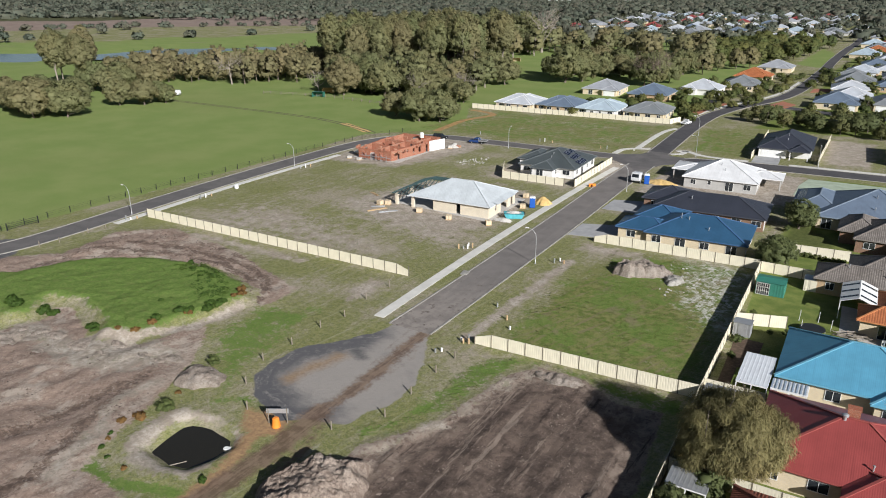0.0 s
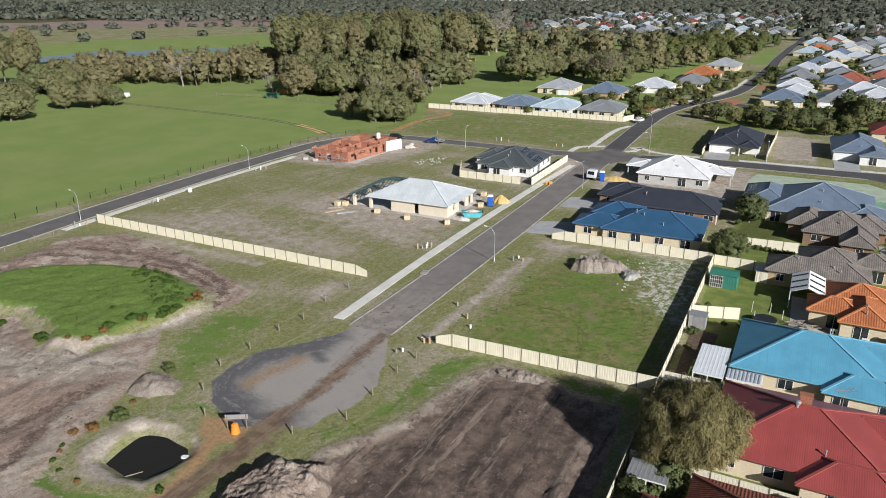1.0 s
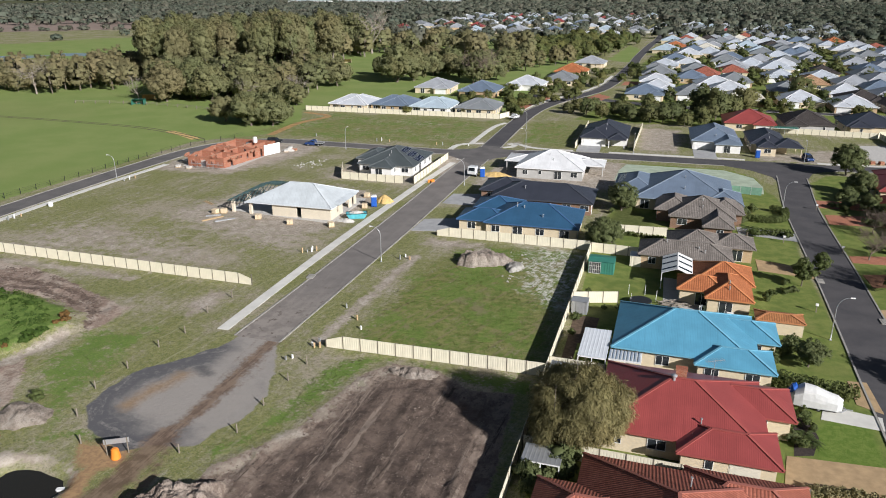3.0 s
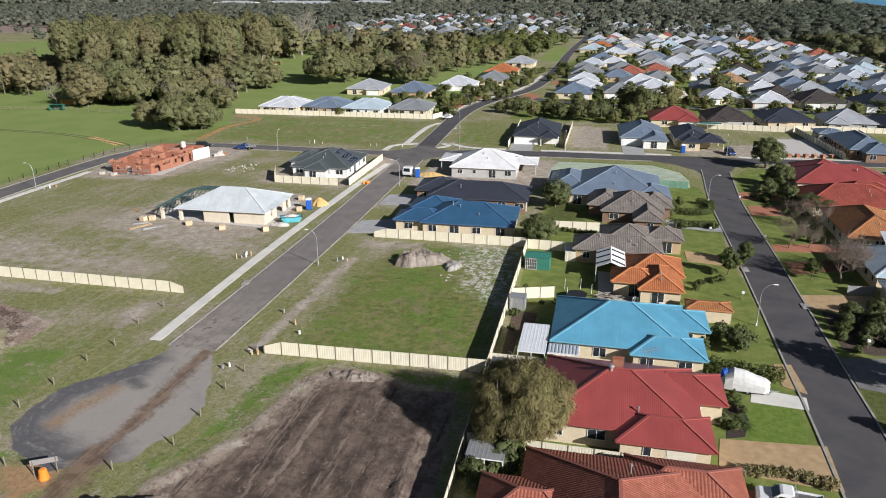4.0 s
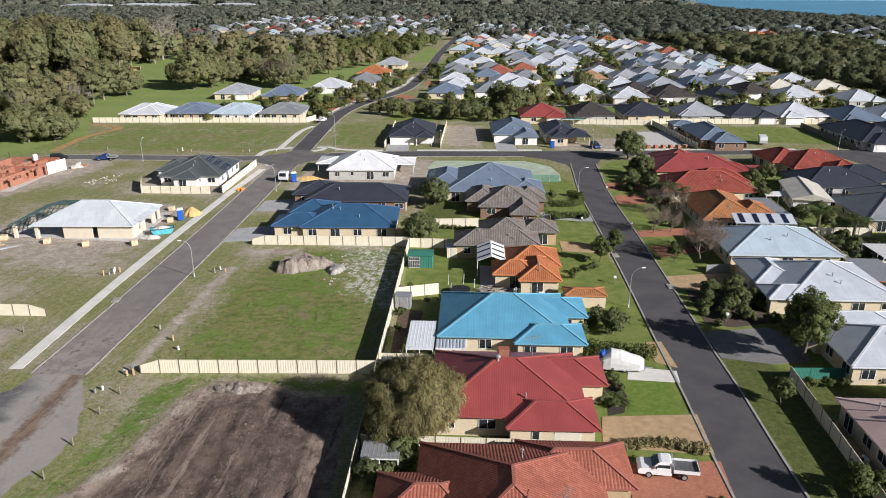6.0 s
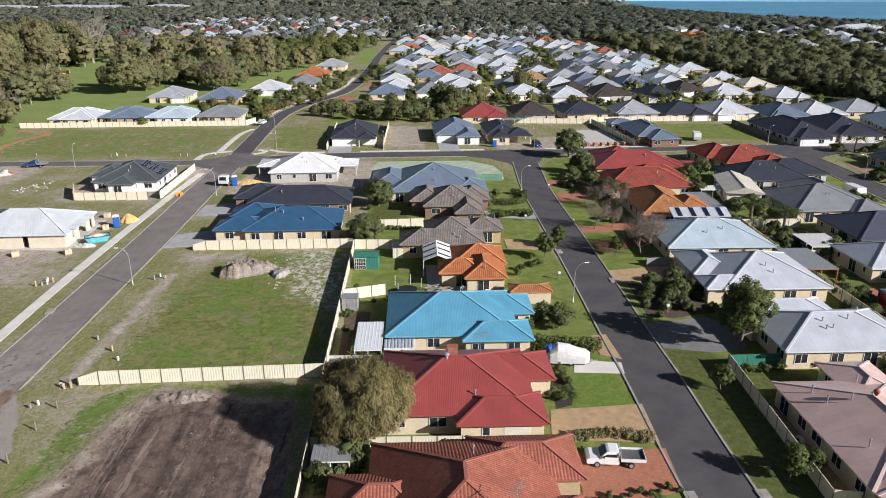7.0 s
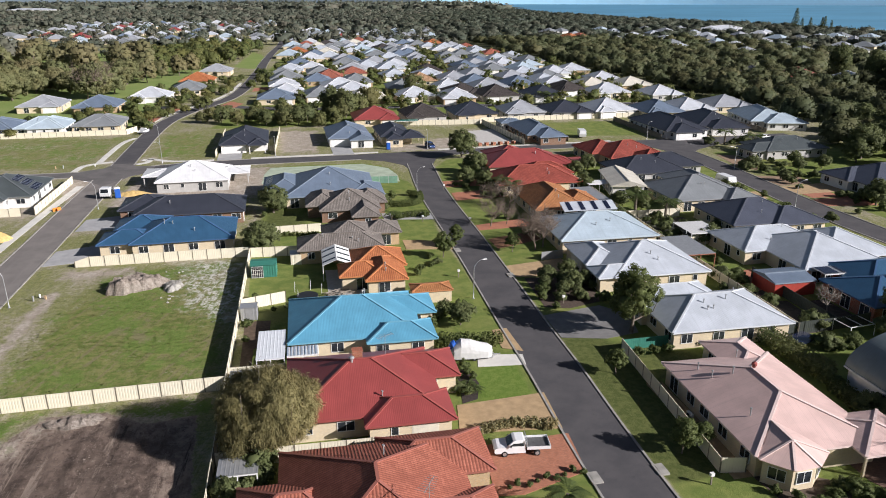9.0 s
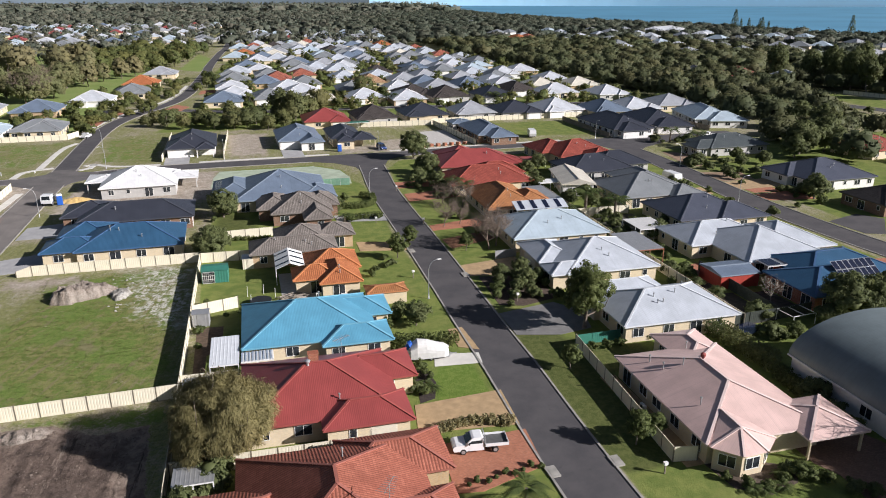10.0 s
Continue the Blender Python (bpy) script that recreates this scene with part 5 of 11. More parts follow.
def ute_cab(root, paint):
    """A single cab with glazed openings and a flat tray with drop sides."""
    prof = [(-0.5, 1.08), (1.4, 1.1), (0.72, 1.7), (0.5, 1.77), (-0.3, 1.78), (-0.45, 1.7)]
    cab = part("cab", profile_body(prof, 0.86, 0.22, "cab", PAINT[paint]), root)
    part("windscreen", Soup().hexa([(1.33, -0.72, 1.18), (1.35, -0.72, 1.2), (1.35, 0.72, 1.2), (1.33, 0.72, 1.18)], [(0.78, -0.62, 1.67), (0.8, -0.62, 1.69), (0.8, 0.62, 1.69), (0.78, 0.62, 1.67)]).mesh("windscreen", M_GLASS_CAR), cab, "dark glass windscreen")
    for sy in (-1, 1):
        part("side_window", Soup().hexa([(-0.3, sy * 0.84, 1.2), (1.0, sy * 0.84, 1.2), (1.0, sy * 0.875, 1.2), (-0.3, sy * 0.875, 1.2)], [(-0.25, sy * 0.69, 1.62), (0.62, sy * 0.69, 1.62), (0.62, sy * 0.735, 1.62), (-0.25, sy * 0.735, 1.62)]).mesh("side_window", M_GLASS_CAR), cab, "dark glass side window")
        part("mirror", Soup().box(0.95, sy * 0.98 - 0.08, 1.15, 1.07, sy * 0.98 + 0.08, 1.38).mesh("mirror", M_BLACK), cab)
    part("chassis", Soup().box(-2.8, -0.45, 0.5, -0.45, 0.45, 0.8).mesh("chassis", M_BLACK), root)
    part("tray", Soup().box(-2.95, -0.96, 0.84, -0.62, 0.96, 0.94).mesh("tray", plain("tray_floor", (0.10, 0.10, 0.10), 0.6, vary=0.3)), root, "dark steel tray floor")
    for name, box in (("tray_side", (-2.95, -0.99, -0.62, -0.94)), ("tray_side", (-2.95, 0.94, -0.62, 0.99)), ("tail_board", (-3.0, -0.99, -2.955, 0.99))):
        part(name, Soup().box(box[0], box[1], 0.82, box[2], box[3], 1.16).mesh(name, PAINT["white"] if paint == "white" else M_GALV), root)
    rack = Soup().box(-0.66, -0.96, 0.94, -0.6, -0.9, 1.8).box(-0.66, 0.9, 0.94, -0.6, 0.96, 1.8).box(-0.66, -0.96, 1.74, -0.6, 0.96, 1.8).box(-0.66, -0.9, 1.3, -0.62, 0.9, 1.36)
    part("headboard", rack.mesh("headboard", M_GALV), root)


def hard_top(root, cabin, paint):
    glass = part("cabin", profile_body(cabin, 0.84, 0.28, "cabin", M_GLASS_CAR), root, "dark glazed cabin")
    top = max(z for _, z in cabin)
    tx = [p for p in cabin if p[1] > top - 0.1]
    roof = Soup().box(min(p[0] for p in tx) - 0.02, -0.66, top - 0.03, max(p[0] for p in tx) + 0.02, 0.66, top + 0.03, 0.08)
    for sx in (-1, 1):
        roof.beam((tx[0][0] * 0.5 + tx[-1][0] * 0.5, sx * 0.86, cabin[0][1]), (tx[0][0] * 0.5 + tx[-1][0] * 0.5, sx * 0.66, top), 0.12)
    part("cabin_roof", roof.mesh("cabin_roof", PAINT[paint]), glass)


def lattice_noise(x, y, scale, seed, octaves=4):
    rng = np.random.default_rng(seed)
    total, amp = np.zeros_like(x), 1.0
    for o in range(octaves):
        table = rng.random((64, 64))
        u, v = x * scale * 2**o, y * scale * 2**o
        i, j = np.floor(u).astype(int), np.floor(v).astype(int)
        fu, fv = u - i, v - j
        fu, fv = fu * fu * (3 - 2 * fu), fv * fv * (3 - 2 * fv)
        g = lambda a, b: table[a % 64, b % 64]  # noqa: E731
        total += amp * ((g(i, j) * (1 - fu) + g(i + 1, j) * fu) * (1 - fv) + (g(i, j + 1) * (1 - fu) + g(i + 1, j + 1) * fu) * fv - 0.5)
        amp *= 0.5
    return total


def heap_mesh(name, rx, ry, h, material, seed, rough=0.35, crag=False):
    """A lumpy heap of loose stuff."""
    rng = np.random.default_rng(seed)
    n = int(min(220, max(36, 14 * max(rx, ry))))
    u, w = np.meshgrid(np.linspace(-1, 1, n + 1), np.linspace(-1, 1, n + 1), indexing="ij")
    ph = rng.uniform(0, 6.28, 3)
    a = np.arctan2(w, u)
    edge = 0.86 + 0.08 * np.sin(3 * a + ph[0]) + 0.05 * np.sin(7 * a + ph[1]) + 0.03 * np.sin(13 * a + ph[2])
    q = np.hypot(u, w) / edge
    x, y = u * rx, w * ry
    lump = lattice_noise(x + 37 * seed, y, 0.45, seed, 3) * 0.9 + lattice_noise(x, y + 11 * seed, 1.1, seed + 1, 3) * 0.4
    rise = np.clip(1 - q, 0, 1)
    rise = np.clip(rise / 0.3, 0, 1) ** 0.8 * (0.72 + 0.28 * rise) if crag else rise ** 0.62
    z = h * rise * (1 + rough * lump) + rough * 0.35 * lattice_noise(x, y, 2.2, seed + 2, 2) * np.clip(3 * (1 - q), 0, 1)
    if crag and h > 1.2:
        z += (0.16 * lattice_noise(x, y, 2.2, seed + 3, 5) - 0.34 * np.clip(0.12 - np.abs(lattice_noise(x + 0.7 * y, y, 0.55, seed + 4, 3)), 0, 1) / 0.12 * 0.5) * np.clip(4 * (1 - q), 0, 1)
    z += rng.normal(scale=0.045 if h > 1.2 else 0.02, size=z.shape) * np.clip(5 * (1 - q), 0, 1)
    z = np.where(q < 1, z, -0.3) - 0.03
    k = np.arange((n + 1) ** 2).reshape(n + 1, n + 1)
    faces = np.stack([k[:-1, :-1], k[1:, :-1], k[1:, 1:], k[:-1, 1:]], -1).reshape(-1, 4)
    me = mesh_fast(name, np.stack([x, y, z], -1).reshape(-1, 3), faces, material)
    me.polygons.foreach_set("use_smooth", np.ones(len(faces), bool))
    return me


def heap(name, x, y, rx, ry, h, material, label, seed, rough=0.35, crag=False):
    return thing(name, heap_mesh(name, rx, ry, h, material, seed, rough, crag), label, "heap", (x, y, 0), kind="stuff")

# ---- ground ----
def depth_in(x, y, pts):
    """Signed distance into a polygon, in metres (outside: minus)."""
    best, odd = np.full_like(x, 1e9), np.zeros(x.shape, bool)
    for (ax, ay), (bx, by) in zip(pts, pts[1:] + pts[:1]):
        dx, dy = bx - ax, by - ay
        t = np.clip(((x - ax) * dx + (y - ay) * dy) / (dx * dx + dy * dy), 0, 1)
        best = np.minimum(best, np.hypot(x - ax - t * dx, y - ay - t * dy))
        if ay != by:
            odd ^= ((ay > y) != (by > y)) & (x < ax + dx * (y - ay) / dy)
    return np.where(odd, best, -best)


def soft_zone(x, y, pts, soft):
    return np.clip(0.5 + depth_in(x, y, pts) / (2 * soft), 0, 1)


def near_line(x, y, pts, half, soft):
    best = np.full_like(x, 1e9)
    for (ax, ay), (bx, by) in zip(pts, pts[1:]):
        dx, dy = bx - ax, by - ay
        t = np.clip(((x - ax) * dx + (y - ay) * dy) / (dx * dx + dy * dy), 0, 1)
        best = np.minimum(best, np.hypot(x - ax - t * dx, y - ay - t * dy))
    return np.clip(0.5 + (half - best) / (2 * soft), 0, 1)


GREEN_MOUND = [(-76, -14), (-75.4, -11.5), (-71.5, -4.9), (-64, 0.6), (-54.4, 2.8), (-45.7, 1.7), (-37.4, -1.3), (-35.0, -4.8), (-36.2, -9.9), (-38.0, -14.2), (-38.2, -19.6), (-44.4, -23.4), (-47.7, -20.8), (-56.2, -17.2), (-60.8, -18.1), (-58.3, -22.8), (-60.1, -26.5), (-75, -26), (-86, -20)]
WORKS = [(-79, -4), (-81, 9), (-73, 15), (-58, 13), (-44, 8), (-33, 3.5), (-32.5, -3), (-36, -11), (-29, -21), (-26, -30), (-22, -42), (-13, -43), (-12, -75), (-120, -75), (-100, -20)]
TILLED = [(-2, -60), (-0.5, -26), (4.5, -18.2), (7, -5.5), (10, -1.8), (16, -2.2), (20.5, -5.5), (25.5, -5), (26.3, -20), (25.5, -60)]
POND = [(-19.5, -36.6), (-20.3, -34.0), (-20.3, -31.4), (-19.5, -30.2), (-16.6, -29.7), (-13.0, -30.5), (-12.0, -31.9), (-12.3, -34.6), (-13.3, -37.0), (-15.9, -37.6)]
POND_BANK = [(-22.4, -38.2), (-23.4, -34.8), (-22.4, -28.7), (-16.5, -28.2), (-11.7, -29.7), (-10.6, -31.0), (-10.6, -34.7), (-11.2, -38.6), (-13.4, -40.0), (-17.4, -40.2)]
TURNING = [(-16.4, -23.7), (-19.8, -20.0), (-20.6, -16.2), (-19.6, -12.0), (-16.2, -7.4), (-13.2, -2.8), (-12.9, 0.8), (-6.6, 0.6), (-4.1, -7.7), (-1.6, -12.6), (-1.6, -18.2), (-4.1, -22.5), (-6.9, -24.8), (-10.4, -25.9)]
# the way the machines have driven round the fill
HAUL = [(-96, -30), (-90, -10), (-84, 3), (-77, 11), (-66, 12.6), (-54, 11.6), (-45, 8.4), (-36, 2.6), (-31.5, -5), (-29.2, -15), (-30, -24), (-31, -31), (-31.6, -38), (-33.4, -45), (-38, -60), (-46, -90)]


def along_line(x, y, pts):
    """Signed distance to the side of a line, and how far along it."""
    best, side, far, run = np.full_like(x, 1e9), np.zeros_like(x), np.zeros_like(x), 0.0
    for (ax, ay), (bx, by) in zip(pts, pts[1:]):
        dx, dy = bx - ax, by - ay
        length = math.hypot(dx, dy)
        t = np.clip(((x - ax) * dx + (y - ay) * dy) / (length * length), 0, 1)
        d = np.hypot(x - ax - t * dx, y - ay - t * dy)
        near = d < best
        best = np.where(near, d, best)
        side = np.where(near, np.sign(dx * (y - ay) - dy * (x - ax)) * d, side)
        far = np.where(near, run + t * length, far)
        run += length
    return side, far



def graded(*runs):
    out = []
    for a, b, step in runs:
        n = max(1, int(round((b - a) / step)))
        out += [a + (b - a) * k / n for k in range(n)]
    return out + [runs[-1][1]]


GRID = []


def build_ground():
    xs = graded((-4600, -1000, 300), (-1000, -300, 50), (-300, -125, 6), (-125, -85, 2), (-85, 31, 0.5), (31, 180, 2.2), (180, 420, 12), (420, 1000, 60), (1000, 4600, 300))
    ys = graded((-1500, -300, 200), (-300, -80, 20), (-80, -62, 3), (-62, 17, 0.5), (17, 48, 1.0), (48, 190, 2.5), (190, 460, 10), (460, 1100, 50), (1100, 4600, 250))
    x, y = np.meshgrid(np.array(xs), np.array(ys))
    nx, ny = len(xs), len(ys)
    warp = lattice_noise(x, y, 0.25, 3) * 2.2
    mound, works, tilled = depth_in(x, y, GREEN_MOUND), depth_in(x, y, WORKS), depth_in(x, y, TILLED)
    pond, bank, turning = depth_in(x, y, POND), depth_in(x, y, POND_BANK), depth_in(x, y, TURNING)
    ramp = lambda d, w: np.clip(d / w, 0, 1) ** 2 * (3 - 2 * np.clip(d / w, 0, 1))  # noqa: E731
    z = np.zeros_like(x)
    z += 1.25 * ramp(mound + 1.5 + warp * 0.4, 3.5) * (1 + 0.16 * lattice_noise(x, y, 0.4, 5) + 0.10 * lattice_noise(x, y, 1.3, 15, 3))
    side, onward = along_line(x, y, HAUL)
    rut = lattice_noise(x + 0.6 * lattice_noise(x, y, 0.12, 26), y * 0.06, 0.9, 27, 4)
    z += ramp(works, 2.5) * (1 - ramp(mound + 2, 3)) * (0.45 * lattice_noise(x, y, 0.14, 6) + 0.06 * rut + 0.22 * lattice_noise(side + 0.8 * lattice_noise(x, y, 0.15, 26), onward * 0.05, 0.55, 27, 3) + 0.26 * lattice_noise(x, y, 0.5, 16, 4))
    furrow = lattice_noise(x + 0.04 * y, y * 0.045, 1.0, 8, 5)
    z += ramp(tilled, 1.6) * (-0.3 + 0.34 * furrow + 0.3 * np.abs(lattice_noise(x, y, 0.35, 9, 3)) + 0.2 * lattice_noise(x, y, 1.3, 19, 2))
    z += ramp(bank + 0.5, 1.5) * (1 - ramp(pond + 2.2, 2.2)) * 0.12 * (1 + lattice_noise(x, y, 0.8, 10))
    z -= 1.1 * ramp(pond + 1.0 + 0.25 * warp, 2.6)
    z += 0.05 * lattice_noise(x, y, 0.5, 11) * ramp(-turning, 3) * ((x < 26) & (y < 14) & (x > -84))
    # the sea bed and the lagoon bed lie low
    shore = x - np.interp(y, [0, 400, 600, 720, 1000, 1300, 1900, 2500, 4600], [990, 915, 830, 785, 790, 745, 770, 890, 1350])
    z -= 3.0 * ramp(shore, 60)
    lag = depth_in(x, y, [(-620, 120), (-437, 206), (-398, 236), (-386, 278), (-352, 356), (-318, 392), (-330, 402), (-372, 366), (-420, 338), (-444, 268), (-472, 249), (-640, 190)])
    z -= 2.0 * ramp(lag + 6, 12)
    GRID.extend((np.array(xs), np.array(ys), z))
    verts = np.stack([x, y, z], -1).reshape(-1, 3)
    k = np.arange(nx * ny).reshape(ny, nx)
    faces = np.stack([k[:-1, :-1], k[:-1, 1:], k[1:, 1:], k[1:, :-1]], -1).reshape(-1, 4)
    me = mesh_fast("ground", verts, faces, M_GROUND)
    me.polygons.foreach_set("use_smooth", np.ones(len(faces), bool))
    zones = {}
    zones["beside"], zones["onward"] = side, onward
    zones["dirt"] = np.maximum(np.clip(0.5 + works / 3 + warp * 0.12, 0, 1) * np.clip(0.5 - (mound + 1.2) / 2.0 + warp * 0.1, 0, 1) * 1.0, np.clip(0.5 + tilled / 1.6, 0, 1))
    arcs = ([(-26, -50), (-25.4, -45), (-26.8, -41.8), (-28.3, -37.5), (-29.4, -33), (-30.9, -28.2), (-31.1, -26)], 1.0), ([(-38, -50), (-34.6, -42), (-33, -36.8), (-32.2, -33), (-31.7, -29.6)], 0.9), ([(-74.2, 6), (-65, 8.5), (-54.6, 8.1), (-45.2, 6.6), (-38.3, 3), (-34.8, -1.6), (-33.5, -6.8)], 0.9), ([(-78, -10), (-76.5, -5.2), (-76.4, 0.4), (-70.8, 3.2), (-60.8, 5.9), (-50, 5.6), (-41, 2.2)], 0.8), ([(-70, 11.6), (-56, 11.2), (-46, 9.0), (-37.6, 5.0)], 0.4)
    zones["rutted"] = np.maximum.reduce([0.72 * near_line(x + 0.4 * warp, y + 0.3 * warp, line, half, 1.0) for line, half in arcs])
    zones["smear"] = np.maximum.reduce([0.66 * near_line(x + 0.3 * warp, y, [(-19.5, -46), (-22, -41.4), (-25, -36.4), (-27, -31.1), (-28.6, -25.5), (-30.7, -20.9)], 1.3, 1.2), 0.6 * near_line(x, y + 0.4 * warp, [(-72, 10), (-60, 10.4), (-50, 9.6), (-41, 6.4), (-36.4, 2.4)], 0.5, 0.8), 0.6 * soft_zone(x, y, [(-45.4, -23.9), (-42.7, -21.6), (-37.8, -20.1), (-31.9, -20.7), (-30.4, -24.9), (-33.6, -27.3), (-39.2, -27.7), (-43.2, -28.1)], 2)])
    # side yard, street verge and back garden where grass colour carries shade
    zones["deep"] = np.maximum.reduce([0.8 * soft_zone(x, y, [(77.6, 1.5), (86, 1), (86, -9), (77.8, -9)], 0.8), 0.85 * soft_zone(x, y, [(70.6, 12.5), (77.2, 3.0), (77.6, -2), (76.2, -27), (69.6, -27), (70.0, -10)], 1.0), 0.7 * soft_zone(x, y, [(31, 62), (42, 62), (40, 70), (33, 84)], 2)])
    zones["fresh"] = 0.85 * soft_zone(x, y, [(56, -9.6), (63.4, -9.2), (63.6, -1.4), (57.6, -1.2)], 0.6)
    zones["rim"] = np.clip(0.95 - np.minimum(tilled, x - 1.0 - 0.10 * (y + 40)) / 5.0, 0, 1)
    zones["plough"] = np.clip(0.5 + tilled / 2, 0, 1)
    zones["lush"] = np.maximum.reduce([
        np.clip(0.40 + (mound - 0.5) / 3 + warp * 0.15, 0, 1),
        0.62 * soft_zone(x, y, [(-3.5, -24), (2.2, -17), (1.2, -8), (3, -2), (9, -0.2), (19, -1.0), (28, -0.5), (28, -6), (20, -4.5), (10, -1), (7, -4.5), (4, -17.5), (-1, -25)], 1.6),
        np.clip(0.40 * soft_zone(x, y, [(2.5, 2), (27.5, 1), (28.4, 22), (20, 27), (10, 33), (4, 26)], 6) + 0.05 * warp * soft_zone(x, y, [(2, 1), (28, 1), (28, 40), (2, 44)], 4), 0, 1),
        0.62 * soft_zone(x, y, [(-34, -4), (-24, 0), (-21.5, -18), (-19, -27), (-27, -20), (-32, -16)], 3),
        0.74 * soft_zone(x, y, [(1.0, -24.4), (2.4, -18.4), (4.0, -16.2), (4.8, -10.9), (6.2, -3.8), (8.6, -0.8), (3.5, -2.4), (1.8, -10.9), (0.1, -16.0)], 2.4),
        0.7 * near_line(x, y, [(-23, -41), (-18, -42), (-11, -40)], 1.0, 0.8),
        0.6 * near_line(x, y, [(-20, -26.5), (-14, -23)], 1.2, 1.5)])
    zones["sand"] = np.maximum.reduce([
        np.clip(soft_zone(x, y, [(-62.4, -24.8), (-55, -22.5), (-46, -23.2), (-42.8, -22), (-33, -18.7), (-31, -21.7), (-32.7, -26.3), (-34.8, -28.3), (-40.4, -29.5), (-47.7, -28.8), (-56.5, -28.4)], 3.0) * 0.8 + 0.1 * warp, 0, 1),
        0.66 * near_line(x, y, [(-29, -27), (-29.5, -32), (-26, -37.5), (-24, -44)], 1.4, 1.6),
        0.95 * near_line(x, y, [(-46, -23.2), (-41, -21.2), (-38.0, -17.8), (-36.2, -14), (-35.4, -9.8), (-35.2, -6.2)], 0.9, 1.1),
        0.66 * np.clip(0.5 + (bank + warp * 0.9) / 3.0, 0, 1) * np.clip(0.6 - pond / 1.0, 0, 1),
        0.74 * near_line(x, y, [(-66, 14.8), (-40, 13.4)], 1.8, 2.4),
        0.74 * soft_zone(x, y, [(-25, 13), (-21, 13), (-20, 5), (-23, 3), (-26, 6)], 2.4),
        0.85 * soft_zone(x, y, [(-46, 50), (-38, 44), (-20, 41), (-17.5, 62), (-17, 70), (-24, 74), (-46, 70)], 3.5),
        0.92 * soft_zone(x, y, [(-84, 78), (-62, 78), (-52, 108), (-54, 118), (-74, 118), (-84, 100)], 5),
        0.63 * soft_zone(x, y, [(-62, 42), (-40, 32), (-17, 26), (-16.6, 74), (-30, 80), (-52, 76)], 8),
        0.60 * soft_zone(x, y, [(-40, 80), (-13, 79), (-12.5, 108), (-38, 108)], 3),
        0.57 * soft_zone(x, y, [(-80, 10), (-50, 14), (-30, 12), (-19, 30), (-60, 44), (-80, 40)], 12),
        0.66 * near_line(x, y, [(-71.0, 31.8), (-69.2, 46.7), (-67.7, 55.6)], 0.5, 0.8),
        0.66 * near_line(x, y, [(-67.4, 58.4), (-56.8, 54.2)], 0.4, 0.7),
        0.56 * near_line(x, y, [(-86, 6), (-86, 60), (-82, 95), (-70, 114)], 1.2, 0.6),
        0.88 * near_line(x, y, [(-1.6, 1.2), (-0.5, 16), (0.9, 35)], 1.1, 1.7),
        0.66 * soft_zone(x, y, [(-1, 40), (14, 40), (12, 46), (-1, 46)], 2.5),
        0.75 * soft_zone(x, y, [(-2, 84), (6, 84), (34, 88), (34, 118), (4, 121), (0, 105)], 3.0),
        0.72 * soft_zone(x, y, [(-15.8, 106), (-15.8, 114), (-12, 115.4), (-8.6, 110), (-8.6, 100), (-10.2, 92), (-12, 92)], 1.2),
        0.56 * near_line(x, y, [(0, -3), (4, -2.2)], 1.2, 1.6),
        0.7 * soft_zone(x, y, [(9, -2.2), (13, -1.8), (17, -3.5), (12, -5)], 1.0),
        0.60 * near_line(x, y, [(0, -27), (5.0, -18), (7.6, -6.6), (10.4, -3.2)], 1.5, 1.8),
        0.66 * soft_zone(x, y, [(34.4, 135), (48.1, 133.5), (50.4, 172), (35, 174)], 3.0),
        0.66 * soft_zone(x, y, [(80, 134), (96, 134), (96, 150), (82, 150)], 3.0),
        0.6 * soft_zone(x, y, [(66, 128), (106, 128), (108, 145), (80, 145), (66, 138)], 3.0),
        0.55 * soft_zone(x, y, [(150, 127), (200, 128), (200, 134), (150, 134)], 2.0),
        0.66 * near_line(x, y, [(690, 100), (650, 700), (770, 1300)], 14, 8)])
    zones["gravel"] = np.clip(0.5 + (turning + warp * 0.5) / 1.2, 0, 1)
    zones["gravel"] = np.maximum(zones["gravel"], soft_zone(x, y, [(-98, -6), (-92, -2), (-86, -8), (-84, -22), (-98, -30)], 1.2))
    zones["turf"] = np.maximum(0.56 * soft_zone(x, y, [(-88, 129), (-17, 126), (-12.6, 134), (-12, 174), (-76, 175)], 3.0), 0.58 * soft_zone(x, y, [(0.6, 136), (17.6, 132), (17.6, 172), (-1, 176)], 2.0))
    zones["turf"] = np.maximum(zones["turf"], 0.72 * soft_zone(x, y, [(2.5, 0.4), (28.2, 0.4), (29.4, 45.6), (7, 45.6), (5, 33), (2.2, 26), (1.8, 10)], 3.5))
    zones["lime"] = np.clip(0.85 * soft_zone(x, y, [(20, 30), (24, 22), (28.6, 18), (29.4, 45.8), (18, 45.8), (19, 38)], 5.0) + 0.12 * warp * soft_zone(x, y, [(8, 22), (28, 14), (29, 46), (10, 46)], 4), 0, 1)
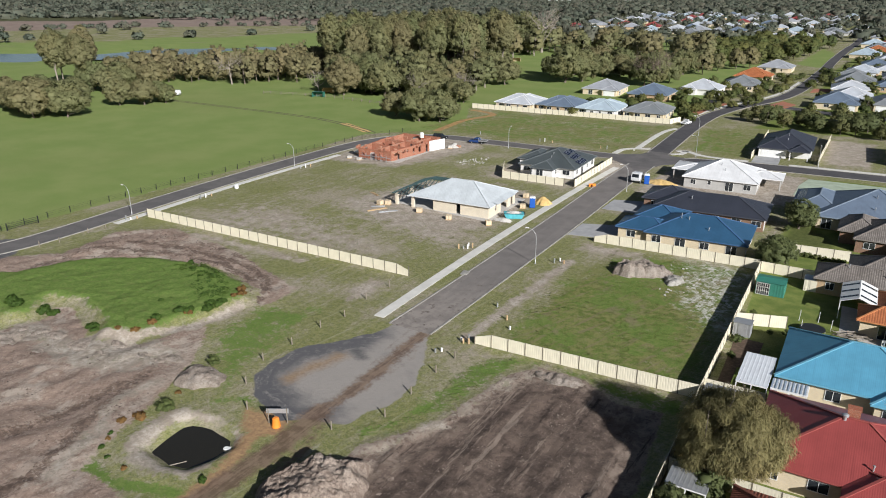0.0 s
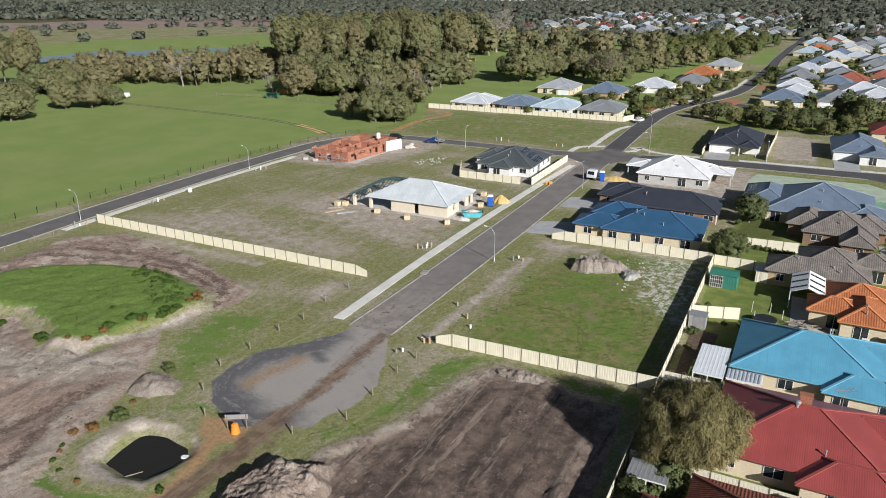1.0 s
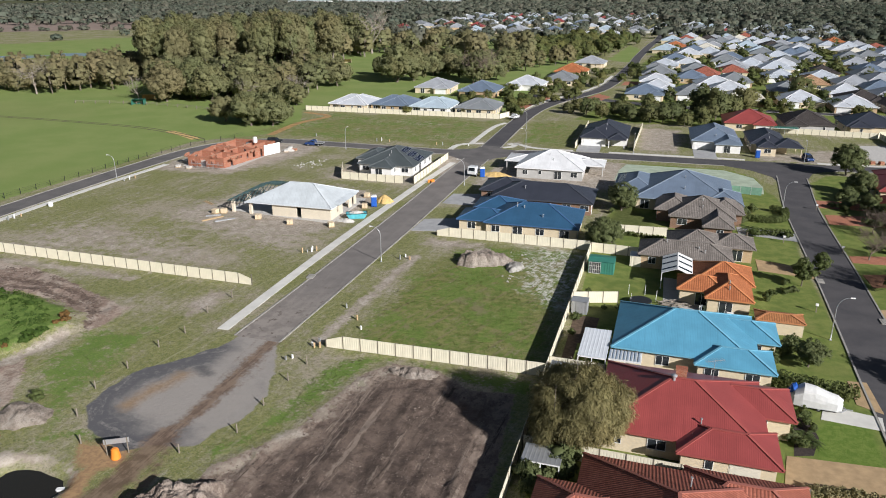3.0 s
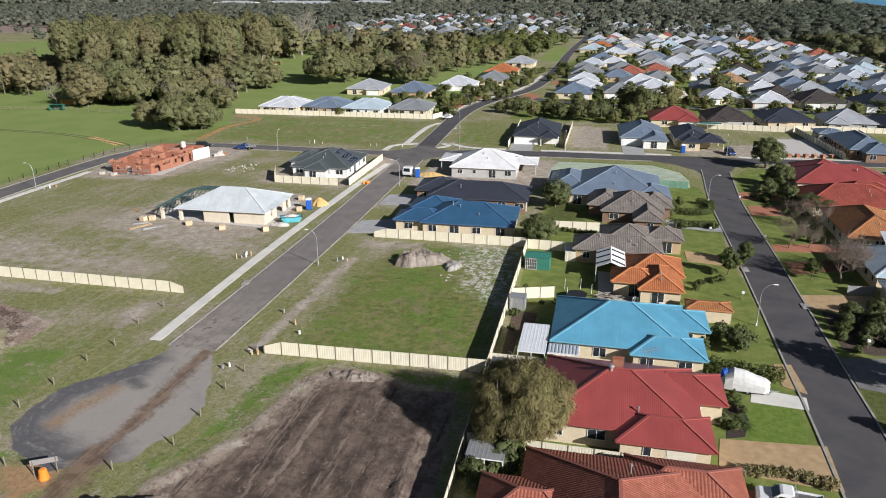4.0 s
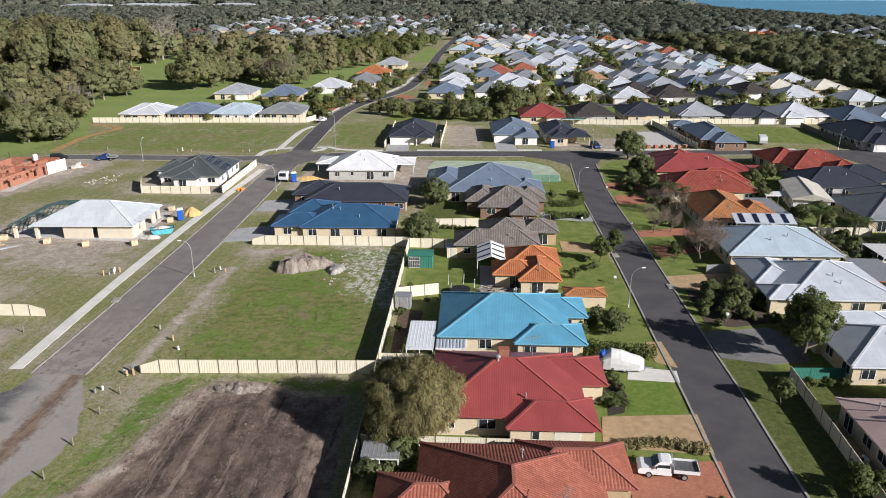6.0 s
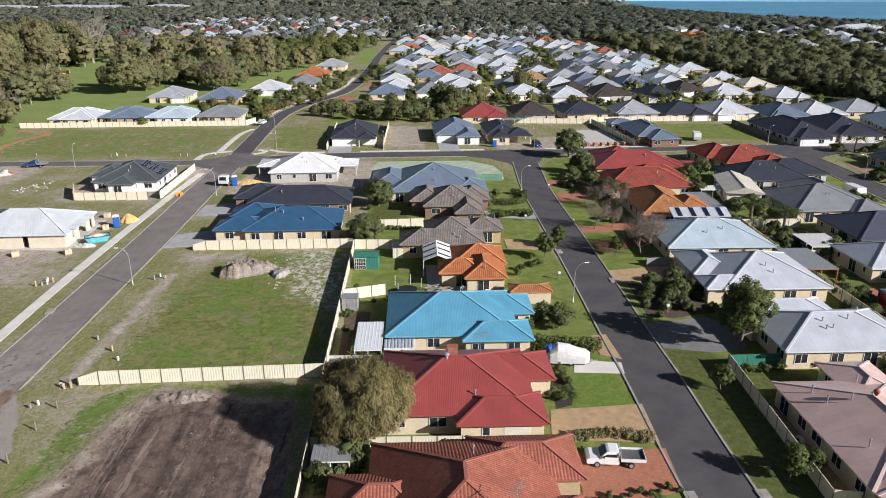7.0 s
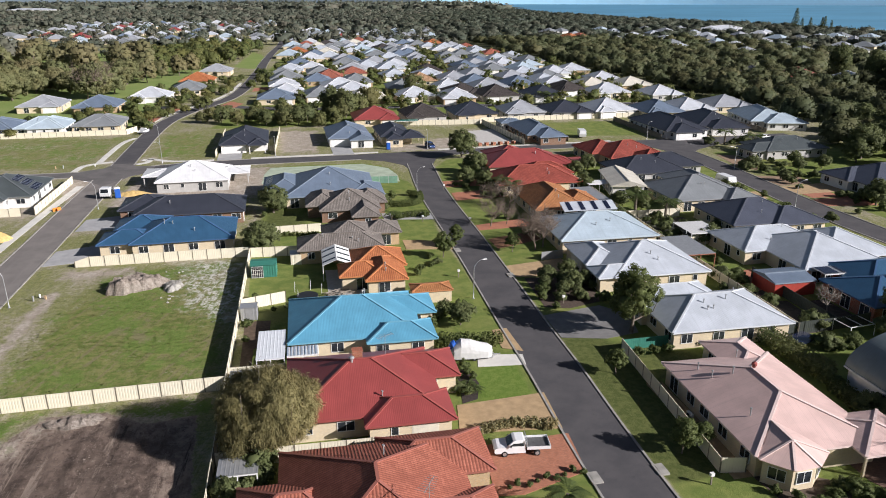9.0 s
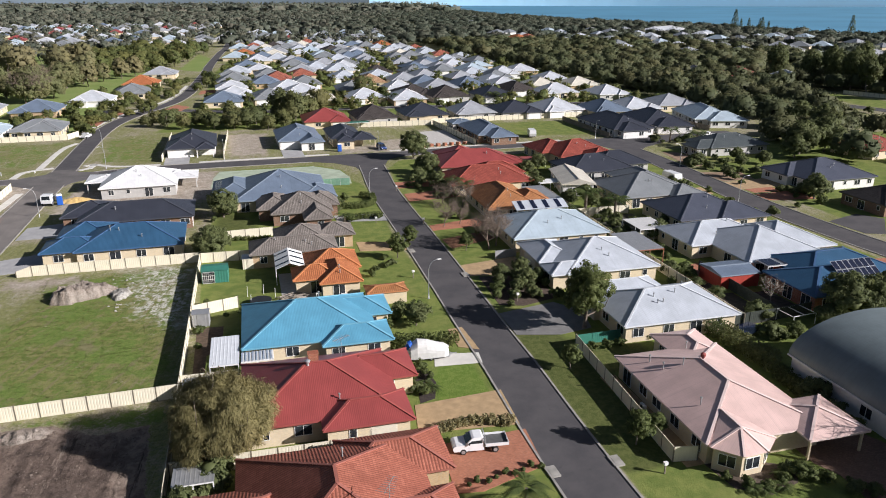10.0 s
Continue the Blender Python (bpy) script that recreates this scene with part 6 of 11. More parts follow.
    zones["mud"] = np.maximum.reduce([
        np.clip(0.95 * near_line(x, y, [(-7.2, 0), (-7.5, -6), (-7.2, -12), (-7.3, -18.7), (-7.9, -22)], 1.0, 1.1) + 0.09 * warp * near_line(x, y, [(-7.2, 2), (-7.3, -12), (-7.9, -24)], 2.0, 1.2), 0, 1),
        0.9 * near_line(x, y, [(-8.0, -22.5), (-7.8, -26), (-7.6, -30), (-8.2, -35), (-9, -44), (-9.4, -54)], 1.5, 1.0),
        0.5 * near_line(x, y, [(-5.0, 2), (-5.2, -8), (-5.6, -14)], 0.3, 0.6), 0.5 * near_line(x, y, [(-9.6, 1), (-9.4, -7), (-8.6, -13)], 0.3, 0.6),
        0.62 * near_line(x, y, [(-6.4, -24), (-5.0, -29), (-4.6, -36)], 1.0, 1.0)])
    zones["ring"] = np.clip(1.12 - np.maximum(turning, 0) / 6.0, 0, 1) * np.clip((-3.5 - x - 0.2 * (y + 12)) / 8.0, 0.22, 1) * np.clip(0.35 - y / 9.0, 0.1, 1)
    zones["ochre"] = 0.85 * near_line(x, y, [(-15.6, -18.8), (-15.0, -15.7), (-13.6, -11.3)], 1.1, 1.5)
    zones["coal"] = np.maximum.reduce([0.95 * near_line(x, y, [(-10.8, -10.2), (-12.4, -9.2)], 0.9, 1.1), 0.6 * near_line(x, y, [(-9.4, -1.6), (-9.8, -2.8)], 0.3, 0.6), 0.5 * near_line(x, y, [(-14.4, -24), (-12, -25)], 1.6, 1.2)])
    zones["clay"] = np.maximum.reduce([0.8 * near_line(x, y, [(-12.4, -26), (-11.0, -31), (-9.6, -36), (-9.6, -42), (-12, -54)], 1.2, 1.2), 0.85 * soft_zone(x, y, [(-16, -26), (-9.5, -25.5), (-9, -29), (-13, -30)], 1.2), 0.56 * near_line(x, y, [(-16.5, -13), (-13, -10)], 1.6, 1.6)])
    green = [(-900, -300), (-101.5, -300), (-101, -4), (-96.5, 55), (-94.5, 112), (-78, 130), (-77, 150), (-90, 178), (-12, 180), (-14, 250), (-14, 330), (-4, 420), (-30, 560), (-300, 560), (-420, 560), (-560, 330), (-700, 250)]
    zones["paddock"] = np.maximum(soft_zone(x, y, green, 1.5), soft_zone(x, y, [(25, 400), (33, 480), (20, 560), (10, 420)], 4))
    zones["heath"] = np.maximum(soft_zone(x, y, [(-1500, 420), (-760, 380), (-735, 485), (-541, 661), (-600, 900), (-841, 1046), (-868, 843), (-890, 598), (-993, 544), (-1500, 500)], 20), 0.6 * near_line(x, y, [(-700, 240), (-520, 290), (-420, 420)], 8, 10))
    zones["lawn"] = np.maximum.reduce([
        0.75 * soft_zone(x, y, [(29.3, -45), (64, -45), (64.6, 3), (67, 90), (64, 112), (58, 118), (36, 118), (30, 60)], 0.8),
        0.75 * soft_zone(x, y, [(69, -60), (145, -60), (143, 40), (149, 100), (140, 116), (82, 118), (76, 108), (73, 82), (72, 50), (70.6, 8), (69.8, -24)], 0.8),
        0.7 * soft_zone(x, y, [(152, -60), (300, -60), (300, 120), (158, 110)], 2),
        0.75 * soft_zone(x, y, [(290, 186), (298, 150), (312, 110), (324, 130), (323, 190), (313, 210), (298, 214)], 2),
        0.62 * soft_zone(x, y, [(10, 180), (230, 170), (230, 420), (120, 640), (55, 640), (30, 400), (24, 250)], 4),
        0.58 * soft_zone(x, y, [(120, 140), (156, 138), (158, 170), (120, 172)], 2)])
    scrub = np.clip(0.5 + (np.hypot(x - 40, y - 100) - 900) / 400, 0, 1)
    scrub = np.maximum.reduce([scrub, soft_zone(x, y, [(215, 190), (276, 206), (322, 216), (336, 150), (900, 0), (800, 1200), (100, 1400), (130, 650), (215, 420)], 15), 0.62 * soft_zone(x, y, [(-260, 240), (-110, 150), (-90, 260), (-110, 420), (-240, 420)], 25)])
    zones["scrub"] = np.where(zones["paddock"] > 0.5, np.minimum(scrub, 0.3), scrub)
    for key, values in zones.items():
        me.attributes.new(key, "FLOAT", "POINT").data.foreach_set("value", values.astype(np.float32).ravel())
    return thing("ground", me, "flat land of rough grass, green paddock, bare dirt and sand", "ground", kind="structure")


build_ground()


def backdrop():
    """Low distance at the horizon, haze put into its colours: sea to the right, blue hills inland."""
    s = Soup()
    n = 90
    for k in range(n):
        a, b = radians(-75 + 150 * k / n), radians(-75 + 150 * (k + 1) / n)
        pts = []
        for t in (a, b):
            deg = math.degrees(t)
            high = 43.5 if deg > 11 else 43.5 + min(1.0, (11 - deg) / 14) * (4 + 14 * max(0.0, math.sin(deg * 0.21 + 1.3)) + 5 * math.sin(deg * 0.9))
            pts.append((4800 * math.sin(t), 4800 * math.cos(t), high))
        (ax, ay, az), (bx, by, bz) = pts
        s.face([(ax, ay, -3), (ax, ay, az), (bx, by, bz), (bx, by, -3)])
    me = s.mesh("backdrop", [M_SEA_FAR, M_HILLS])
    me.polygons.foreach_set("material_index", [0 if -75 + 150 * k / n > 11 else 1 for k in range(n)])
    return thing("backdrop", me, "hazy blue distance along the horizon", "distance", kind="structure")


backdrop()


def sheet(name, pts, z, material, label, category):
    s = Soup()
    s.face([(x, y, z) for x, y in pts])
    return thing(name, s.mesh(name, material), label, category, kind="structure")


sheet("sea_water", [(990, -400), (4700, -400), (4700, 4700), (1340, 4700), (880, 2500), (765, 1900), (740, 1300), (785, 1000), (780, 720), (825, 600), (910, 400)], -1.2, M_SEA, "calm blue-green sea out to the horizon", "sea")
sheet("lagoon_water", [(-660, 120), (-440, 190), (-380, 262), (-318, 368), (-305, 410), (-350, 412), (-405, 342), (-480, 275), (-670, 250)], -0.8, M_LAGOON, "still blue lagoon beyond the paddock", "water")
sheet("pond_water", [(-20.5, -38.5), (-20.5, -29.5), (-10, -29.5), (-10, -39.5), (-16, -40)], -0.72, M_POND, "dark still pond in a dug hollow", "pond")

# ---- roads ----
def road(name, pts, half, label, material=None, left=True, right=True, z=0.03, step=2.0):
    line = smooth_line(pts, step)
    ob = thing(name, ribbon(line, half, -half, -0.05, z, material or M_ASPHALT, name), label, "road", kind="structure")
    for side, on in ((1, left), (-1, right)):
        if on:
            a, b = side * half, side * (half + 0.24)
            thing("kerb", ribbon(line, max(a, b), min(a, b), -0.05, z + 0.09, M_KERB, "kerb"), "pale concrete kerb along the road edge", "kerb", kind="structure")
    return ob


ST1_A = [(-9.8, -0.4), (-8.9, 20), (-7.7, 55), (-7.0, 88), (-6.2, 112)]
ST1_B = [(-5.6, 128), (-5.4, 165), (-4.6, 188), (-2.4, 207), (2.6, 227), (9, 244), (15, 262), (19.6, 290), (22.5, 325), (25, 365), (27.3, 405), (29, 449), (36, 563), (41, 623), (47, 737), (52, 800)]
ST2 = [(65.6, -60), (66.2, -24), (67.2, -4), (67.6, 8), (68.4, 26), (69.3, 50), (70.3, 82), (72.2, 104), (73.0, 113)]
CROSS_W = [(-97, -26), (-91, -8), (-89.8, 4), (-90.4, 25), (-90.2, 55), (-89.2, 82), (-87, 101), (-81, 114), (-70, 120), (-52, 119.8), (-30, 118.9), (-15, 118.7)]
CROSS_E = [(3, 122), (12, 124), (27, 125), (45, 125), (58, 125)]
CROSS_F = [(84, 125.5), (100, 126.8), (120, 127.4), (140, 127.4)]
ROAD3 = [(151.5, 112), (151.2, 100), (150, 85), (147.4, 50), (148.3, 20), (152, -10), (160, -50)]
road("road_new_street", ST1_A, 3.25, "worn grey asphalt street with pale kerbs", M_ASPHALT_NEW)
road("road_north", ST1_B, 2.8, "dark asphalt street winding into the suburb")
road("road_suburb", ST2, 3.25, "dark asphalt suburban street with concrete kerbs")
road("road_edge", CROSS_W, 3.0, "grey asphalt road along the paddock fence", M_ASPHALT_GREY)
road("road_cross", CROSS_E, 3.5, "asphalt cross street")
road("road_cross_far", CROSS_F, 3.2, "asphalt cross street")
road("road_east", ROAD3, 3.5, "asphalt suburban street")
road("road_bush", [(272, 225), (277, 205), (286, 176), (292.5, 153), (303, 118), (316, 70)], 4.0, "asphalt road through the coastal woods")
road("road_branch", [(9, 240), (20, 234), (40, 224), (60, 221), (90, 220), (130, 216), (190, 208)], 2.8, "asphalt side street in the suburb", z=0.026)
for nm, pts in (("a", [(-15.5, 115.2), (-9.6, 110), (-6.2, 105), (-2.9, 110), (-1.5, 114), (3.2, 118.4), (3.2, 125.6), (-2.2, 126.5), (-2, 130), (-8.2, 130), (-9.5, 125.5), (-15.5, 122)]), ("b", [(57.8, 121.6), (64, 118), (68.4, 112), (69.6, 103), (74.6, 103), (76.6, 112), (79, 119), (84.3, 122.2), (84.3, 128.8), (72, 129.2), (57.8, 128.6)]), ("c", [(139.8, 124.1), (146, 119), (147.9, 111), (155, 111), (158, 114), (176, 124), (200, 126), (200, 132), (176, 131), (150, 131), (139.8, 130.7)])):
    slab("road_junction_" + nm, pts, 0.034, M_ASPHALT_GREY if nm == "a" else M_ASPHALT, "asphalt road junction", "road")

PATH_W = [(-15.7, 0.9), (-15.2, 34.9), (-13.6, 71), (-12.4, 90), (-11.2, 106)]
thing("footpath", ribbon(smooth_line(PATH_W), 0.85, -0.85, -0.05, 0.05, M_PATH, "footpath"), "pale new concrete footpath beside the street", "footpath", kind="structure")
for pts in ([(-16.4, 122.6), (-15.6, 129.2), (-11.8, 132.2), (-8.9, 133.2)], [(-12.4, 132.6), (-12.2, 144), (-11.9, 155), (-11.0, 164), (-8.9, 169.5)], [(-1.6, 133.6), (0.7, 135.2), (5.0, 131.4), (10.4, 129.9), (18, 129.8)], [(-2.2, 128.6), (0.2, 130.4), (0.7, 135.0)], [(28, 130), (64, 130.4)], [(82, 130.6), (138, 132)], [(-85.4, 12), (-85.6, 50), (-83.6, 84)], [(-8.8, 196), (-6.6, 210), (-1.8, 229), (5.0, 247), (11, 266), (15.4, 292), (18.2, 326)]):
    thing("footpath", ribbon(smooth_line(pts), 0.85, -0.85, -0.05, 0.045, M_PATH, "footpath"), "pale concrete footpath", "footpath", kind="structure")

# ---- driveways and paving ----
for pts, m, text in (
    ([(58.2, -1.2), (59, 1.9), (64.6, 0.8), (64.2, -1.9)], M_PATH, "pale concrete driveway"),
    ([(52.6, -14.6), (53.6, -9.2), (64, -8.7), (63.4, -16)], M_PAVER_TAN, "tan aggregate driveway"),
    ([(54.2, -17.2), (53.4, -25), (56, -25.4), (62.9, -23.4), (63.6, -17)], M_PAVER_RED, "red brick paved driveway"),
    ([(62.6, 3), (62.8, 8.4), (64.9, 8.6), (65, 1.6)], M_PAVER_TAN, "tan aggregate verge"),
    ([(57.2, 43.8), (57.4, 49.2), (65.8, 46.6), (65.6, 42.2)], M_PAVER_TAN, "tan aggregate driveway"),
    ([(56, 63), (56, 67.5), (66.4, 66), (66.2, 61)], M_DRIVE, "grey concrete driveway"),
    ([(71.2, 4.2), (71.4, 11.4), (80.6, 13.0), (83.4, 9), (82, 3.4), (77, 2.6)], M_DRIVE_DARK, "dark grey paved driveway"),
    ([(71.9, 26.6), (72.1, 31.8), (82.6, 33.4), (83.2, 25)], M_PAVER_TAN, "tan paved driveway"),
    ([(73.0, 51.8), (73.2, 55.2), (84, 57.6), (84.2, 52.4)], M_PAVER_RED, "pale red paved driveway"),
    ([(73.8, 74), (74.2, 80.6), (86, 82), (86, 75)], M_PAVER_RED, "red brick paved driveway"),
    ([(74.2, 86), (74.6, 92), (88, 92), (88, 86)], M_PAVER_RED, "red brick paved driveway"),
    ([(-4.3, 48.4), (-3.9, 56.2), (4.4, 58.8), (4.8, 49.8)], M_DRIVE, "grey concrete driveway"),
    ([(-3.6, 68), (-3.2, 76), (5, 78), (6, 68)], M_DRIVE, "pale concrete driveway"),
    ([(18.8, 129.2), (18.8, 140), (25.4, 140), (25.4, 129.2)], M_DRIVE, "grey concrete driveway"),
    ([(51, 129.4), (51, 141), (57, 141), (57, 129.4)], M_DRIVE, "grey concrete driveway"),
    ([(143.2, 60.5), (137.6, 60), (137.6, 66), (144, 66.5)], M_PAVER_TAN, "tan driveway"),
    ([(152, 62), (152.4, 69), (165, 70), (165, 62)], M_PAVER_TAN, "tan paved driveway"),
    ([(151.6, 52), (151.8, 57), (163, 58), (163, 50)], M_PAVER_RED, "red paved driveway"),
    ([(138, 8), (139, 15), (145.4, 14), (147.6, 4)], M_PAVER_RED, "red paved driveway"),
    ([(104, 12), (104, 20), (111.6, 21.4), (114, 14.5)], M_PAVER_RED, "red paved courtyard"),
    ([(76.0, -27.6), (76.4, -9.4), (78.4, -9.4), (78.2, -27.6)], M_PAVER_TAN, "tan paved side passage"),
    ([(96.8, 136.4), (97.3, 159), (108, 160.5), (107.4, 135.6)], M_SLAB, "bare concrete house slab"),
    ([(-8.4, 196), (-13, 205), (-11.5, 217), (-6.6, 214)], M_PAVER_RED, "red paved crossing"),
    ([(12.4, 238), (18.9, 232), (22, 244), (16.5, 252)], M_PAVER_RED, "red paved crossing"),
    ([(24.6, 286), (33, 292), (32, 303), (25.6, 301)], M_PAVER_RED, "red paved crossing"),
):
    slab("driveway", pts, 0.05, m, text + " in front of a house", "driveway")

# ---- the street with back gardens ----
RZ = -2.0
h = house("red steel hipped roof house with cream brick walls", [(35.2, -13.4, 51.6, 0.8), (43.0, -15.4, 52.4, -9.2), (45, -6.6, 54.6, 0.2)], "red", "cream", RZ, 22.5, seed=1, garage=(1, "s", 0.35, 2.6), vents=0)
chimney = Soup().box(-0.55, -0.42, -1.0, 0.55, 0.42, 0.75).box(-0.61, -0.48, 0.75, 0.61, 0.48, 0.87)
on_roof(h, "chimney", chimney.mesh("chimney", WALL["red"]), 43.1, -5.4, 5.4, label="red brick chimney")
on_roof(h, "roof_ventilator", WHIRLY, 42.4, -6.6, 5.55)
on_roof(h, "vent_pipe", VENT, 45.2, -11.2, 3.55)
antenna(h, 46.4, -3.6, 4.6, 30)
h = house("turquoise steel hipped roof house with cream walls", [(35.8, 4.6, 52.8, 18.8), (45.4, 3.0, 54.4, 9.0), (45.5, 11.0, 55.6, 17.6)], "turquoise", "cream", RZ, 22.5, seed=2, vents=0)
on_roof(h, "vent_pipe", VENT, 46.0, 12.4, 5.5)
h = house("red-brown tiled house with tan brick walls", [(34.0, -37, 50.6, -18.0), (43, -24.2, 53.4, -17.2), (44, -31.5, 52.6, -26.2), (30.5, -30, 40, -22.6)], "redtile", "tan", RZ, 24, seed=3)
antenna(h, 46.0, -31.5, 5.4, 60)
on_roof(h, "vent_pipe", VENT, 43.2, -24.4, 6.0)
h = house("orange tiled house with cream walls", [(47.6, 23.4, 54.2, 33.4, {"axis": "y"}), (46.0, 29.6, 54.8, 38.0), (43.8, 25.8, 51, 31.6)], "orange", "cream", RZ, 25, seed=4)
h = house("grey-brown tiled hipped house", [(38.0, 39.4, 52.9, 46.8), (42.3, 43.4, 52.2, 53.4), (49.6, 46.9, 56.8, 53.6)], "brown", "tan", RZ, 24, seed=5)
on_roof(h, "vent_pipe", VENT, 47.5, 41.6, 3.4)
h = house("grey-brown tiled house with a front gable", [(43.2, 62.8, 55.6, 75.2), (49.3, 57.6, 55.0, 69.0, {"axis": "y"}), (40.5, 66.8, 48, 77.4, {"axis": "y"}), (50, 67.6, 57.4, 76.8)], "brown", "brown", RZ, 25, seed=6)
h = house("blue-grey steel roofed house with solar panels", [(36.6, 74.6, 56.6, 94.6), (50.2, 74.0, 58.2, 84.4), (31.8, 78.4, 41.6, 94.2, {"axis": "y"})], "steel", "cream", RZ, 23, seed=7)
solar_array(h, 33.2, 91.0, 3.12, "w", 23, 6, 1)

h = house("deep blue steel roofed house with cream walls", [(9.6, 49.4, 27.4, 62.4), (4.2, 50.2, 14, 57.4), (5.4, 57, 15, 66.2)], "blue", "cream", 0, 22, seed=8, garage=(2, "w", 0.0, 4.8))
on_roof(h, "vent_pipe", VENT, 15.2, 54.2, 4.9)
h = house("dark slate steel roofed house", [(7.0, 66.8, 28.6, 79.0), (3.6, 72, 14, 82)], "navy", "brown", 0, 21, seed=9)
h = house("new house with a bright white steel roof and grey walls", [(7.4, 94.6, 24.2, 110), (3.6, 101.5, 12, 110.5, {"open": True, "pitch": 9}), (20, 101, 28.6, 108.5, {"open": True, "pitch": 14})], "bright", "grey", 0, 23, seed=10)
h = house("charcoal steel roofed house with solar panels and white walls", [(-31.4, 88.4, -16.4, 105.6), (-27.4, 85.8, -21.0, 95), (-34.0, 94, -26, 104.6)], "dark", "white", 0, 22, seed=11)
for k in range(3):
    solar_array(h, -17.5 - 1.95 * k, 93.6 + 0.9 * k, 2.6 + 0.404 * (1.1 + 1.95 * k), "e", 22, 5, 1)

# ---- houses across the street ----
h = house("salmon pink steel hipped roof house with cream walls", [(77.8, -28.4, 91.6, -9.6, {"axis": "y"}), (87.9, -30.3, 95.0, -23.2, {"open": True}), (84.9, -14, 91.4, -5.3)], "pink", "cream", RZ, 18.5, seed=12, vents=0)
for x, y, z in ((80.2, -13.4, 3.75), (80.6, -15.6, 3.9), (82.4, -16.6, 4.7), (80.4, -23.2, 3.85), (85.6, -12.2, 4.2)):
    on_roof(h, "vent_pipe", VENT, x, y, z)
on_roof(h, "roof_ventilator", Soup().tube([(0, 0, -0.2), (0, 0, 0.15), (0, 0, 0.35), (0, 0, 0.5)], [0.14, 0.3, 0.3, 0.1], 12).mesh("roof_ventilator", TRIM["red"]), 84.4, -17.2, 5.5, label="red roof ventilator")
bay = thing("bay_roof", None, "faceted pink steel roof over a bay window", "bay window", (81.0, -28.0, 0))
ring = [(-3.4, -0.5), (-1.3, -2.8), (1.5, -2.7), (3.7, -1.0), (4.2, 1.4)]
s = Soup()
for (ax, ay), (bx, by) in zip(ring, ring[1:]):
    s.face([(ax, ay, 2.55), (bx, by, 2.55), (0.2, -0.1, 3.9)], [(0, 0), (2.8, 0), (1.4, 3.0)])
for (ax, ay), (bx, by) in ((ring[-1], (4.2, 3.4)), ((-3.4, 1.4), ring[0])):
    s.face([(ax, ay, 2.55), (bx, by, 2.55), (0.4, 3.2, 3.9), (0.2, -0.1, 3.9)], [(0, 0), (2.6, 0), (2.6, 3.0), (0, 3.0)])
caps = Soup().beam((0.2, -0.1, 3.94), (0.4, 3.2, 3.94), 0.26, 0.08)
for ax, ay in ring[:-1]:
    caps.beam((ax, ay, 2.59), (0.2, -0.1, 3.94), 0.22, 0.07)
part("ridge_cap", caps.mesh("ridge_cap", TRIM["pink"]), bay)
part("roof", s.mesh("roof", ROOF["pink"]), bay)
s = Soup().hexa([(x * 0.86, y * 0.84, -0.05) for x, y in ring], [(x * 0.86, y * 0.84, 2.5) for x, y in ring])
part("wall", s.mesh("wall", WALL["cream"]), bay)
for (ax, ay), (bx, by) in zip(ring, ring[1:]):
    add_window(bay, (ax + bx) * 0.434, (ay + by) * 0.425, 0.75, math.degrees(math.atan2(by - ay, bx - ax)), 1.6, 1.3)

h = house("pale grey steel roofed house with cream walls", [(83.6, -3.0, 101.0, 9.0), (82.8, 4.6, 96, 13.0)], "pale", "cream", RZ, 22, seed=13)
for x, y, z in ((91, 0.4, 3.9), (95.5, 3.4, 4.8), (93.5, 1.8, 4.6), (90, 8.6, 3.6)):
    on_roof(h, "vent_pipe", VENT, x, y, z)
h = house("pale grey steel roofed house with a front gable", [(85, 16.4, 101.0, 31.6), (82.6, 22.4, 90, 33.0), (82.4, 16.6, 90, 22)], "pale", "cream", RZ, 22, seed=14, garage=(1, "w", 0.0, 4.8))
h = house("silver steel roofed house with cream brick walls", [(83.4, 34.6, 102.0, 49.4)], "light_blue", "cream", RZ, 21, seed=15)
h = house("rust orange tiled house", [(85.6, 54, 97.4, 72.6, {"axis": "y"}), (92, 54.5, 101, 66)], "rust", "cream", RZ, 24, seed=16)
h = house("crimson tiled house with cream walls", [(84.4, 75, 104.4, 88.4), (93, 84, 105.6, 93.2)], "crimson", "cream", RZ, 24, seed=17)
h = house("red steel roofed house", [(87.2, 93.2, 108.5, 107.4), (90, 101, 102, 114), (100, 93.4, 110.4, 101)], "red", "cream", RZ, 23, seed=18)
h = house("red tiled corner house", [(121, 97, 138, 111.5), (127, 91, 137, 101), (119, 104, 130, 117)], "crimson", "cream", 3, 24, seed=19)
h = house("white steel garage shed", [(109.8, 66.6, 117.8, 82.8, {"axis": "y", "gable": "ab"})], "cream", "white", -14, 16, eave=3.0, seed=20)
h = house("black roofed house with a roof water heater", [(116, 79, 134, 93), (126, 84, 141, 96)], "navy", "grey", 0, 23, seed=21)
h = house("dark grey steel roofed house", [(116.4, 54.2, 133.6, 70.5), (124, 62, 135, 77.6), (127, 51.5, 135.6, 60)], "grey", "cream", 0, 23, seed=22)
h = house("dark blue-grey steel roofed house", [(118, 36.4, 135.4, 51.2), (126, 34.8, 137.4, 45)], "slate", "cream", 0, 22, seed=23)
h = house("pale grey steel roofed house with deep wings", [(111.2, 23.0, 128, 34.6), (115.2, 13.2, 131, 30), (122, 16.6, 136, 31)], "pale", "cream", 0, 22, seed=24)
h = house("deep blue steel roofed house with solar panels", [(114.6, -1.6, 132, 9.6), (119, 4, 136, 15.6)], "blue", "red", 0, 20, seed=25)
solar_array(h, 122.0, 1.7, 4.0, "s", 32, 7, 2)
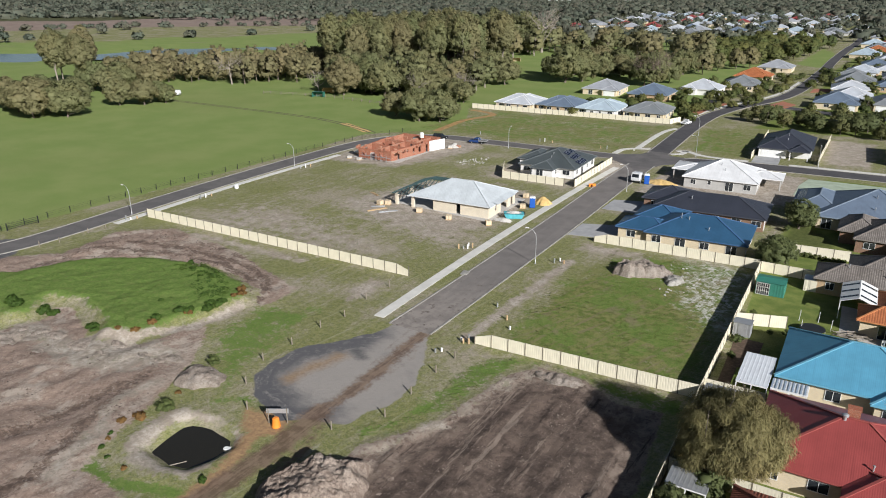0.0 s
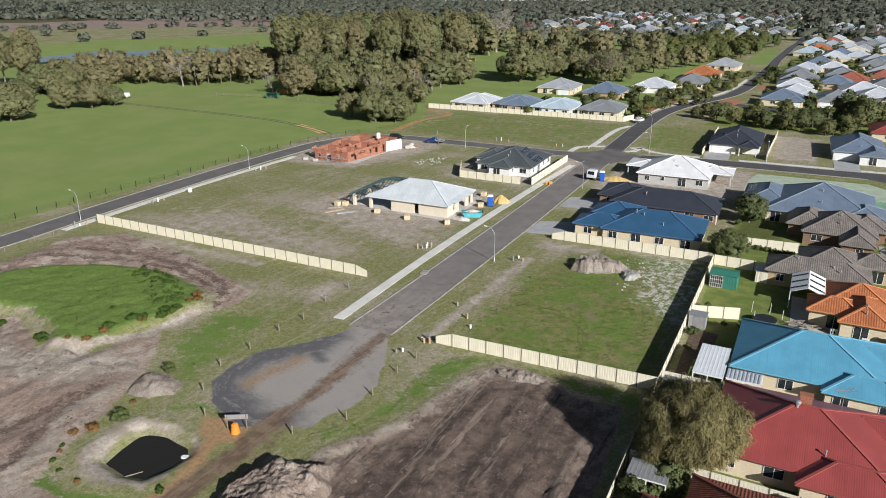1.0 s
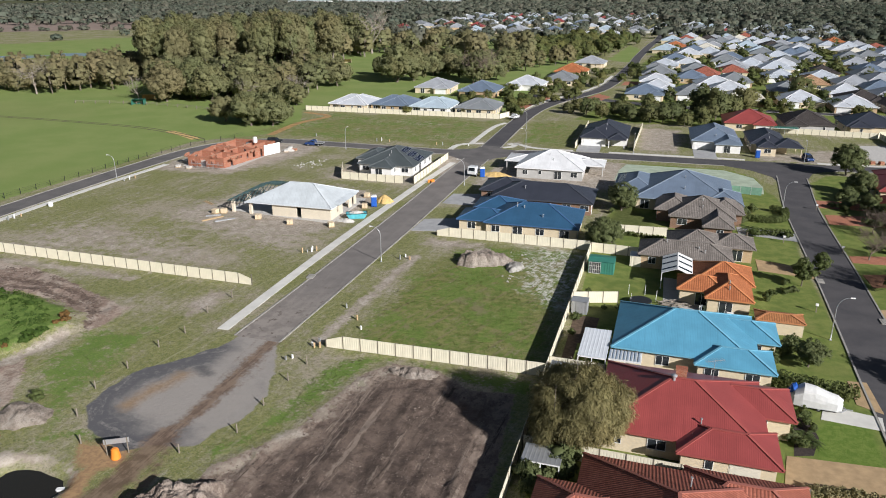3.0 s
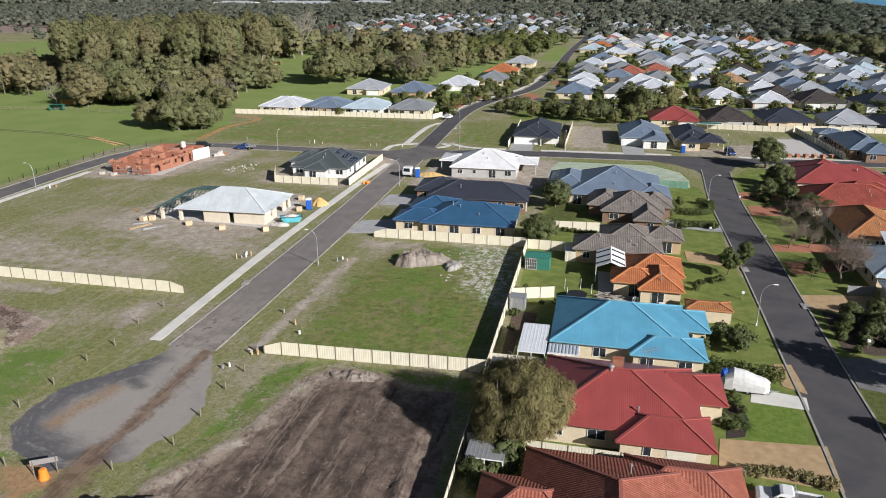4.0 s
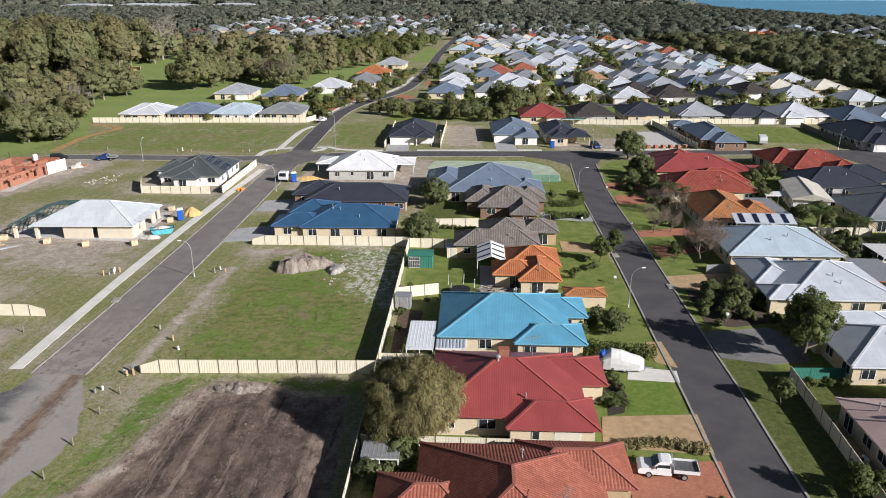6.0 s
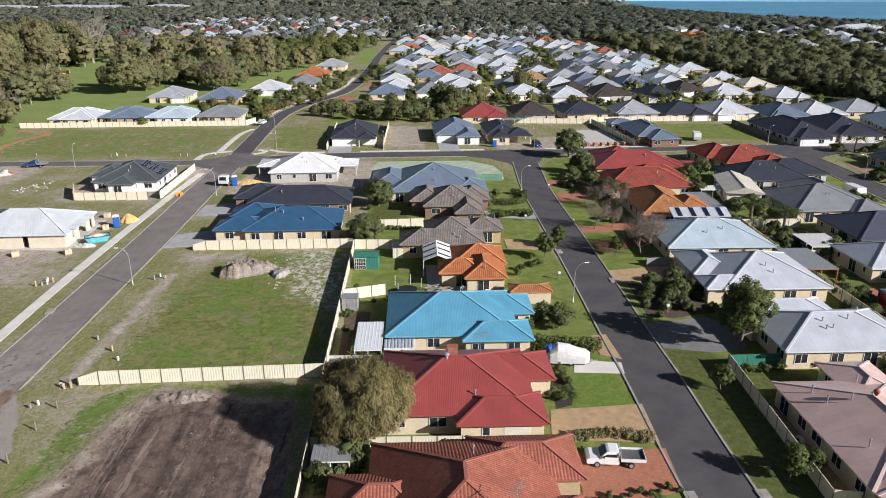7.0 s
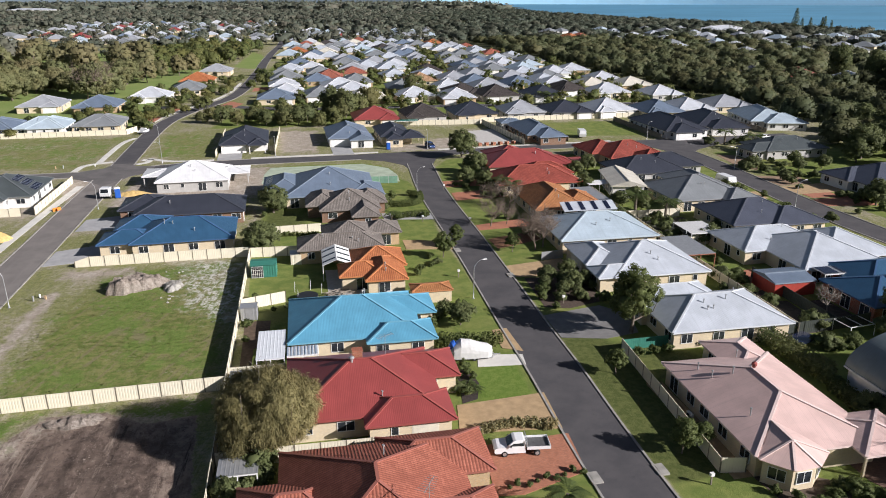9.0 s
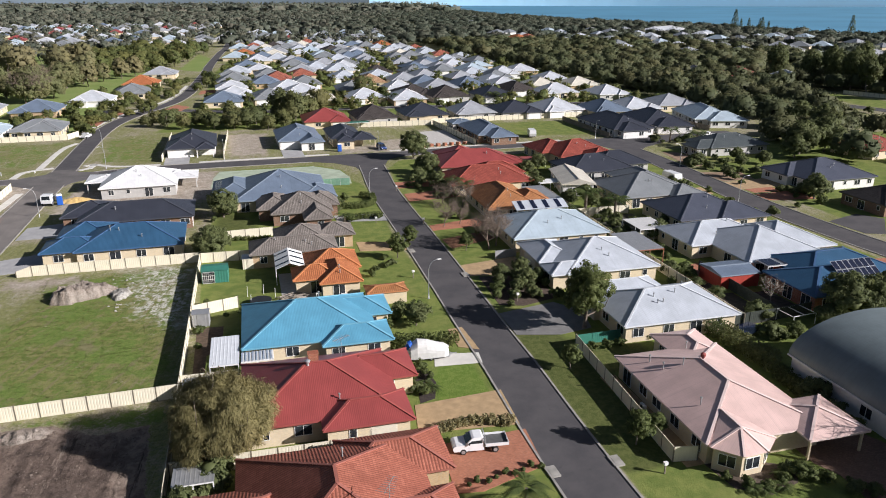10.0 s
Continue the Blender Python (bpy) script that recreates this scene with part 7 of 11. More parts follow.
h = house("garden shed with blue steel roof and red walls", [(107.6, 9.8, 114.7, 15.8, {"axis": "x", "gable": "ab"})], "steel", "redpaint", -2, 9, eave=2.3, seed=26, windows=False, over=0.15)
h = house("grey steel roofed house among gardens", [(166, 55, 185, 72), (164.4, 61.6, 176, 71.4)], "slate", "white", 0, 22, seed=27)
h = house("dark brown tiled house", [(164.6, 33.6, 181, 46), (172, 30, 186, 40)], "black", "brown", 0, 23, seed=28)
h = house("dark grey roofed house among trees", [(168, 96, 188, 109.5), (163.6, 96.6, 176, 104.5)], "dark", "grey", 0, 22, seed=29)
h = house("red roofed cottage in the coastal wood", [(306, 268, 322, 279)], "crimson", "white", -12, 24, seed=71)
h = house("low white steel roofed shed in the coastal wood", [(318, 247, 334, 255)], "white", "white", -14, 10, seed=72, windows=False)
h = house("red roofed house among trees", [(207, 80, 223, 94)], "crimson", "cream", 10, 24, seed=30)
h = house("pale steel roofed house", [(104, -60, 120, -44)], "pale", "cream", 0, 22, seed=31)

# barrel-roofed hall
hall = thing("barn", None, "large hall with a curved dark grey steel barrel roof", "building", (108.7, -26.6, 0), -1)
s = Soup()
n, R = 64, 10.6
for k in range(n):
    a, b = math.pi * k / n, math.pi * (k + 1) / n
    xa, xb = -R * math.cos(a), -R * math.cos(b)
    za, zb = 2.7 + 4.6 * math.sin(a), 2.7 + 4.6 * math.sin(b)
    s.face([(xa, -9.2, za), (xa, 11.5, za), (xb, 11.5, zb), (xb, -9.2, zb)][::-1], [(-9.2, 0.4 * k), (11.5, 0.4 * k), (11.5, 0.4 * k + 0.4), (-9.2, 0.4 * k + 0.4)])
part("roof", s.mesh("roof", ROOF["hall"], True), hall)
w = Soup().box(-R + 0.4, -8.8, -0.05, -R + 0.65, 11.1, 2.75).box(R - 0.65, -8.8, -0.05, R - 0.4, 11.1, 2.75)
arch = [(-R + 0.4, 0)] + [(R - 0.4, 0)] + [((R - 0.4) * math.cos(math.pi * k / n), 2.6 + 4.5 * math.sin(math.pi * k / n)) for k in range(n + 1)]
for y in (-9.0, 11.0):
    w.hexa([(x, y, z) for x, z in arch], [(x, y + 0.2, z) for x, z in arch])
part("wall", w.mesh("wall", WALL["white"]), hall)
for y in (-6, 0, 6):
    add_window(hall, -R + 0.4, y, 0.8, 270, 1.6, 1.3)
part("gutter", Soup().box(-R - 0.12, -9.2, 2.58, -R + 0.05, 11.5, 2.74).mesh("gutter", TRIM["white"]), hall)

# ---- houses along the cross street ----
h = house("dark slate steel roofed house with white walls and a porch", [(19.4, 139.5, 33.0, 160), (19.0, 137.6, 27, 150), (27, 136, 32.4, 143, {"open": True})], "navy", "white", 0, 24, seed=32, garage=(1, "s", -0.1, 4.8), door_mat=M_WHITE)
h = house("blue-grey steel roofed house with white walls", [(50.4, 141, 63.8, 162), (56.5, 137.4, 64, 148, {"axis": "y", "gable": "a"})], "steel", "white", 0, 24, seed=33, garage=(0, "s", -0.55, 4.8), door_mat=M_WHITE)
h = house("dark slate steel roofed house with a carport", [(66.2, 141, 76.5, 160, {"axis": "y"}), (67.6, 136.4, 73, 146), (72, 137.4, 79.6, 146.5, {"open": True})], "navy", "cream", 0, 24, seed=34)
h = house("dark blue-grey steel roofed house", [(111, 134, 123, 156, {"axis": "y"}), (113.5, 129.4, 122.6, 140)], "steel", "brown", 0, 23, seed=35)
h = house("grey steel shed roofed outbuilding", [(109, 155, 117, 163)], "steel", "grey", 0, 15, seed=36, eave=3)
h = house("dark slate steel roofed house with white walls", [(156.5, 131, 172.0, 158), (158, 127.6, 168, 138)], "navy", "white", 0, 23, seed=37, garage=(1, "s", -0.3, 4.8), door_mat=M_WHITE)
h = house("dark slate steel roofed house with white walls", [(173, 136, 190, 160), (176, 131.5, 189, 142)], "navy", "white", -8, 23, seed=38)
h = house("pale grey steel roofed house with white walls", [(198, 140, 214, 166), (202, 136, 216, 148)], "light_blue", "white", -15, 23, seed=39)
for n, (x, y, r, w) in enumerate(((-72, 188, "white", "cream"), (-56, 190, "steel", "tan"), (-40, 189, "light_blue", "white"), (-23, 190, "grey", "cream"))):
    house({"white": "white", "steel": "blue-grey", "light_blue": "pale blue", "grey": "mid grey"}[r] + " steel roofed house behind a cream fence", [(x - 8, y - 8.6, x + 8, y + 5), (x - 4, y - 9.4, x + 7.4, y + 8.6)], r, w, 0, 23, seed=40 + n)

# ---- the suburb beyond: blocks of simpler houses along its streets ----
KINDS = {"r": "red", "k": "black", "d": "navy", "G": "silver", "w": "white", "s": "steel", "g": "grey", "c": "cream", "t": "tan", "o": "orange", "b": "redtile", "l": "light_blue", "p": "pale"}
WORDS = {"r": "red steel", "k": "dark brown tiled", "d": "dark slate steel", "G": "silver grey steel", "w": "white steel", "s": "blue-grey steel", "g": "mid grey steel", "c": "cream steel", "t": "tan tiled", "o": "orange tiled", "b": "red-brown tiled", "l": "pale blue steel", "p": "pale grey steel"}


def block(text, turn=0.0, size=1.0):
    """Houses of one block: x,y,roof for each."""
    for n, item in enumerate(text.split()):
        x, y, k = item.split(",")
        x, y = float(x), float(y)
        rng = random.Random(int(x * 31 + y * 17))
        a, b = rng.uniform(7.5, 9.0) * size, rng.uniform(8.0, 9.8) * size
        # far roofs are greyed and evened out in colour in place of haze
        if y > 300:
            k = {"w": rng.choice("wwplG" if y < 420 else "wpGlg"), "d": "g", "k": rng.choice("gbk")}.get(k, k)
        side = rng.choice((-1, 1))
        wing = (x - 7.6 * size, y - b - 1.6, x - 0.6, y + 1) if side < 0 else (x + 0.6, y - b - 1.6, x + 7.6 * size, y + 1)
        wings = [(x - a, y - b, x + a, y + b), wing] if y < 420 else [(x - a, y - b, x + a, y + b)]
        house(WORDS[k] + " roofed suburban house", wings, KINDS[k], rng.choice(("cream", "cream", "white", "grey", "tan")), turn + rng.uniform(-4, 4), rng.uniform(22, 25), seed=n, garage=(1, "s", 0.0, 4.6) if rng.random() < 0.6 and y < 420 else None, door_mat=M_WHITE, detail=False, windows=y < 400 and -60 < x < 230)


block("70,183,r 88,186,k 107,187,d 126,186,G 143,184,d 160,184,w 177,176,s 192,180,w 211,184,G")
block("36,245,s 55,251,g 74,240,c 71,268,w 95,240,w 112,232,w 131,236,k 151,231,d 183,233,w 203,222,w")
block("40,292,w 57,309,s 76,302,g 95,272,g 109,300,t 117,268,w 136,265,G 153,272,s 171,268,w 188,262,c 207,258,c")
block("45,371,w 42,322,k 61,350,g 79,345,k 100,326,w 104,368,w 124,352,k 144,322,G 174,326,w 191,322,w 208,336,w")
block("52,415,s 61,452,w 86,428,s 101,414,w 115,408,d 131,420,w 151,371,s 167,368,G 187,419,w 193,371,w")
block("54,519,o 95,509,w 110,490,w 159,452,w 173,466,d 176,430,w 196,430,w 129,529,d")
block("53,592,w 92,584,w 107,541,w 181,608,o 141,520,w 168,514,w 184,679,w")
block("40,759,w 59,685,w 88,748,w 108,731,r 118,661,b 141,667,w 164,719,w 181,680,g 70,640,w")
block("48,856,w 84,898,w 111,1031,w 118,965,s 14,1099,w 158,832,g 189,875,w 201,822,w 235,901,w")
block("3,374,w -3,323,o -4,287,g -17,262,w -55,243,G -33,237,s")
block("-196,673,w -190,719,w -180,759,w -147,710,w -145,799,w -162,988,w -112,891,w -119,1153,w -61,835,w -62,1069,w -37,1189,w", 10, 1.15)
block("-78,694,w -99,670,w -21,634,w -13,758,w -247,834,w -232,879,w -219,945,w -208,1065,w -135,1055,w -127,746,w -102,734,G", -8, 1.15)
block("-85,810,w -81,977,w -53,903,s -53,1227,w -6,928,w 23,743,w -170,850,g -130,960,w -100,1040,s -160,780,r -120,820,w", 5, 1.15)
block("-220,1010,w -190,1110,w -20,1010,w 20,1180,w -95,1100,g -10,840,w -40,720,w", 0, 1.2)
# houses half hidden in the coastal woods
block("546,606,w 566,598,w 603,615,w 628,622,w 645,634,w 663,611,w 459,848,w 427,693,w 513,778,G 424,617,w 345,677,o 362,690,b", 20, 1.15)
block("389,813,w 369,802,w 589,1530,w 474,1211,w 504,671,w 415,518,w 434,512,w 522,486,w 540,481,w 560,476,w 594,704,w 298,292,d 319,281,r 331,257,p", 35, 1.1)
house("long white-roofed hall among coastal trees", [(545, 770, 640, 800), (560, 752, 590, 775)], "white", "white", 38, 14, eave=5, windows=False, group="far sheds")


def fill(pts, dx, dy, seed, clear, roofs, streets=()):
    """Houses in the free lots of a quarter."""
    rng = random.Random(seed)
    xs, ys = [p[0] for p in pts], [p[1] for p in pts]
    items = []
    y, row = min(ys), 0
    while y < max(ys):
        x = min(xs) + (row % 2) * dx / 2
        while x < max(xs):
            px, py = x + rng.uniform(-2, 2), y + rng.uniform(-2.5, 2.5)
            at = np.array([px]), np.array([py])
            if depth_in(*at, pts)[0] > 0 and min(math.hypot(px - hx, py - hy) for hx, hy in HOMES) > clear and not any(near_line(*at, line, 13, 0.1)[0] > 0.5 for line in streets):
                block("%.1f,%.1f,%s" % (px, py, rng.choice(roofs)), rng.uniform(-6, 6))
            x += dx
        y += dy
        row += 1


fill([(30, 228), (205, 206), (212, 400), (190, 620), (62, 660), (40, 430), (30, 330)], 17.5, 20.0, 3, 17.0, "wwwwpGgdsckp", (ST1_B, [(17, 244), (40, 224), (60, 221), (190, 208)]))
fill([(58, 680), (200, 690), (240, 900), (60, 900)], 30, 32, 4, 24, "wwpGsg")
fill([(-255, 660), (20, 620), (40, 1230), (-255, 1240)], 34, 40, 5, 28, "wwpGGsgr")
fill([(350, 420), (640, 330), (650, 900), (380, 900)], 50, 58, 6, 40, "wwpGg")
# long pale sheds far off
for x, y in ((-980, 2060), (-860, 2150), (-740, 2080), (-600, 2200)):
    house("long pale industrial shed in the distance", [(x - 60, y - 30, x + 60, y + 30)], "white", "white", 0, 8, eave=9, windows=False, group="far sheds")

# ---- fences ----
fence([(0, 0), (28.4, 0)], raked=(True, False))
fence([(27.3, -45), (28.4, 0), (29.9, 45.5)], "cream steel sheet fence along the back gardens")
fence([(1.4, 46.9), (29.8, 46.2)], raked=(True, False))
fence([(-83.4, 18.2), (-19.8, 16)], raked=(False, True))
fence([(-36.8, 92), (-33, 82.2), (-16.9, 81.7)])
fence([(-14.4, 82), (-13.6, 110)], raked=(False, False))
fence([(-88, 176.6), (-12.9, 176.9), (-10.5, 183)], "cream masonry-coloured steel fence behind the vacant lot")
fence([(29.2, 22.6), (35.6, 24.4)])
fence([(30, 45.6), (38.4, 45.0)])
fence([(32.6, 57.2), (43, 57.6)])
fence([(28.5, 1.9), (35.2, 1.6)])
fence([(28.2, -15.2), (45.8, -16.1), (54.2, -16.6)])
fence([(77.4, -0.9), (75.2, -26.4), (77.6, -26.9)], "cream timber-look fence round a garden", 1.7)
fence([(77.4, -0.9), (92, -1.0)], "green ribbed steel fence", 1.5, M_FENCE_GREEN)
fence([(79, 33.2), (83, 33.6)], "grey steel side fence", 1.5, M_GALV)
fence([(102.5, -2), (103.4, 34), (104.4, 52), (106.5, 88)], "cream steel sheet back fence")
fence([(103.4, 34.8), (116.6, 35)])
fence([(104.4, 52.5), (116, 52)])
fence([(34.6, 133.5), (36.4, 172)])
fence([(18.2, 133), (18.8, 172)])
fence([(63, 176.5), (106.5, 172), (108, 175.5), (196, 174)], "cream steel fence behind the houses")
fence([(109.5, 132), (107, 172)], "grey steel side fence")
fence([(124.6, 134), (125.6, 171)], "grey timber side fence", 1.7, M_POST)
fence([(155, 131), (156, 168)], "grey timber side fence", 1.7, M_POST)
fence([(195, 134), (192, 166)], "grey timber side fence", 1.7, M_POST)

# low rail fence of dark posts along the paddock
paddock = thing("paddock_fence", None, "dark post and wire fence along the green paddock", "fence", (-100, -3, 0))
line = smooth_line([(-101, -12), (-100, 22), (-97, 54), (-94, 90), (-91, 106), (-84, 124)], 4.0)
post = Soup().box(-0.05, -0.05, -0.1, 0.05, 0.05, 1.35).mesh("post", M_BLACK)
o = Vector((-100, -3, 0))
for a, b in zip(line, line[1:]):
    part("post", post, paddock, at=a - o)
    w = Soup()
    for z in (0.5, 0.9, 1.25):
        w.beam((*(a - o).xy, z), (*(b - o).xy, z), 0.02)
    part("wire", w.mesh("wire", M_BLACK), paddock)
gate = thing("field_gate", None, "dark steel field gate beside the road", "gate", (-99.6, 2, 0), 84)
for z in (0.25, 0.6, 0.95, 1.3):
    part("rail", Soup().beam((-3, 0, z), (3, 0, z), 0.05).mesh("rail", M_BLACK), gate)
for x in (-3, 3):
    part("post", Soup().box(x - 0.07, -0.07, -0.1, x + 0.07, 0.07, 1.5).mesh("post", M_BLACK), gate)
rail = thing("farm_fence", None, "weathered timber post and rail fence in the paddock", "fence", (-180, 175, 0))
line = smooth_line([(-186, 168), (-160, 172), (-130, 168), (-105, 160)], 5.0)
o = Vector((-180, 175, 0))
for a, b in zip(line, line[1:]):
    part("post", Soup().box(-0.09, -0.09, -0.1, 0.09, 0.09, 1.3).mesh("post", M_POST), rail, at=a - o)
    part("rail", Soup().beam((*(a - o).xy, 1.1), (*(b - o).xy, 1.1), 0.08).beam((*(a - o).xy, 0.6), (*(b - o).xy, 0.6), 0.08).mesh("rail", M_POST), rail)

# ---- street lamps ----
for x, y, turn in ((-3.9, 31.1, 180), (-87.4, 17.6, 180), (-84.6, 66, 180), (-45.5, 114.6, 90), (-2.6, 84, 180), (4.6, 128.4, 230), (63.2, 19.6, 0), (66.4, 82, 0), (143.4, 52, 0), (-0.4, 160, 180), (34.8, 130, 270), (79, 131.6, 250), (150, 131, 270), (152.6, 88, 180)):
    street_lamp(x, y, turn)

# ---- bollards round the turning head ----
for k, (x, y) in enumerate(((-19.9, -1.5), (-20.8, -5.9), (-21, -11.7), (-21.4, -16.8), (-19.2, -22.2), (-15.3, -26.2), (-4.7, -24.9), (-1, -20.2), (-0.9, -14.8), (-0.8, -9.1), (-0.4, -4.9), (-20.7, 5.1), (-20.2, 10.8), (-85.9, -3.7), (-84.8, -0.5), (-84.9, 5.5), (-84.2, 8.9))):
    s = Soup().tube([(0, 0, -0.2), (0, 0, 1.0), (0, 0, 1.08)], [0.09, 0.085, 0.05], 8)
    thing("bollard", s.mesh("bollard", M_POST), "weathered grey timber bollard in the grass", "bollard", (x, y, 0), 0, "bollards")

# ---- vehicles ----
car(57.6, -18.9, 172, "white", "ute", "white single-cab utility with a flat tray on a brick driveway")
car(-56.4, 116.6, 182, "blue", "ute", "dark blue utility parked at the kerb")
car(-69.4, 116.9, 10, "black", "wagon", "black car parked beside the brick shell")
car(-7.8, 178.5, 78, "white", "ute", "white utility parked at the verge")
car(-8.5, 232, 20, "black", "sedan", "dark car on a driveway")
car(80.2, 133.8, 280, "blue", "wagon", "blue car under a carport")
car(188, 124.6, 5, "white", "sedan", "white car on the road verge")

# ---- trees ----
plant(WILLOW, 33.4, -12.8, 1.10, "broad olive-green weeping tree behind the back fence", turn=20)
plant(BUSH_DARK[0], 32.0, -17.5, 1.2, "dark green garden shrub by the fence", "shrub", name="shrub")
plant(BUSH_DARK[1], 29.8, -20.5, 1.0, "dark green garden shrub by the fence", "shrub", name="shrub")
plant(COAST[0], 31.5, 48.5, 0.75, "grey-green shrubby tree at the fence corner")
plant(COAST[1], 33.2, 51.5, 0.6, "grey-green shrubby tree at the fence corner")
plant(COAST[2], 34.0, 73.0, 0.8, "dark green round garden tree")
plant(GUM[0], 81.0, 3.6, 0.92, "tall dark gum tree in a front garden")
plant(COAST[0], 79.0, 19.5, 0.42, "dense dark green garden tree")
for x, y, k, sc in ((76.4, 24, 0, 0.36), (78.5, 22, 1, 0.34), (80.4, 25, 2, 0.40), (77, 18, 0, 0.30), (75.2, 21.5, 1, 0.28), (81.6, 21, 2, 0.34), (78.4, 16.4, 1, 0.26)):
    plant(COAST[k], x, y, sc, "mixed dark green garden shrubs", "shrub", name="shrub")
for x, y, sc in ((79.8, 38.6, 1.25), (81.6, 39.8, 1.1), (75.9, 53.9, 0.95), (79.4, 54.6, 0.7), (82.6, 43.6, 0.8), (83.6, 66, 0.95), (80.5, 70.5, 0.8)):
    plant(TWIGGY[int(x) % 2], x, y, sc, "bare brown twiggy winter tree")
plant(SMALL[0], 75.4, 38.6, 0.8, "small olive street tree")
plant(SMALL[1], 62.8, 38.5, 1.0, "small feathery street tree")
plant(SMALL[2], 66.2, 43.5, 0.9, "small olive street tree on a lawn")
plant(COAST[1], 59.0, 11.0, 0.5, "round dark green garden tree with a kerbed bed")
plant(SMALL[2], 54.6, 9.4, 0.55, "clipped ball shrub against the turquoise roof")
plant(COAST[2], 86.2, 118.5, 1.05, "large round street tree at the junction")
plant(COAST[0], 84.6, 99, 0.75, "dark round garden tree by the kerb")
plant(COAST[1], 82.8, 83, 0.6, "dark round garden tree by the kerb")
for x, y, sc in ((74.0, -6.4, 0.5), (73.3, -22.8, 0.58), (75.9, -22.4, 0.42)):
    plant(SMALL[int(y) % 3], x, y, sc * 1.5, "small clipped verge tree")
plant(PALM, 58.5, -29.2, 1.0, "low spreading palm in a front garden", "palm", name="palm")

fence([(318, 202), (324, 184), (330, 160)], "tan steel sheet fence behind the roadside grass", 1.8)

# ---- woods ----
def scatter(rng, pts, spacing, keep_out=()):
    """Random places in a polygon, about spacing apart."""
    xs, ys = [p[0] for p in pts], [p[1] for p in pts]
    w, d = max(xs) - min(xs), max(ys) - min(ys)
    nx, ny = max(1, int(w / spacing)), max(1, int(d / spacing))
    gx, gy = np.meshgrid(np.arange(nx), np.arange(ny))
    x = min(xs) + (gx + rng.uniform(0, 1, gx.shape)) * w / nx
    y = min(ys) + (gy + rng.uniform(0, 1, gy.shape)) * d / ny
    ok = depth_in(x, y, pts) > 0
    for out in keep_out:
        ok &= depth_in(x, y, out) < 0
    return np.stack([x[ok], y[ok]], 1)


def woods(name, label, places, height, radius, clumps, per, size, leaf, seed, base=0.12, trunk=None, room=13.0, clear=None, core=1):
    """Many trees in one mesh: rounded crowns of leaf clumps over short trunks; they leave room about the houses."""
    rng = np.random.default_rng(seed)
    homes = np.array(HOMES)
    gap = places[:, None] - homes[None]
    toward = np.stack([37 - homes[:, 0], -77 - homes[:, 1]], 1)
    toward /= np.linalg.norm(toward, axis=1)[:, None]
    ahead = (gap * toward[None]).sum(2)
    aside = np.abs(gap[..., 0] * toward[None, :, 1] - gap[..., 1] * toward[None, :, 0])
    clear = clear or 9.5 + 0.35 * max(radius)
    places = places[~(((ahead > -clear) & (ahead < room) & (aside < clear)).any(1))]
    n = len(places)
    grown = rng.uniform(0, 1, n)
    hs = height[0] + (height[1] - height[0]) * np.clip(grown + rng.normal(scale=0.15, size=n), 0, 1)
    rs = radius[0] + (radius[1] - radius[0]) * grown
    # clumps over a dome, evenly turned round it
    k = np.arange(clumps)
    up = np.linspace(0.95, -0.75, clumps)[None] + rng.uniform(-0.15, 0.15, (n, clumps))
    up = np.clip(up, -1, 1)
    ring = k[None] * 2.399963 + rng.uniform(0, 6.28, (n, 1)) + rng.uniform(-0.5, 0.5, (n, clumps))
    flat_r = np.sqrt(1 - up ** 2)
    d = np.stack([flat_r * np.cos(ring), flat_r * np.sin(ring), up], 2)
    reach = rng.uniform(0.82, 1.0, (n, clumps)) * (1 + 0.16 * np.sin(3 * ring + rng.uniform(0, 6.28, (n, 1))))
    low = hs * base
    mid, half = (hs + low) / 2, (hs - low) / 2
    cr = rs[:, None] * rng.uniform(0.34, 0.6, (n, clumps)) * min(1.0, (16 / clumps) ** 0.5)
    c = np.empty((n, clumps, 3))
    c[..., 0] = places[:, None, 0] + d[..., 0] * rs[:, None] * reach * 0.72
    c[..., 1] = places[:, None, 1] + d[..., 1] * rs[:, None] * reach * 0.72
    c[..., 2] = mid[:, None] + d[..., 2] * np.maximum(half[:, None] - 0.55 * cr, 0.3) * reach
    v, f, m = leaf_cloud(rng, c.reshape(-1, 3), cr.ravel(), per, size, 0.8, 0.0, d.reshape(-1, 3), core, 0.78)
    v[:, 2] = np.maximum(v[:, 2], 0.05)
    me = mesh_fast(name, v, f, leaf, m)
    balls = len(BALLS[core][0])
    for key, values in (("tint", rng.random(n) ** 1.5), ("shade", rng.random(n) ** 1.5)):
        each = np.concatenate([np.repeat(values, clumps * per * 4), np.repeat(values, clumps * balls)])
        me.attributes.new(key, "FLOAT", "POINT").data.foreach_set("value", each.astype(np.float32))
    ob = thing(name, me, label, "woodland", kind="stuff")
    if trunk:
        s = Soup()
        for (x, y), h in zip(places, hs):
            lean = rng.normal(scale=0.05, size=2) * h
            s.tube([(x, y, -0.1), (x + lean[0] * 0.5, y + lean[1] * 0.5, h * 0.5), (x + lean[0], y + lean[1], h * 0.8)], [0.022 * h, 0.016 * h, 0.004 * h], 5)
        part("trunks", s.mesh("trunks", trunk), ob)
    return ob


wr = np.random.default_rng(5)
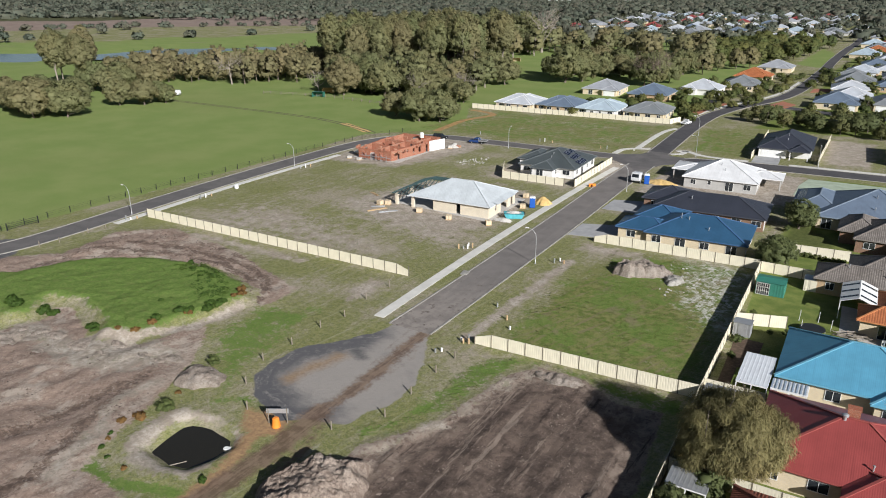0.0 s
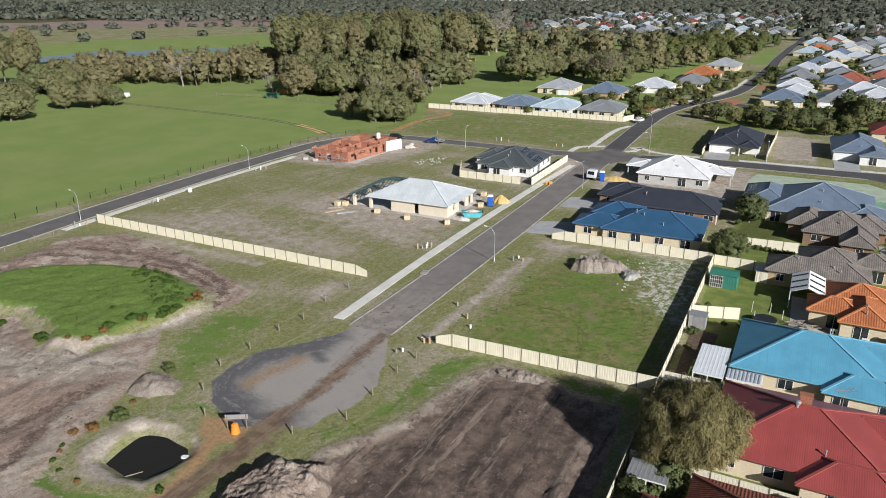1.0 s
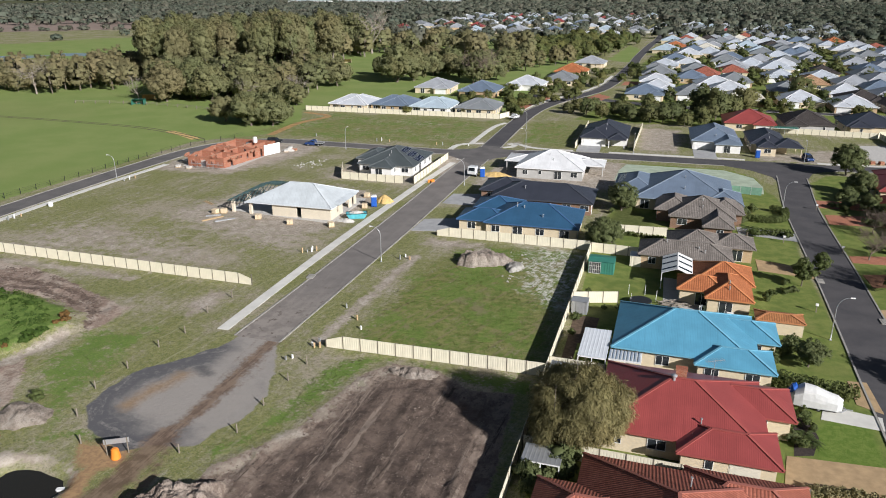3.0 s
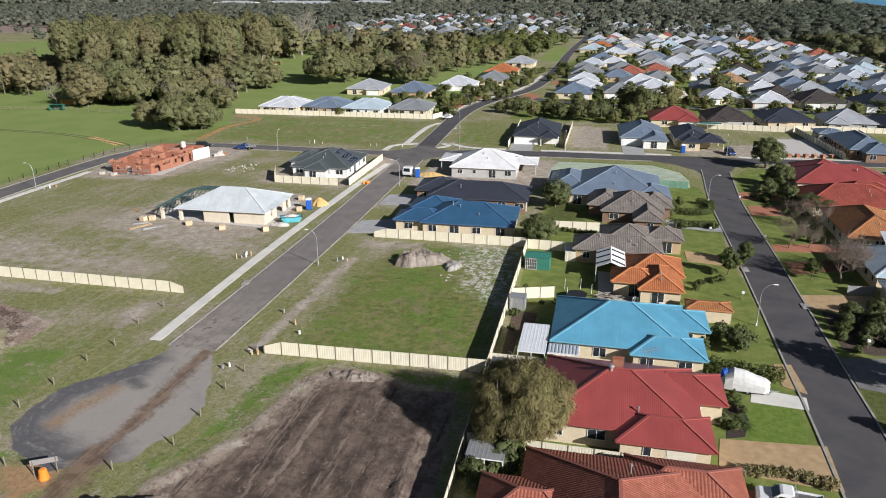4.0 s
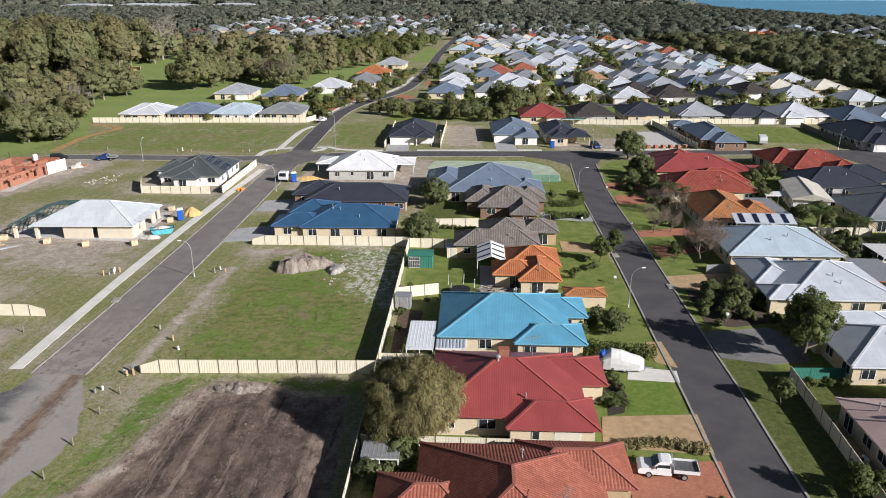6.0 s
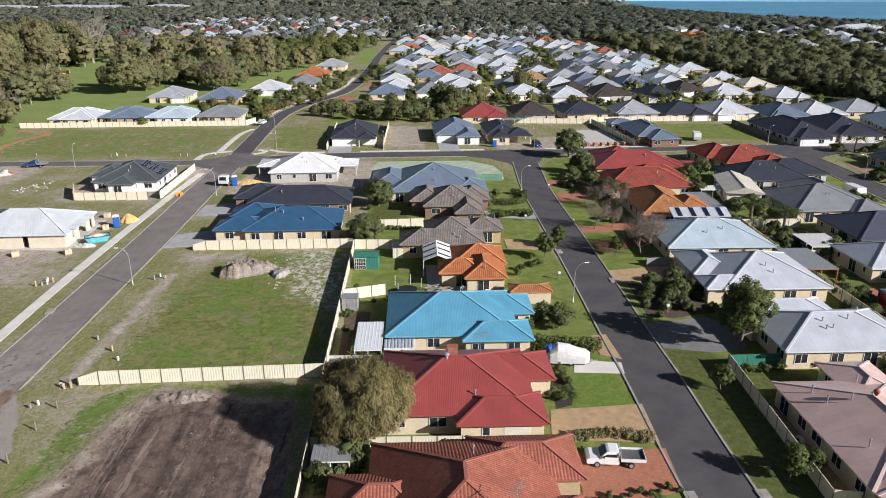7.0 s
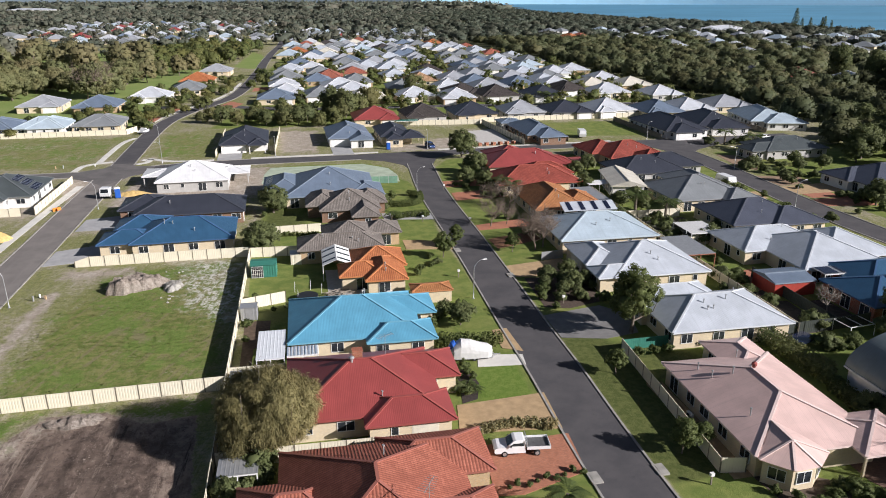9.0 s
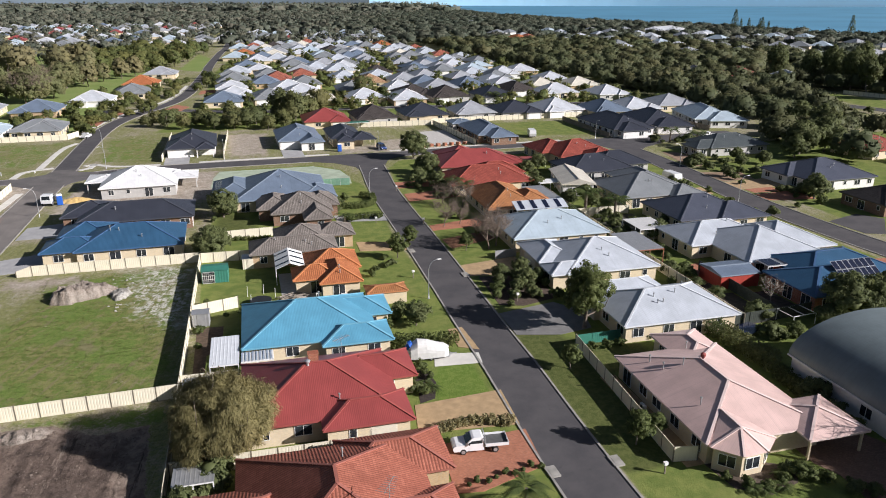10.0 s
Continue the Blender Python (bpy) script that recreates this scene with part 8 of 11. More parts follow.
# single trees round the paddock
for x, y, kind, sc in (
    (-216, 81, 0, 1.25), (-207, 88, 1, 1.15), (-222, 92, 2, 1.1), (-245, 90, 3, 1.05), (-233, 86, 1, 1.0), (-240, 100, 2, 1.05), (-254, 80, 0, 1.05), (-250, 122, 0, 0.75), (-238, 116, 3, 0.75),
    (-214, 116, 1, 0.95), (-206, 121, 2, 0.9), (-210, 132, 3, 0.7), (-203, 129, 0, 0.65),
    (-265, 143, 0, 1.1), (-257, 151, 1, 1.05), (-266, 161, 3, 1.15), (-251, 139, 2, 0.9), (-246, 160, 0, 1.0),
    (-104, 146, 2, 0.78), (-97, 147, 3, 0.7), (-91, 141, 0, 1.0), (-84, 143, 1, 0.98), (-88, 150, 2, 0.8),
    (-153, 182, 0, 1.3), (-136, 188, 2, 1.3), (-145, 192, 1, 1.35), (-126, 202, 3, 1.4), (-160, 195, 2, 1.4), (-114, 196, 1, 1.0), (-120, 190, 0, 1.05),
    (-102, 190, 1, 0.8), (-97, 187, 0, 0.72), (-105.5, 247, 3, 1.15), (-83, 269, 2, 1.6), (-77, 277, 0, 1.35), (-101, 295, 1, 0.85), (-81, 320, 0, 1.25), (-69, 319, 2, 1.2), (-88, 322, 3, 1.2), (-74, 301, 3, 1.1), (-66, 306, 1, 1.0), (-58, 296, 0, 0.9),
    (-43, 276, 1, 1.35), (-38, 290, 3, 1.0), (-39, 331, 2, 1.15), (-134, 266, 0, 1.3), (-128, 274, 2, 1.2), (-154, 327, 1, 1.3), (-142, 320, 3, 1.1), (-174, 431, 0, 2.4), (-166, 424, 3, 2.1), (-183, 440, 2, 2.0),
):
    plant(BROAD[kind], x, y, sc, "spreading olive-green gum tree on green pasture", group="paddock trees")
for x, y, sc, k in ((-279, 135, 0.92, 1), (-270, 141, 0.85, 2), (-287, 143, 0.86, 3), (-277, 149, 0.95, 0)):
    plant(TALL[k], x, y, sc, "tall dense dark gum tree at the paddock edge", group="paddock trees")
plant(TWIGGY[0], -41.5, 272.5, 2.6, "tall brown twiggy tree on the pasture", group="paddock trees")
plant(TWIGGY[1], -45.5, 273.5, 2.3, "tall brown twiggy tree on the pasture", group="paddock trees")
plant(BARE[0], -222, 186, 2.2, "bare pale dead tree at the wood's edge")
plant(BARE[1], -168, 184, 1.5, "bare pale dead tree at the wood's edge")
plant(BARE[1], -156, 425, 4.6, "large bare pale gum in the pasture")
plant(BARE[0], -118, 186, 1.5, "bare pale dead tree at the wood's edge")
plant(BARE[0], -104, 202, 1.6, "bare grey winter tree at the wood's edge")

GROVE = [(-214, 246), (-196, 230), (-160, 242), (-126, 262), (-122, 290), (-150, 326), (-200, 332), (-224, 292)]
for k, (x, y) in enumerate(scatter(wr, GROVE, 12.0)):
    plant(TALL[k % 4], x, y, wr.uniform(0.92, 1.14), "tall pale-trunked gum tree in a dense grove", group="grove of tall gums")
woods("grove_underwood", "lower olive-green trees under the tall gums", scatter(wr, [(-184, 214), (-170, 192), (-138, 192), (-112, 198), (-104, 216), (-110, 244), (-126, 264), (-160, 246), (-200, 236)], 8.6), (10, 17), (4.2, 6.6), 40, 20, 0.32, M_LEAF_GUM, 51, 0.06, M_BARK_PALE)
woods("lagoon_trees", "belt of mixed trees before the lagoon", scatter(wr, [(-276, 146), (-254, 168), (-236, 186), (-206, 190), (-196, 206), (-214, 262), (-246, 262), (-262, 218), (-296, 180)], 9.0), (9, 16), (4.4, 6.8), 40, 20, 0.32, M_LEAF_GUM, 52, 0.05, M_BARK)
woods("grove_backwood", "clumped gum wood behind the pasture", scatter(wr, [(-230, 300), (-150, 332), (-150, 392), (-124, 440), (-90, 412), (-40, 380), (-34, 420), (-62, 480), (-130, 470), (-210, 470), (-330, 440), (-270, 330)], 13.5), (11, 19), (5.4, 8.2), 30, 14, 0.42, M_LEAF_GUM, 53, 0.06, M_BARK_PALE)
woods("road_wood", "belt of rounded dark trees along the winding street", scatter(wr, [(-30, 398), (-10, 394), (10, 424), (16, 470), (26, 560), (16, 600), (-30, 590), (-66, 470)], 13.5), (8, 12), (5, 6.8), 28, 16, 0.44, M_LEAF_SHRUB, 54, 0.06, M_BARK)
woods("pasture_clump", "clump of round trees in the pasture by the houses", np.array([(-40, 330), (-30, 336), (-52, 338), (-34, 348), (-46, 352), (-18, 372), (-62, 330), (-26, 360), (-12, 384)]), (9, 13), (5, 6.5), 34, 20, 0.38, M_LEAF_GUM, 70, 0.06, M_BARK)
woods("verge_trees", "row of dense verge trees behind the houses", scatter(wr, [(8, 190), (20, 184), (62, 176), (66, 186), (60, 206), (30, 212), (8, 205)], 6.4), (3.6, 6.4), (2.2, 3.3), 14, 40, 0.27, M_LEAF_DARK, 55, 0.06, M_BARK)
woods("big_verge_trees", "large dark trees beside the suburb", np.array([(61, 196), (66, 201), (57, 203), (72, 214), (92, 262), (98, 258), (85, 300), (62, 330)]), (8, 11), (4.2, 5.2), 20, 60, 0.34, M_LEAF_DARK, 56, 0.06, M_BARK)
woods("hill_street_trees", "garden trees beside the winding street", np.array([(-30, 205), (-26, 203), (-14, 203), (-10, 206), (-16, 212), (-6, 212), (-48, 200), (-31, 197), (-11, 190), (-8, 186), (-62, 180), (-65, 182), (-48, 178), (24, 300), (28, 318), (30, 345), (27, 360), (33, 330), (12, 275), (30, 262)]), (3, 5.5), (1.8, 2.8), 12, 40, 0.28, M_LEAF_SHRUB, 57, 0.06, M_BARK, clear=8.5, room=9)
woods("roadside_gardens", "garden trees and hedges round the houses of the winding street", scatter(wr, [(-34, 198), (-4, 205), (12, 240), (18, 345), (-10, 356), (-20, 270), (-40, 225)], 7.5), (2.0, 4.6), (1.3, 2.6), 14, 22, 0.24, M_LEAF_SHRUB, 71, 0.05, M_BARK, clear=8.0, room=7.5)
# gardens of the suburb
spots = scatter(wr, [(26, 215), (220, 195), (220, 420), (190, 620), (60, 660), (36, 400)], 9.5)
woods("suburb_gardens", "garden trees and shrubs between the suburban houses", spots, (2.2, 5.8), (1.3, 3.0), 9, 16, 0.32, M_LEAF_SHRUB, 58, 0.05, clear=8.2, room=9.0)
# coastal woods
WEST_SUBURB = [(-270, 640), (40, 600), (60, 1250), (-270, 1260)]
EDGE = [(196, 78), (222, 66), (260, 46), (300, -40), (330, -40), (330, 330), (226, 440), (228, 200), (220, 175), (218, 132), (202, 114)]
VERGE = [(252, 140), (281, 174), (277, 210), (318, 222), (330, 190), (345, 120), (300, 60), (262, 80), (240, 112)]
woods("coastal_edge_wood", "dense dark green coastal trees at the suburb's edge", scatter(wr, EDGE, 9.8, (VERGE,)), (6, 10), (4.6, 7.2), 40, 16, 0.34, M_LEAF_COAST, 59, 0.05)
woods("coastal_wood", "dense dark green coastal woodland", scatter(wr, [(330, -60), (470, -60), (480, 620), (226, 640), (226, 440), (330, 330)], 12.5, (VERGE,)), (6, 9.8), (5, 7.6), 22, 12, 0.46, M_LEAF_COAST, 60, 0.05, None, 34)
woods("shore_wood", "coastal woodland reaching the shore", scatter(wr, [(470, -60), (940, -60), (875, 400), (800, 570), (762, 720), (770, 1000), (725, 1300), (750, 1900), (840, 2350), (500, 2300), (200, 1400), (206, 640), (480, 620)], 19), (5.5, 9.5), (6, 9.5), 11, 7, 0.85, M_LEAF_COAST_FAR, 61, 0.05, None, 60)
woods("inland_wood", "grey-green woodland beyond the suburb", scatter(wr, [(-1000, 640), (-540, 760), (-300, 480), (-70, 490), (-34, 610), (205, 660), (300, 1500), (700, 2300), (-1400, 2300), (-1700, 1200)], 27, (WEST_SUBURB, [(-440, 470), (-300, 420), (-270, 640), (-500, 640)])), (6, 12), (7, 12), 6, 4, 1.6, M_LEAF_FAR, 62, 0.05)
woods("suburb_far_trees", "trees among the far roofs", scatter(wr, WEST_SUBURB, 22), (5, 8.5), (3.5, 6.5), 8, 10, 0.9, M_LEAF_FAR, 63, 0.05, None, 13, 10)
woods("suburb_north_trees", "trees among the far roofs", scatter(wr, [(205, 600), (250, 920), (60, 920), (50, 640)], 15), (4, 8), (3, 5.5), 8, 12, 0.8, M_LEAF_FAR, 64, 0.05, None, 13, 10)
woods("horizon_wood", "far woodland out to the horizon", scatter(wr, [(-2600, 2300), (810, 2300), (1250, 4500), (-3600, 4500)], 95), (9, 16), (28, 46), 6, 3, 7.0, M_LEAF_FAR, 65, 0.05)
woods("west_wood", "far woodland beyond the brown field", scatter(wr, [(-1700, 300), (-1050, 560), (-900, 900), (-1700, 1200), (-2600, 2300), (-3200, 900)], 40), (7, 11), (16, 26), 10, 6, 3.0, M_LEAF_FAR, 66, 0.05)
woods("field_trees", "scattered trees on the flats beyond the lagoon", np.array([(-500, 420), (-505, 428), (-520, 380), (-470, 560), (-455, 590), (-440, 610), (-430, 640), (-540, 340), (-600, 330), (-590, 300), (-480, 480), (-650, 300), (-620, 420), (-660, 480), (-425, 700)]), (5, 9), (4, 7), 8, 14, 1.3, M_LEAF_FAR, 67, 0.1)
heath_edge = smooth_line([(-800, 372), (-745, 400), (-730, 480), (-640, 575), (-541, 661)], 6.0)
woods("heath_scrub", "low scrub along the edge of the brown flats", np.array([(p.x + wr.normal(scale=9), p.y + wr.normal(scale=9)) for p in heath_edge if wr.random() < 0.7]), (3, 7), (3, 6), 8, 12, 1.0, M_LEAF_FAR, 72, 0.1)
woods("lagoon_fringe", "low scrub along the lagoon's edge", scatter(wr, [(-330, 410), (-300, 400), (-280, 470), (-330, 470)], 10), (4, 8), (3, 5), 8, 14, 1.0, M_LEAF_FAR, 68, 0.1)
PINE = pine_kind(97, 20)
for x, y, sc in ((724, 812, 1.5), (742, 822, 0.85), (740, 803, 0.9), (727, 765, 0.95), (716, 747, 1.05), (722, 742, 0.8), (770, 655, 1.25)):
    plant(PINE, x, y, sc, "tall dark island pine near the shore", group="shore pines")
for k, (x, y) in enumerate(((330, 238), (338, 227), (334, 214), (343, 205), (331, 201), (347, 222), (353, 195), (341, 187), (354, 180), (337, 173), (351, 165), (361, 209), (346, 241), (366, 186), (330, 262), (362, 236))):
    plant(TALL_DARK[k % 2], x, y, wr.uniform(0.72, 1.0), "tall dark gum tree beyond the road", turn=k * 67, group="tall roadside gums")
for k, (x, y) in enumerate(((262, 138), (268, 146), (258, 130), (274, 156), (266, 128), (280, 150))):
    plant(BUSH_DARK[k % 2], x, y, wr.uniform(0.9, 1.4), "low dark bush on the roadside bank", turn=k * 50, group="roadside bushes")
# trees round the far right gardens
for x, y, k, sc in ((205, 93, 0, 1.35), (212, 104, 1, 1.1), (223, 113, 2, 1.4), (226, 128, 0, 1.3), (162, 50, 2, 0.8), (165, 52.5, 0, 0.55), (195, 92, 1, 1.35), (190, 88, 2, 0.9), (157, 74, 0, 0.4), (168, 83, 1, 0.45), (172, 90, 2, 0.5), (176, 84, 0, 0.5), (118.5, 42, 2, 0.35), (113, 36, 0, 0.4), (110, 57, 1, 0.5), (107, 62, 0, 0.45), (105, 75, 2, 0.5), (112, 64, 1, 0.5), (109, 91, 0, 0.5), (114, 95, 1, 0.6), (158, 88, 2, 0.5)):
    plant(COAST[k], x, y, sc, "dense dark green garden tree", group="garden trees")

# ---- house with half its roof sheeted ----
SITE = (-31.0, 56.8)
HOMES.append(SITE)
site = thing("house", None, "unfinished house with pale roof sheeting and cream brick walls", "house", (*SITE, 0), 0, "suburban houses")
c = site.matrix_basis.translation


def wall_run(owner, a, b, height, holes, material, t=0.24, name="wall"):
    """A wall from a to b with openings through it: (place along it, width, sill, head)."""
    a, b = Vector((*a, 0)), Vector((*b, 0))
    d = b - a
    s, x = Soup(), 0.0
    for at, w, sill, head in sorted(holes):
        s.box(x, -t / 2, -0.05, at - w / 2, t / 2, height)
        if sill > 0:
            s.box(at - w / 2, -t / 2, -0.05, at + w / 2, t / 2, sill)
        if head < height:
            s.box(at - w / 2, -t / 2, head, at + w / 2, t / 2, height)
        x = at + w / 2
    s.box(x, -t / 2, -0.05, d.length, t / 2, height)
    part(name, s.mesh(name, material), owner, at=a, rz=math.degrees(math.atan2(d.y, d.x)))


roof = Soup()
for pts in (((-40.4, 49.6, 2.62), (-21.0, 49.6, 2.62), (-28.1, 56.7, 5.56), (-33.6, 56.7, 5.56)), ((-21.0, 49.6, 2.62), (-21.0, 63.8, 2.62), (-28.1, 56.7, 5.56)), ((-21.0, 63.8, 2.62), (-40.4, 63.8, 2.62), (-33.6, 56.7, 5.56), (-28.1, 56.7, 5.56)), ((-24.6, 52.0, 3.66), (-20.4, 52.0, 2.66), (-20.4, 61.4, 2.66), (-24.6, 61.4, 3.66))):
    roof.face([(x - c.x, y - c.y, z) for x, y, z in pts], [(0, 0), (12, 0), (9, 7.7), (3, 7.7)][:len(pts)])
r = part("roof", roof.mesh("roof", ROOF["ice"]), site)
caps = Soup()
for a, b in (((-33.6, 56.7, 5.6), (-28.1, 56.7, 5.6)), ((-28.1, 56.7, 5.6), (-21.0, 49.6, 2.66)), ((-28.1, 56.7, 5.6), (-21.0, 63.8, 2.66))):
    caps.beam((a[0] - c.x, a[1] - c.y, a[2]), (b[0] - c.x, b[1] - c.y, b[2]), 0.28, 0.07)
part("ridge_cap", caps.mesh("ridge_cap", TRIM["ice"]), r)
part("gutter", Soup().beam((-40.4 - c.x, 49.56 - c.y, 2.54), (-21.0 - c.x, 49.56 - c.y, 2.54), 0.1, 0.16).beam((-20.96 - c.x, 49.6 - c.y, 2.54), (-20.96 - c.x, 63.8 - c.y, 2.54), 0.1, 0.16).mesh("gutter", TRIM["ice"]), r)
part("ceiling", Soup().box(-34.4 - c.x, 50.4 - c.y, 2.44, -21.6 - c.x, 63.2 - c.y, 2.5).mesh("ceiling", M_WHITE), site)


def local(x, y):
    return x - c.x, y - c.y


wall_run(site, local(-34.4, 50.2), local(-21.6, 50.2), 2.44, [(5.9, 1.0, 0, 2.2)], WALL["pale"])
wall_run(site, local(-21.6, 50.2), local(-21.6, 63.3), 2.44, [(3.2, 0.9, 0.9, 2.1), (7.4, 3.4, 0, 2.3), (11.4, 1.2, 0, 2.2)], WALL["pale"])
wall_run(site, local(-34.4, 63.3), local(-21.6, 63.3), 2.44, [(4, 1.8, 0.9, 2.1), (9, 1.8, 0.9, 2.1)], WALL["pale"])
wall_run(site, local(-34.4, 50.2), local(-34.4, 63.3), 2.44, [(2.4, 2.6, 0, 2.2), (7.6, 2.4, 0, 2.2)], WALL["pale"])
wall_run(site, local(-28.0, 50.4), local(-28.0, 63.1), 2.4, [(3, 0.9, 0, 2.1), (9, 0.9, 0, 2.1)], WALL["pale"], 0.12, "inner_wall")
for x, y in ((-43.6, 50.6), (-43.6, 56.8), (-43.6, 63.0), (-39.4, 50.3), (-39.4, 63.0)):
    part("pier", Soup().box(-0.3, -0.3, -0.05, 0.3, 0.3, 2.46, 0.02).mesh("pier", WALL["pale"]), site, at=(x - c.x, y - c.y, 0))
M_FRAME = plain("teal_roof_frame", (0.045, 0.085, 0.085), 0.6, vary=0.15)
# bare roof frame over the unsheeted end: rafters to a hip, battens across
x0, xh, x1, y0, yr, y1, low, top = -44.3, -37.2, -33.8, 49.6, 56.7, 63.8, 2.56, 5.46


def frame_bar(name, a, b, w, h):
    part(name, Soup().beam(tuple(p - q for p, q in zip(a, (c.x, c.y, 0))), tuple(p - q for p, q in zip(b, (c.x, c.y, 0))), w, h).mesh(name, M_FRAME), site)


for k in range(14):
    x = x0 + (x1 - x0) * k / 13
    f = min(1.0, (x - x0) / (xh - x0))
    for ye in (y0, y1):
        g = max(0.0, (x + 40.4) / 6.8)
        if f > 0.05 and g < f:
            frame_bar("rafter", (x, ye + (yr - ye) * g, low + (top - low) * g), (x, ye + (yr - ye) * f, low + (top - low) * f), 0.06, 0.14)
for k in range(1, 12):
    y = y0 + (y1 - y0) * k / 12
    f = 1 - abs(y - yr) / (yr - y0)
    frame_bar("rafter", (x0, y, low), (x0 + (xh - x0) * f, y, low + (top - low) * f), 0.06, 0.14)
for k in range(6):
    f = k / 6
    z, xa = low + (top - low) * f + 0.1, x0 + (xh - x0) * f
    for ye in (y0, y1):
        frame_bar("batten", (xa, ye + (yr - ye) * f, z), (-40.4 + 6.8 * f, ye + (yr - ye) * f, z), 0.07, 0.06)
    frame_bar("batten", (xa, y0 + (yr - y0) * f, z), (xa, y1 + (yr - y1) * f, z), 0.07, 0.06)
frame_bar("ridge_beam", (xh, yr, top), (x1, yr, top), 0.08, 0.16)
for ye in (y0, y1):
    frame_bar("hip_beam", (x0, ye, low), (xh, yr, top), 0.08, 0.16)
slab("house_slab", [(-45.4, 51.4), (-20.6, 48.2), (-20.6, 67), (-45.4, 67)], 0.06, M_SLAB, "pale concrete slab under the unfinished house", "slab")


def pallet(x, y, rz, material, label, rows=2):
    """Blocks stacked on a timber pallet."""
    root = thing("pallet", None, label, "pallet", (x, y, 0), rz, "pallets on site")
    base = Soup()
    for k in (-0.5, 0, 0.5):
        base.box(-0.6, k - 0.05, 0, 0.6, k + 0.05, 0.1)
    base.box(-0.6, -0.58, 0.1, 0.6, 0.58, 0.14)
    part("pallet_base", base.mesh("pallet_base", M_TIMBER), root)
    block_me = Soup().box(-0.26, -0.17, 0, 0.26, 0.17, 0.26, 0.02).mesh("block", material)
    for z in range(rows):
        for i in (-0.28, 0.28):
            for j in (-0.37, 0, 0.37):
                part("block", block_me, root, at=(i, j, 0.14 + 0.265 * z), rz=random.uniform(-2, 2))


for x, y, r in ((-45.1, 49.2, 10), (-46.6, 48.4, 80), (-28.5, 46.0, 20), (-36.2, 47.4, 15), (-21.0, 68.5, 0), (-18.4, 60.4, 15), (-20, 46.6, 40)):
    pallet(x, y, r, M_PALLET, "pale limestone blocks stacked on a timber pallet", 3)


def toilet(x, y, rz):
    root = thing("portable_toilet", None, "bright blue portable site toilet with a pale roof", "portable toilet", (x, y, 0), rz)
    part("body", Soup().box(-0.58, -0.58, 0.08, 0.58, 0.58, 2.15, 0.06).mesh("body", M_PLASTIC_BLUE), root)
    part("roof", Soup().hexa([(-0.62, -0.62, 2.15), (0.62, -0.62, 2.15), (0.62, 0.62, 2.15), (-0.62, 0.62, 2.15)], [(-0.45, -0.45, 2.4), (0.45, -0.45, 2.4), (0.45, 0.45, 2.4), (-0.45, 0.45, 2.4)]).mesh("roof", M_WHITE), root)
    part("door", Soup().box(-0.42, -0.62, 0.12, 0.42, -0.58, 1.98).mesh("door", M_PLASTIC_BLUE), root)
    part("base", Soup().box(-0.6, -0.6, 0, 0.6, 0.6, 0.08).mesh("base", M_RUBBER), root)


toilet(-16.9, 62.0, 20)
toilet(-0.3, 93.2, 10)
toilet(67.6, 134.2, 0)
skip = thing("skip_bin", None, "open rubbish skip with a torn teal liner", "skip", (-17.3, 53.2, 0), 25)
s = Soup().hexa([(-1.5, -0.8, 0.05), (1.5, -0.8, 0.05), (1.5, 0.8, 0.05), (-1.5, 0.8, 0.05)], [(-2.1, -0.95, 1.1), (2.1, -0.95, 1.1), (2.1, 0.95, 1.1), (-2.1, 0.95, 1.1)])
part("bin", s.mesh("bin", M_TARP_BLUE), skip)
part("rim", Soup().beam((-2.1, -0.95, 1.12), (2.1, -0.95, 1.12), 0.1).beam((-2.1, 0.95, 1.12), (2.1, 0.95, 1.12), 0.1).beam((-2.1, -0.95, 1.12), (-2.1, 0.95, 1.12), 0.1).beam((2.1, -0.95, 1.12), (2.1, 0.95, 1.12), 0.1).mesh("rim", M_BLACK), skip)
part("waste", heap_mesh("waste", 1.9, 0.85, 0.5, M_STONE, 4, 0.8), skip, at=(0, 0, 1.05))
heap("sand_heap", -15.9, 65.6, 2.4, 1.8, 1.6, M_SANDYELLOW, "heap of yellow building sand beside the footpath", 5)
heap("sand_heap", 2.6, 95.2, 4.5, 2.2, 0.9, M_SANDYELLOW, "low heap of yellow building sand by the new house", 6)
heap("rubble_heap", -18.6, 50.6, 2.4, 1.2, 0.45, M_STONE, "scatter of white offcuts and rubble", 7, 0.9)
rng = random.Random(4)
for n, (x, y, rz, l) in enumerate(((-44.8, 44.8, 60, 4.5), (-42.0, 44.6, 50, 4.0), (-52.5, 54.6, -30, 3.5), (-46, 46.6, 35, 3.0))):
    stack = thing("timber_stack", None, "loose lengths of building timber lying on the ground", "timber", (x, y, 0), rz)
    for k in range(5):
        length = Soup().beam((-l / 2 + rng.uniform(-0.2, 0.2), k * 0.16, 0.04 + 0.04 * (k % 2)), (l / 2, k * 0.16 + rng.uniform(-0.1, 0.1), 0.04), 0.12, 0.08)
        part("length", length.mesh("length", M_GALV if n % 2 else M_TIMBER), stack)
net = Soup().box(-0.8, -0.05, 0, 0.8, 0.05, 0.7).box(-0.05, -0.7, 0, 0.05, 0.7, 0.6)
thing("barrier_mesh", net.mesh("barrier_mesh", M_PLASTIC_ORANGE), "crumpled orange safety barrier mesh on the verge", "barrier", (-10.9, 84.6, 0), 30)

# ---- brick shell ----
shell = thing("brick_shell", None, "unroofed house shell of red-orange brick walls", "building", (-70.5, 94, 0), -1.5)


def pierced(a, b, height, holes, name="wall"):
    wall_run(shell, a, b, height, holes, WALL["red"], 0.24, name)


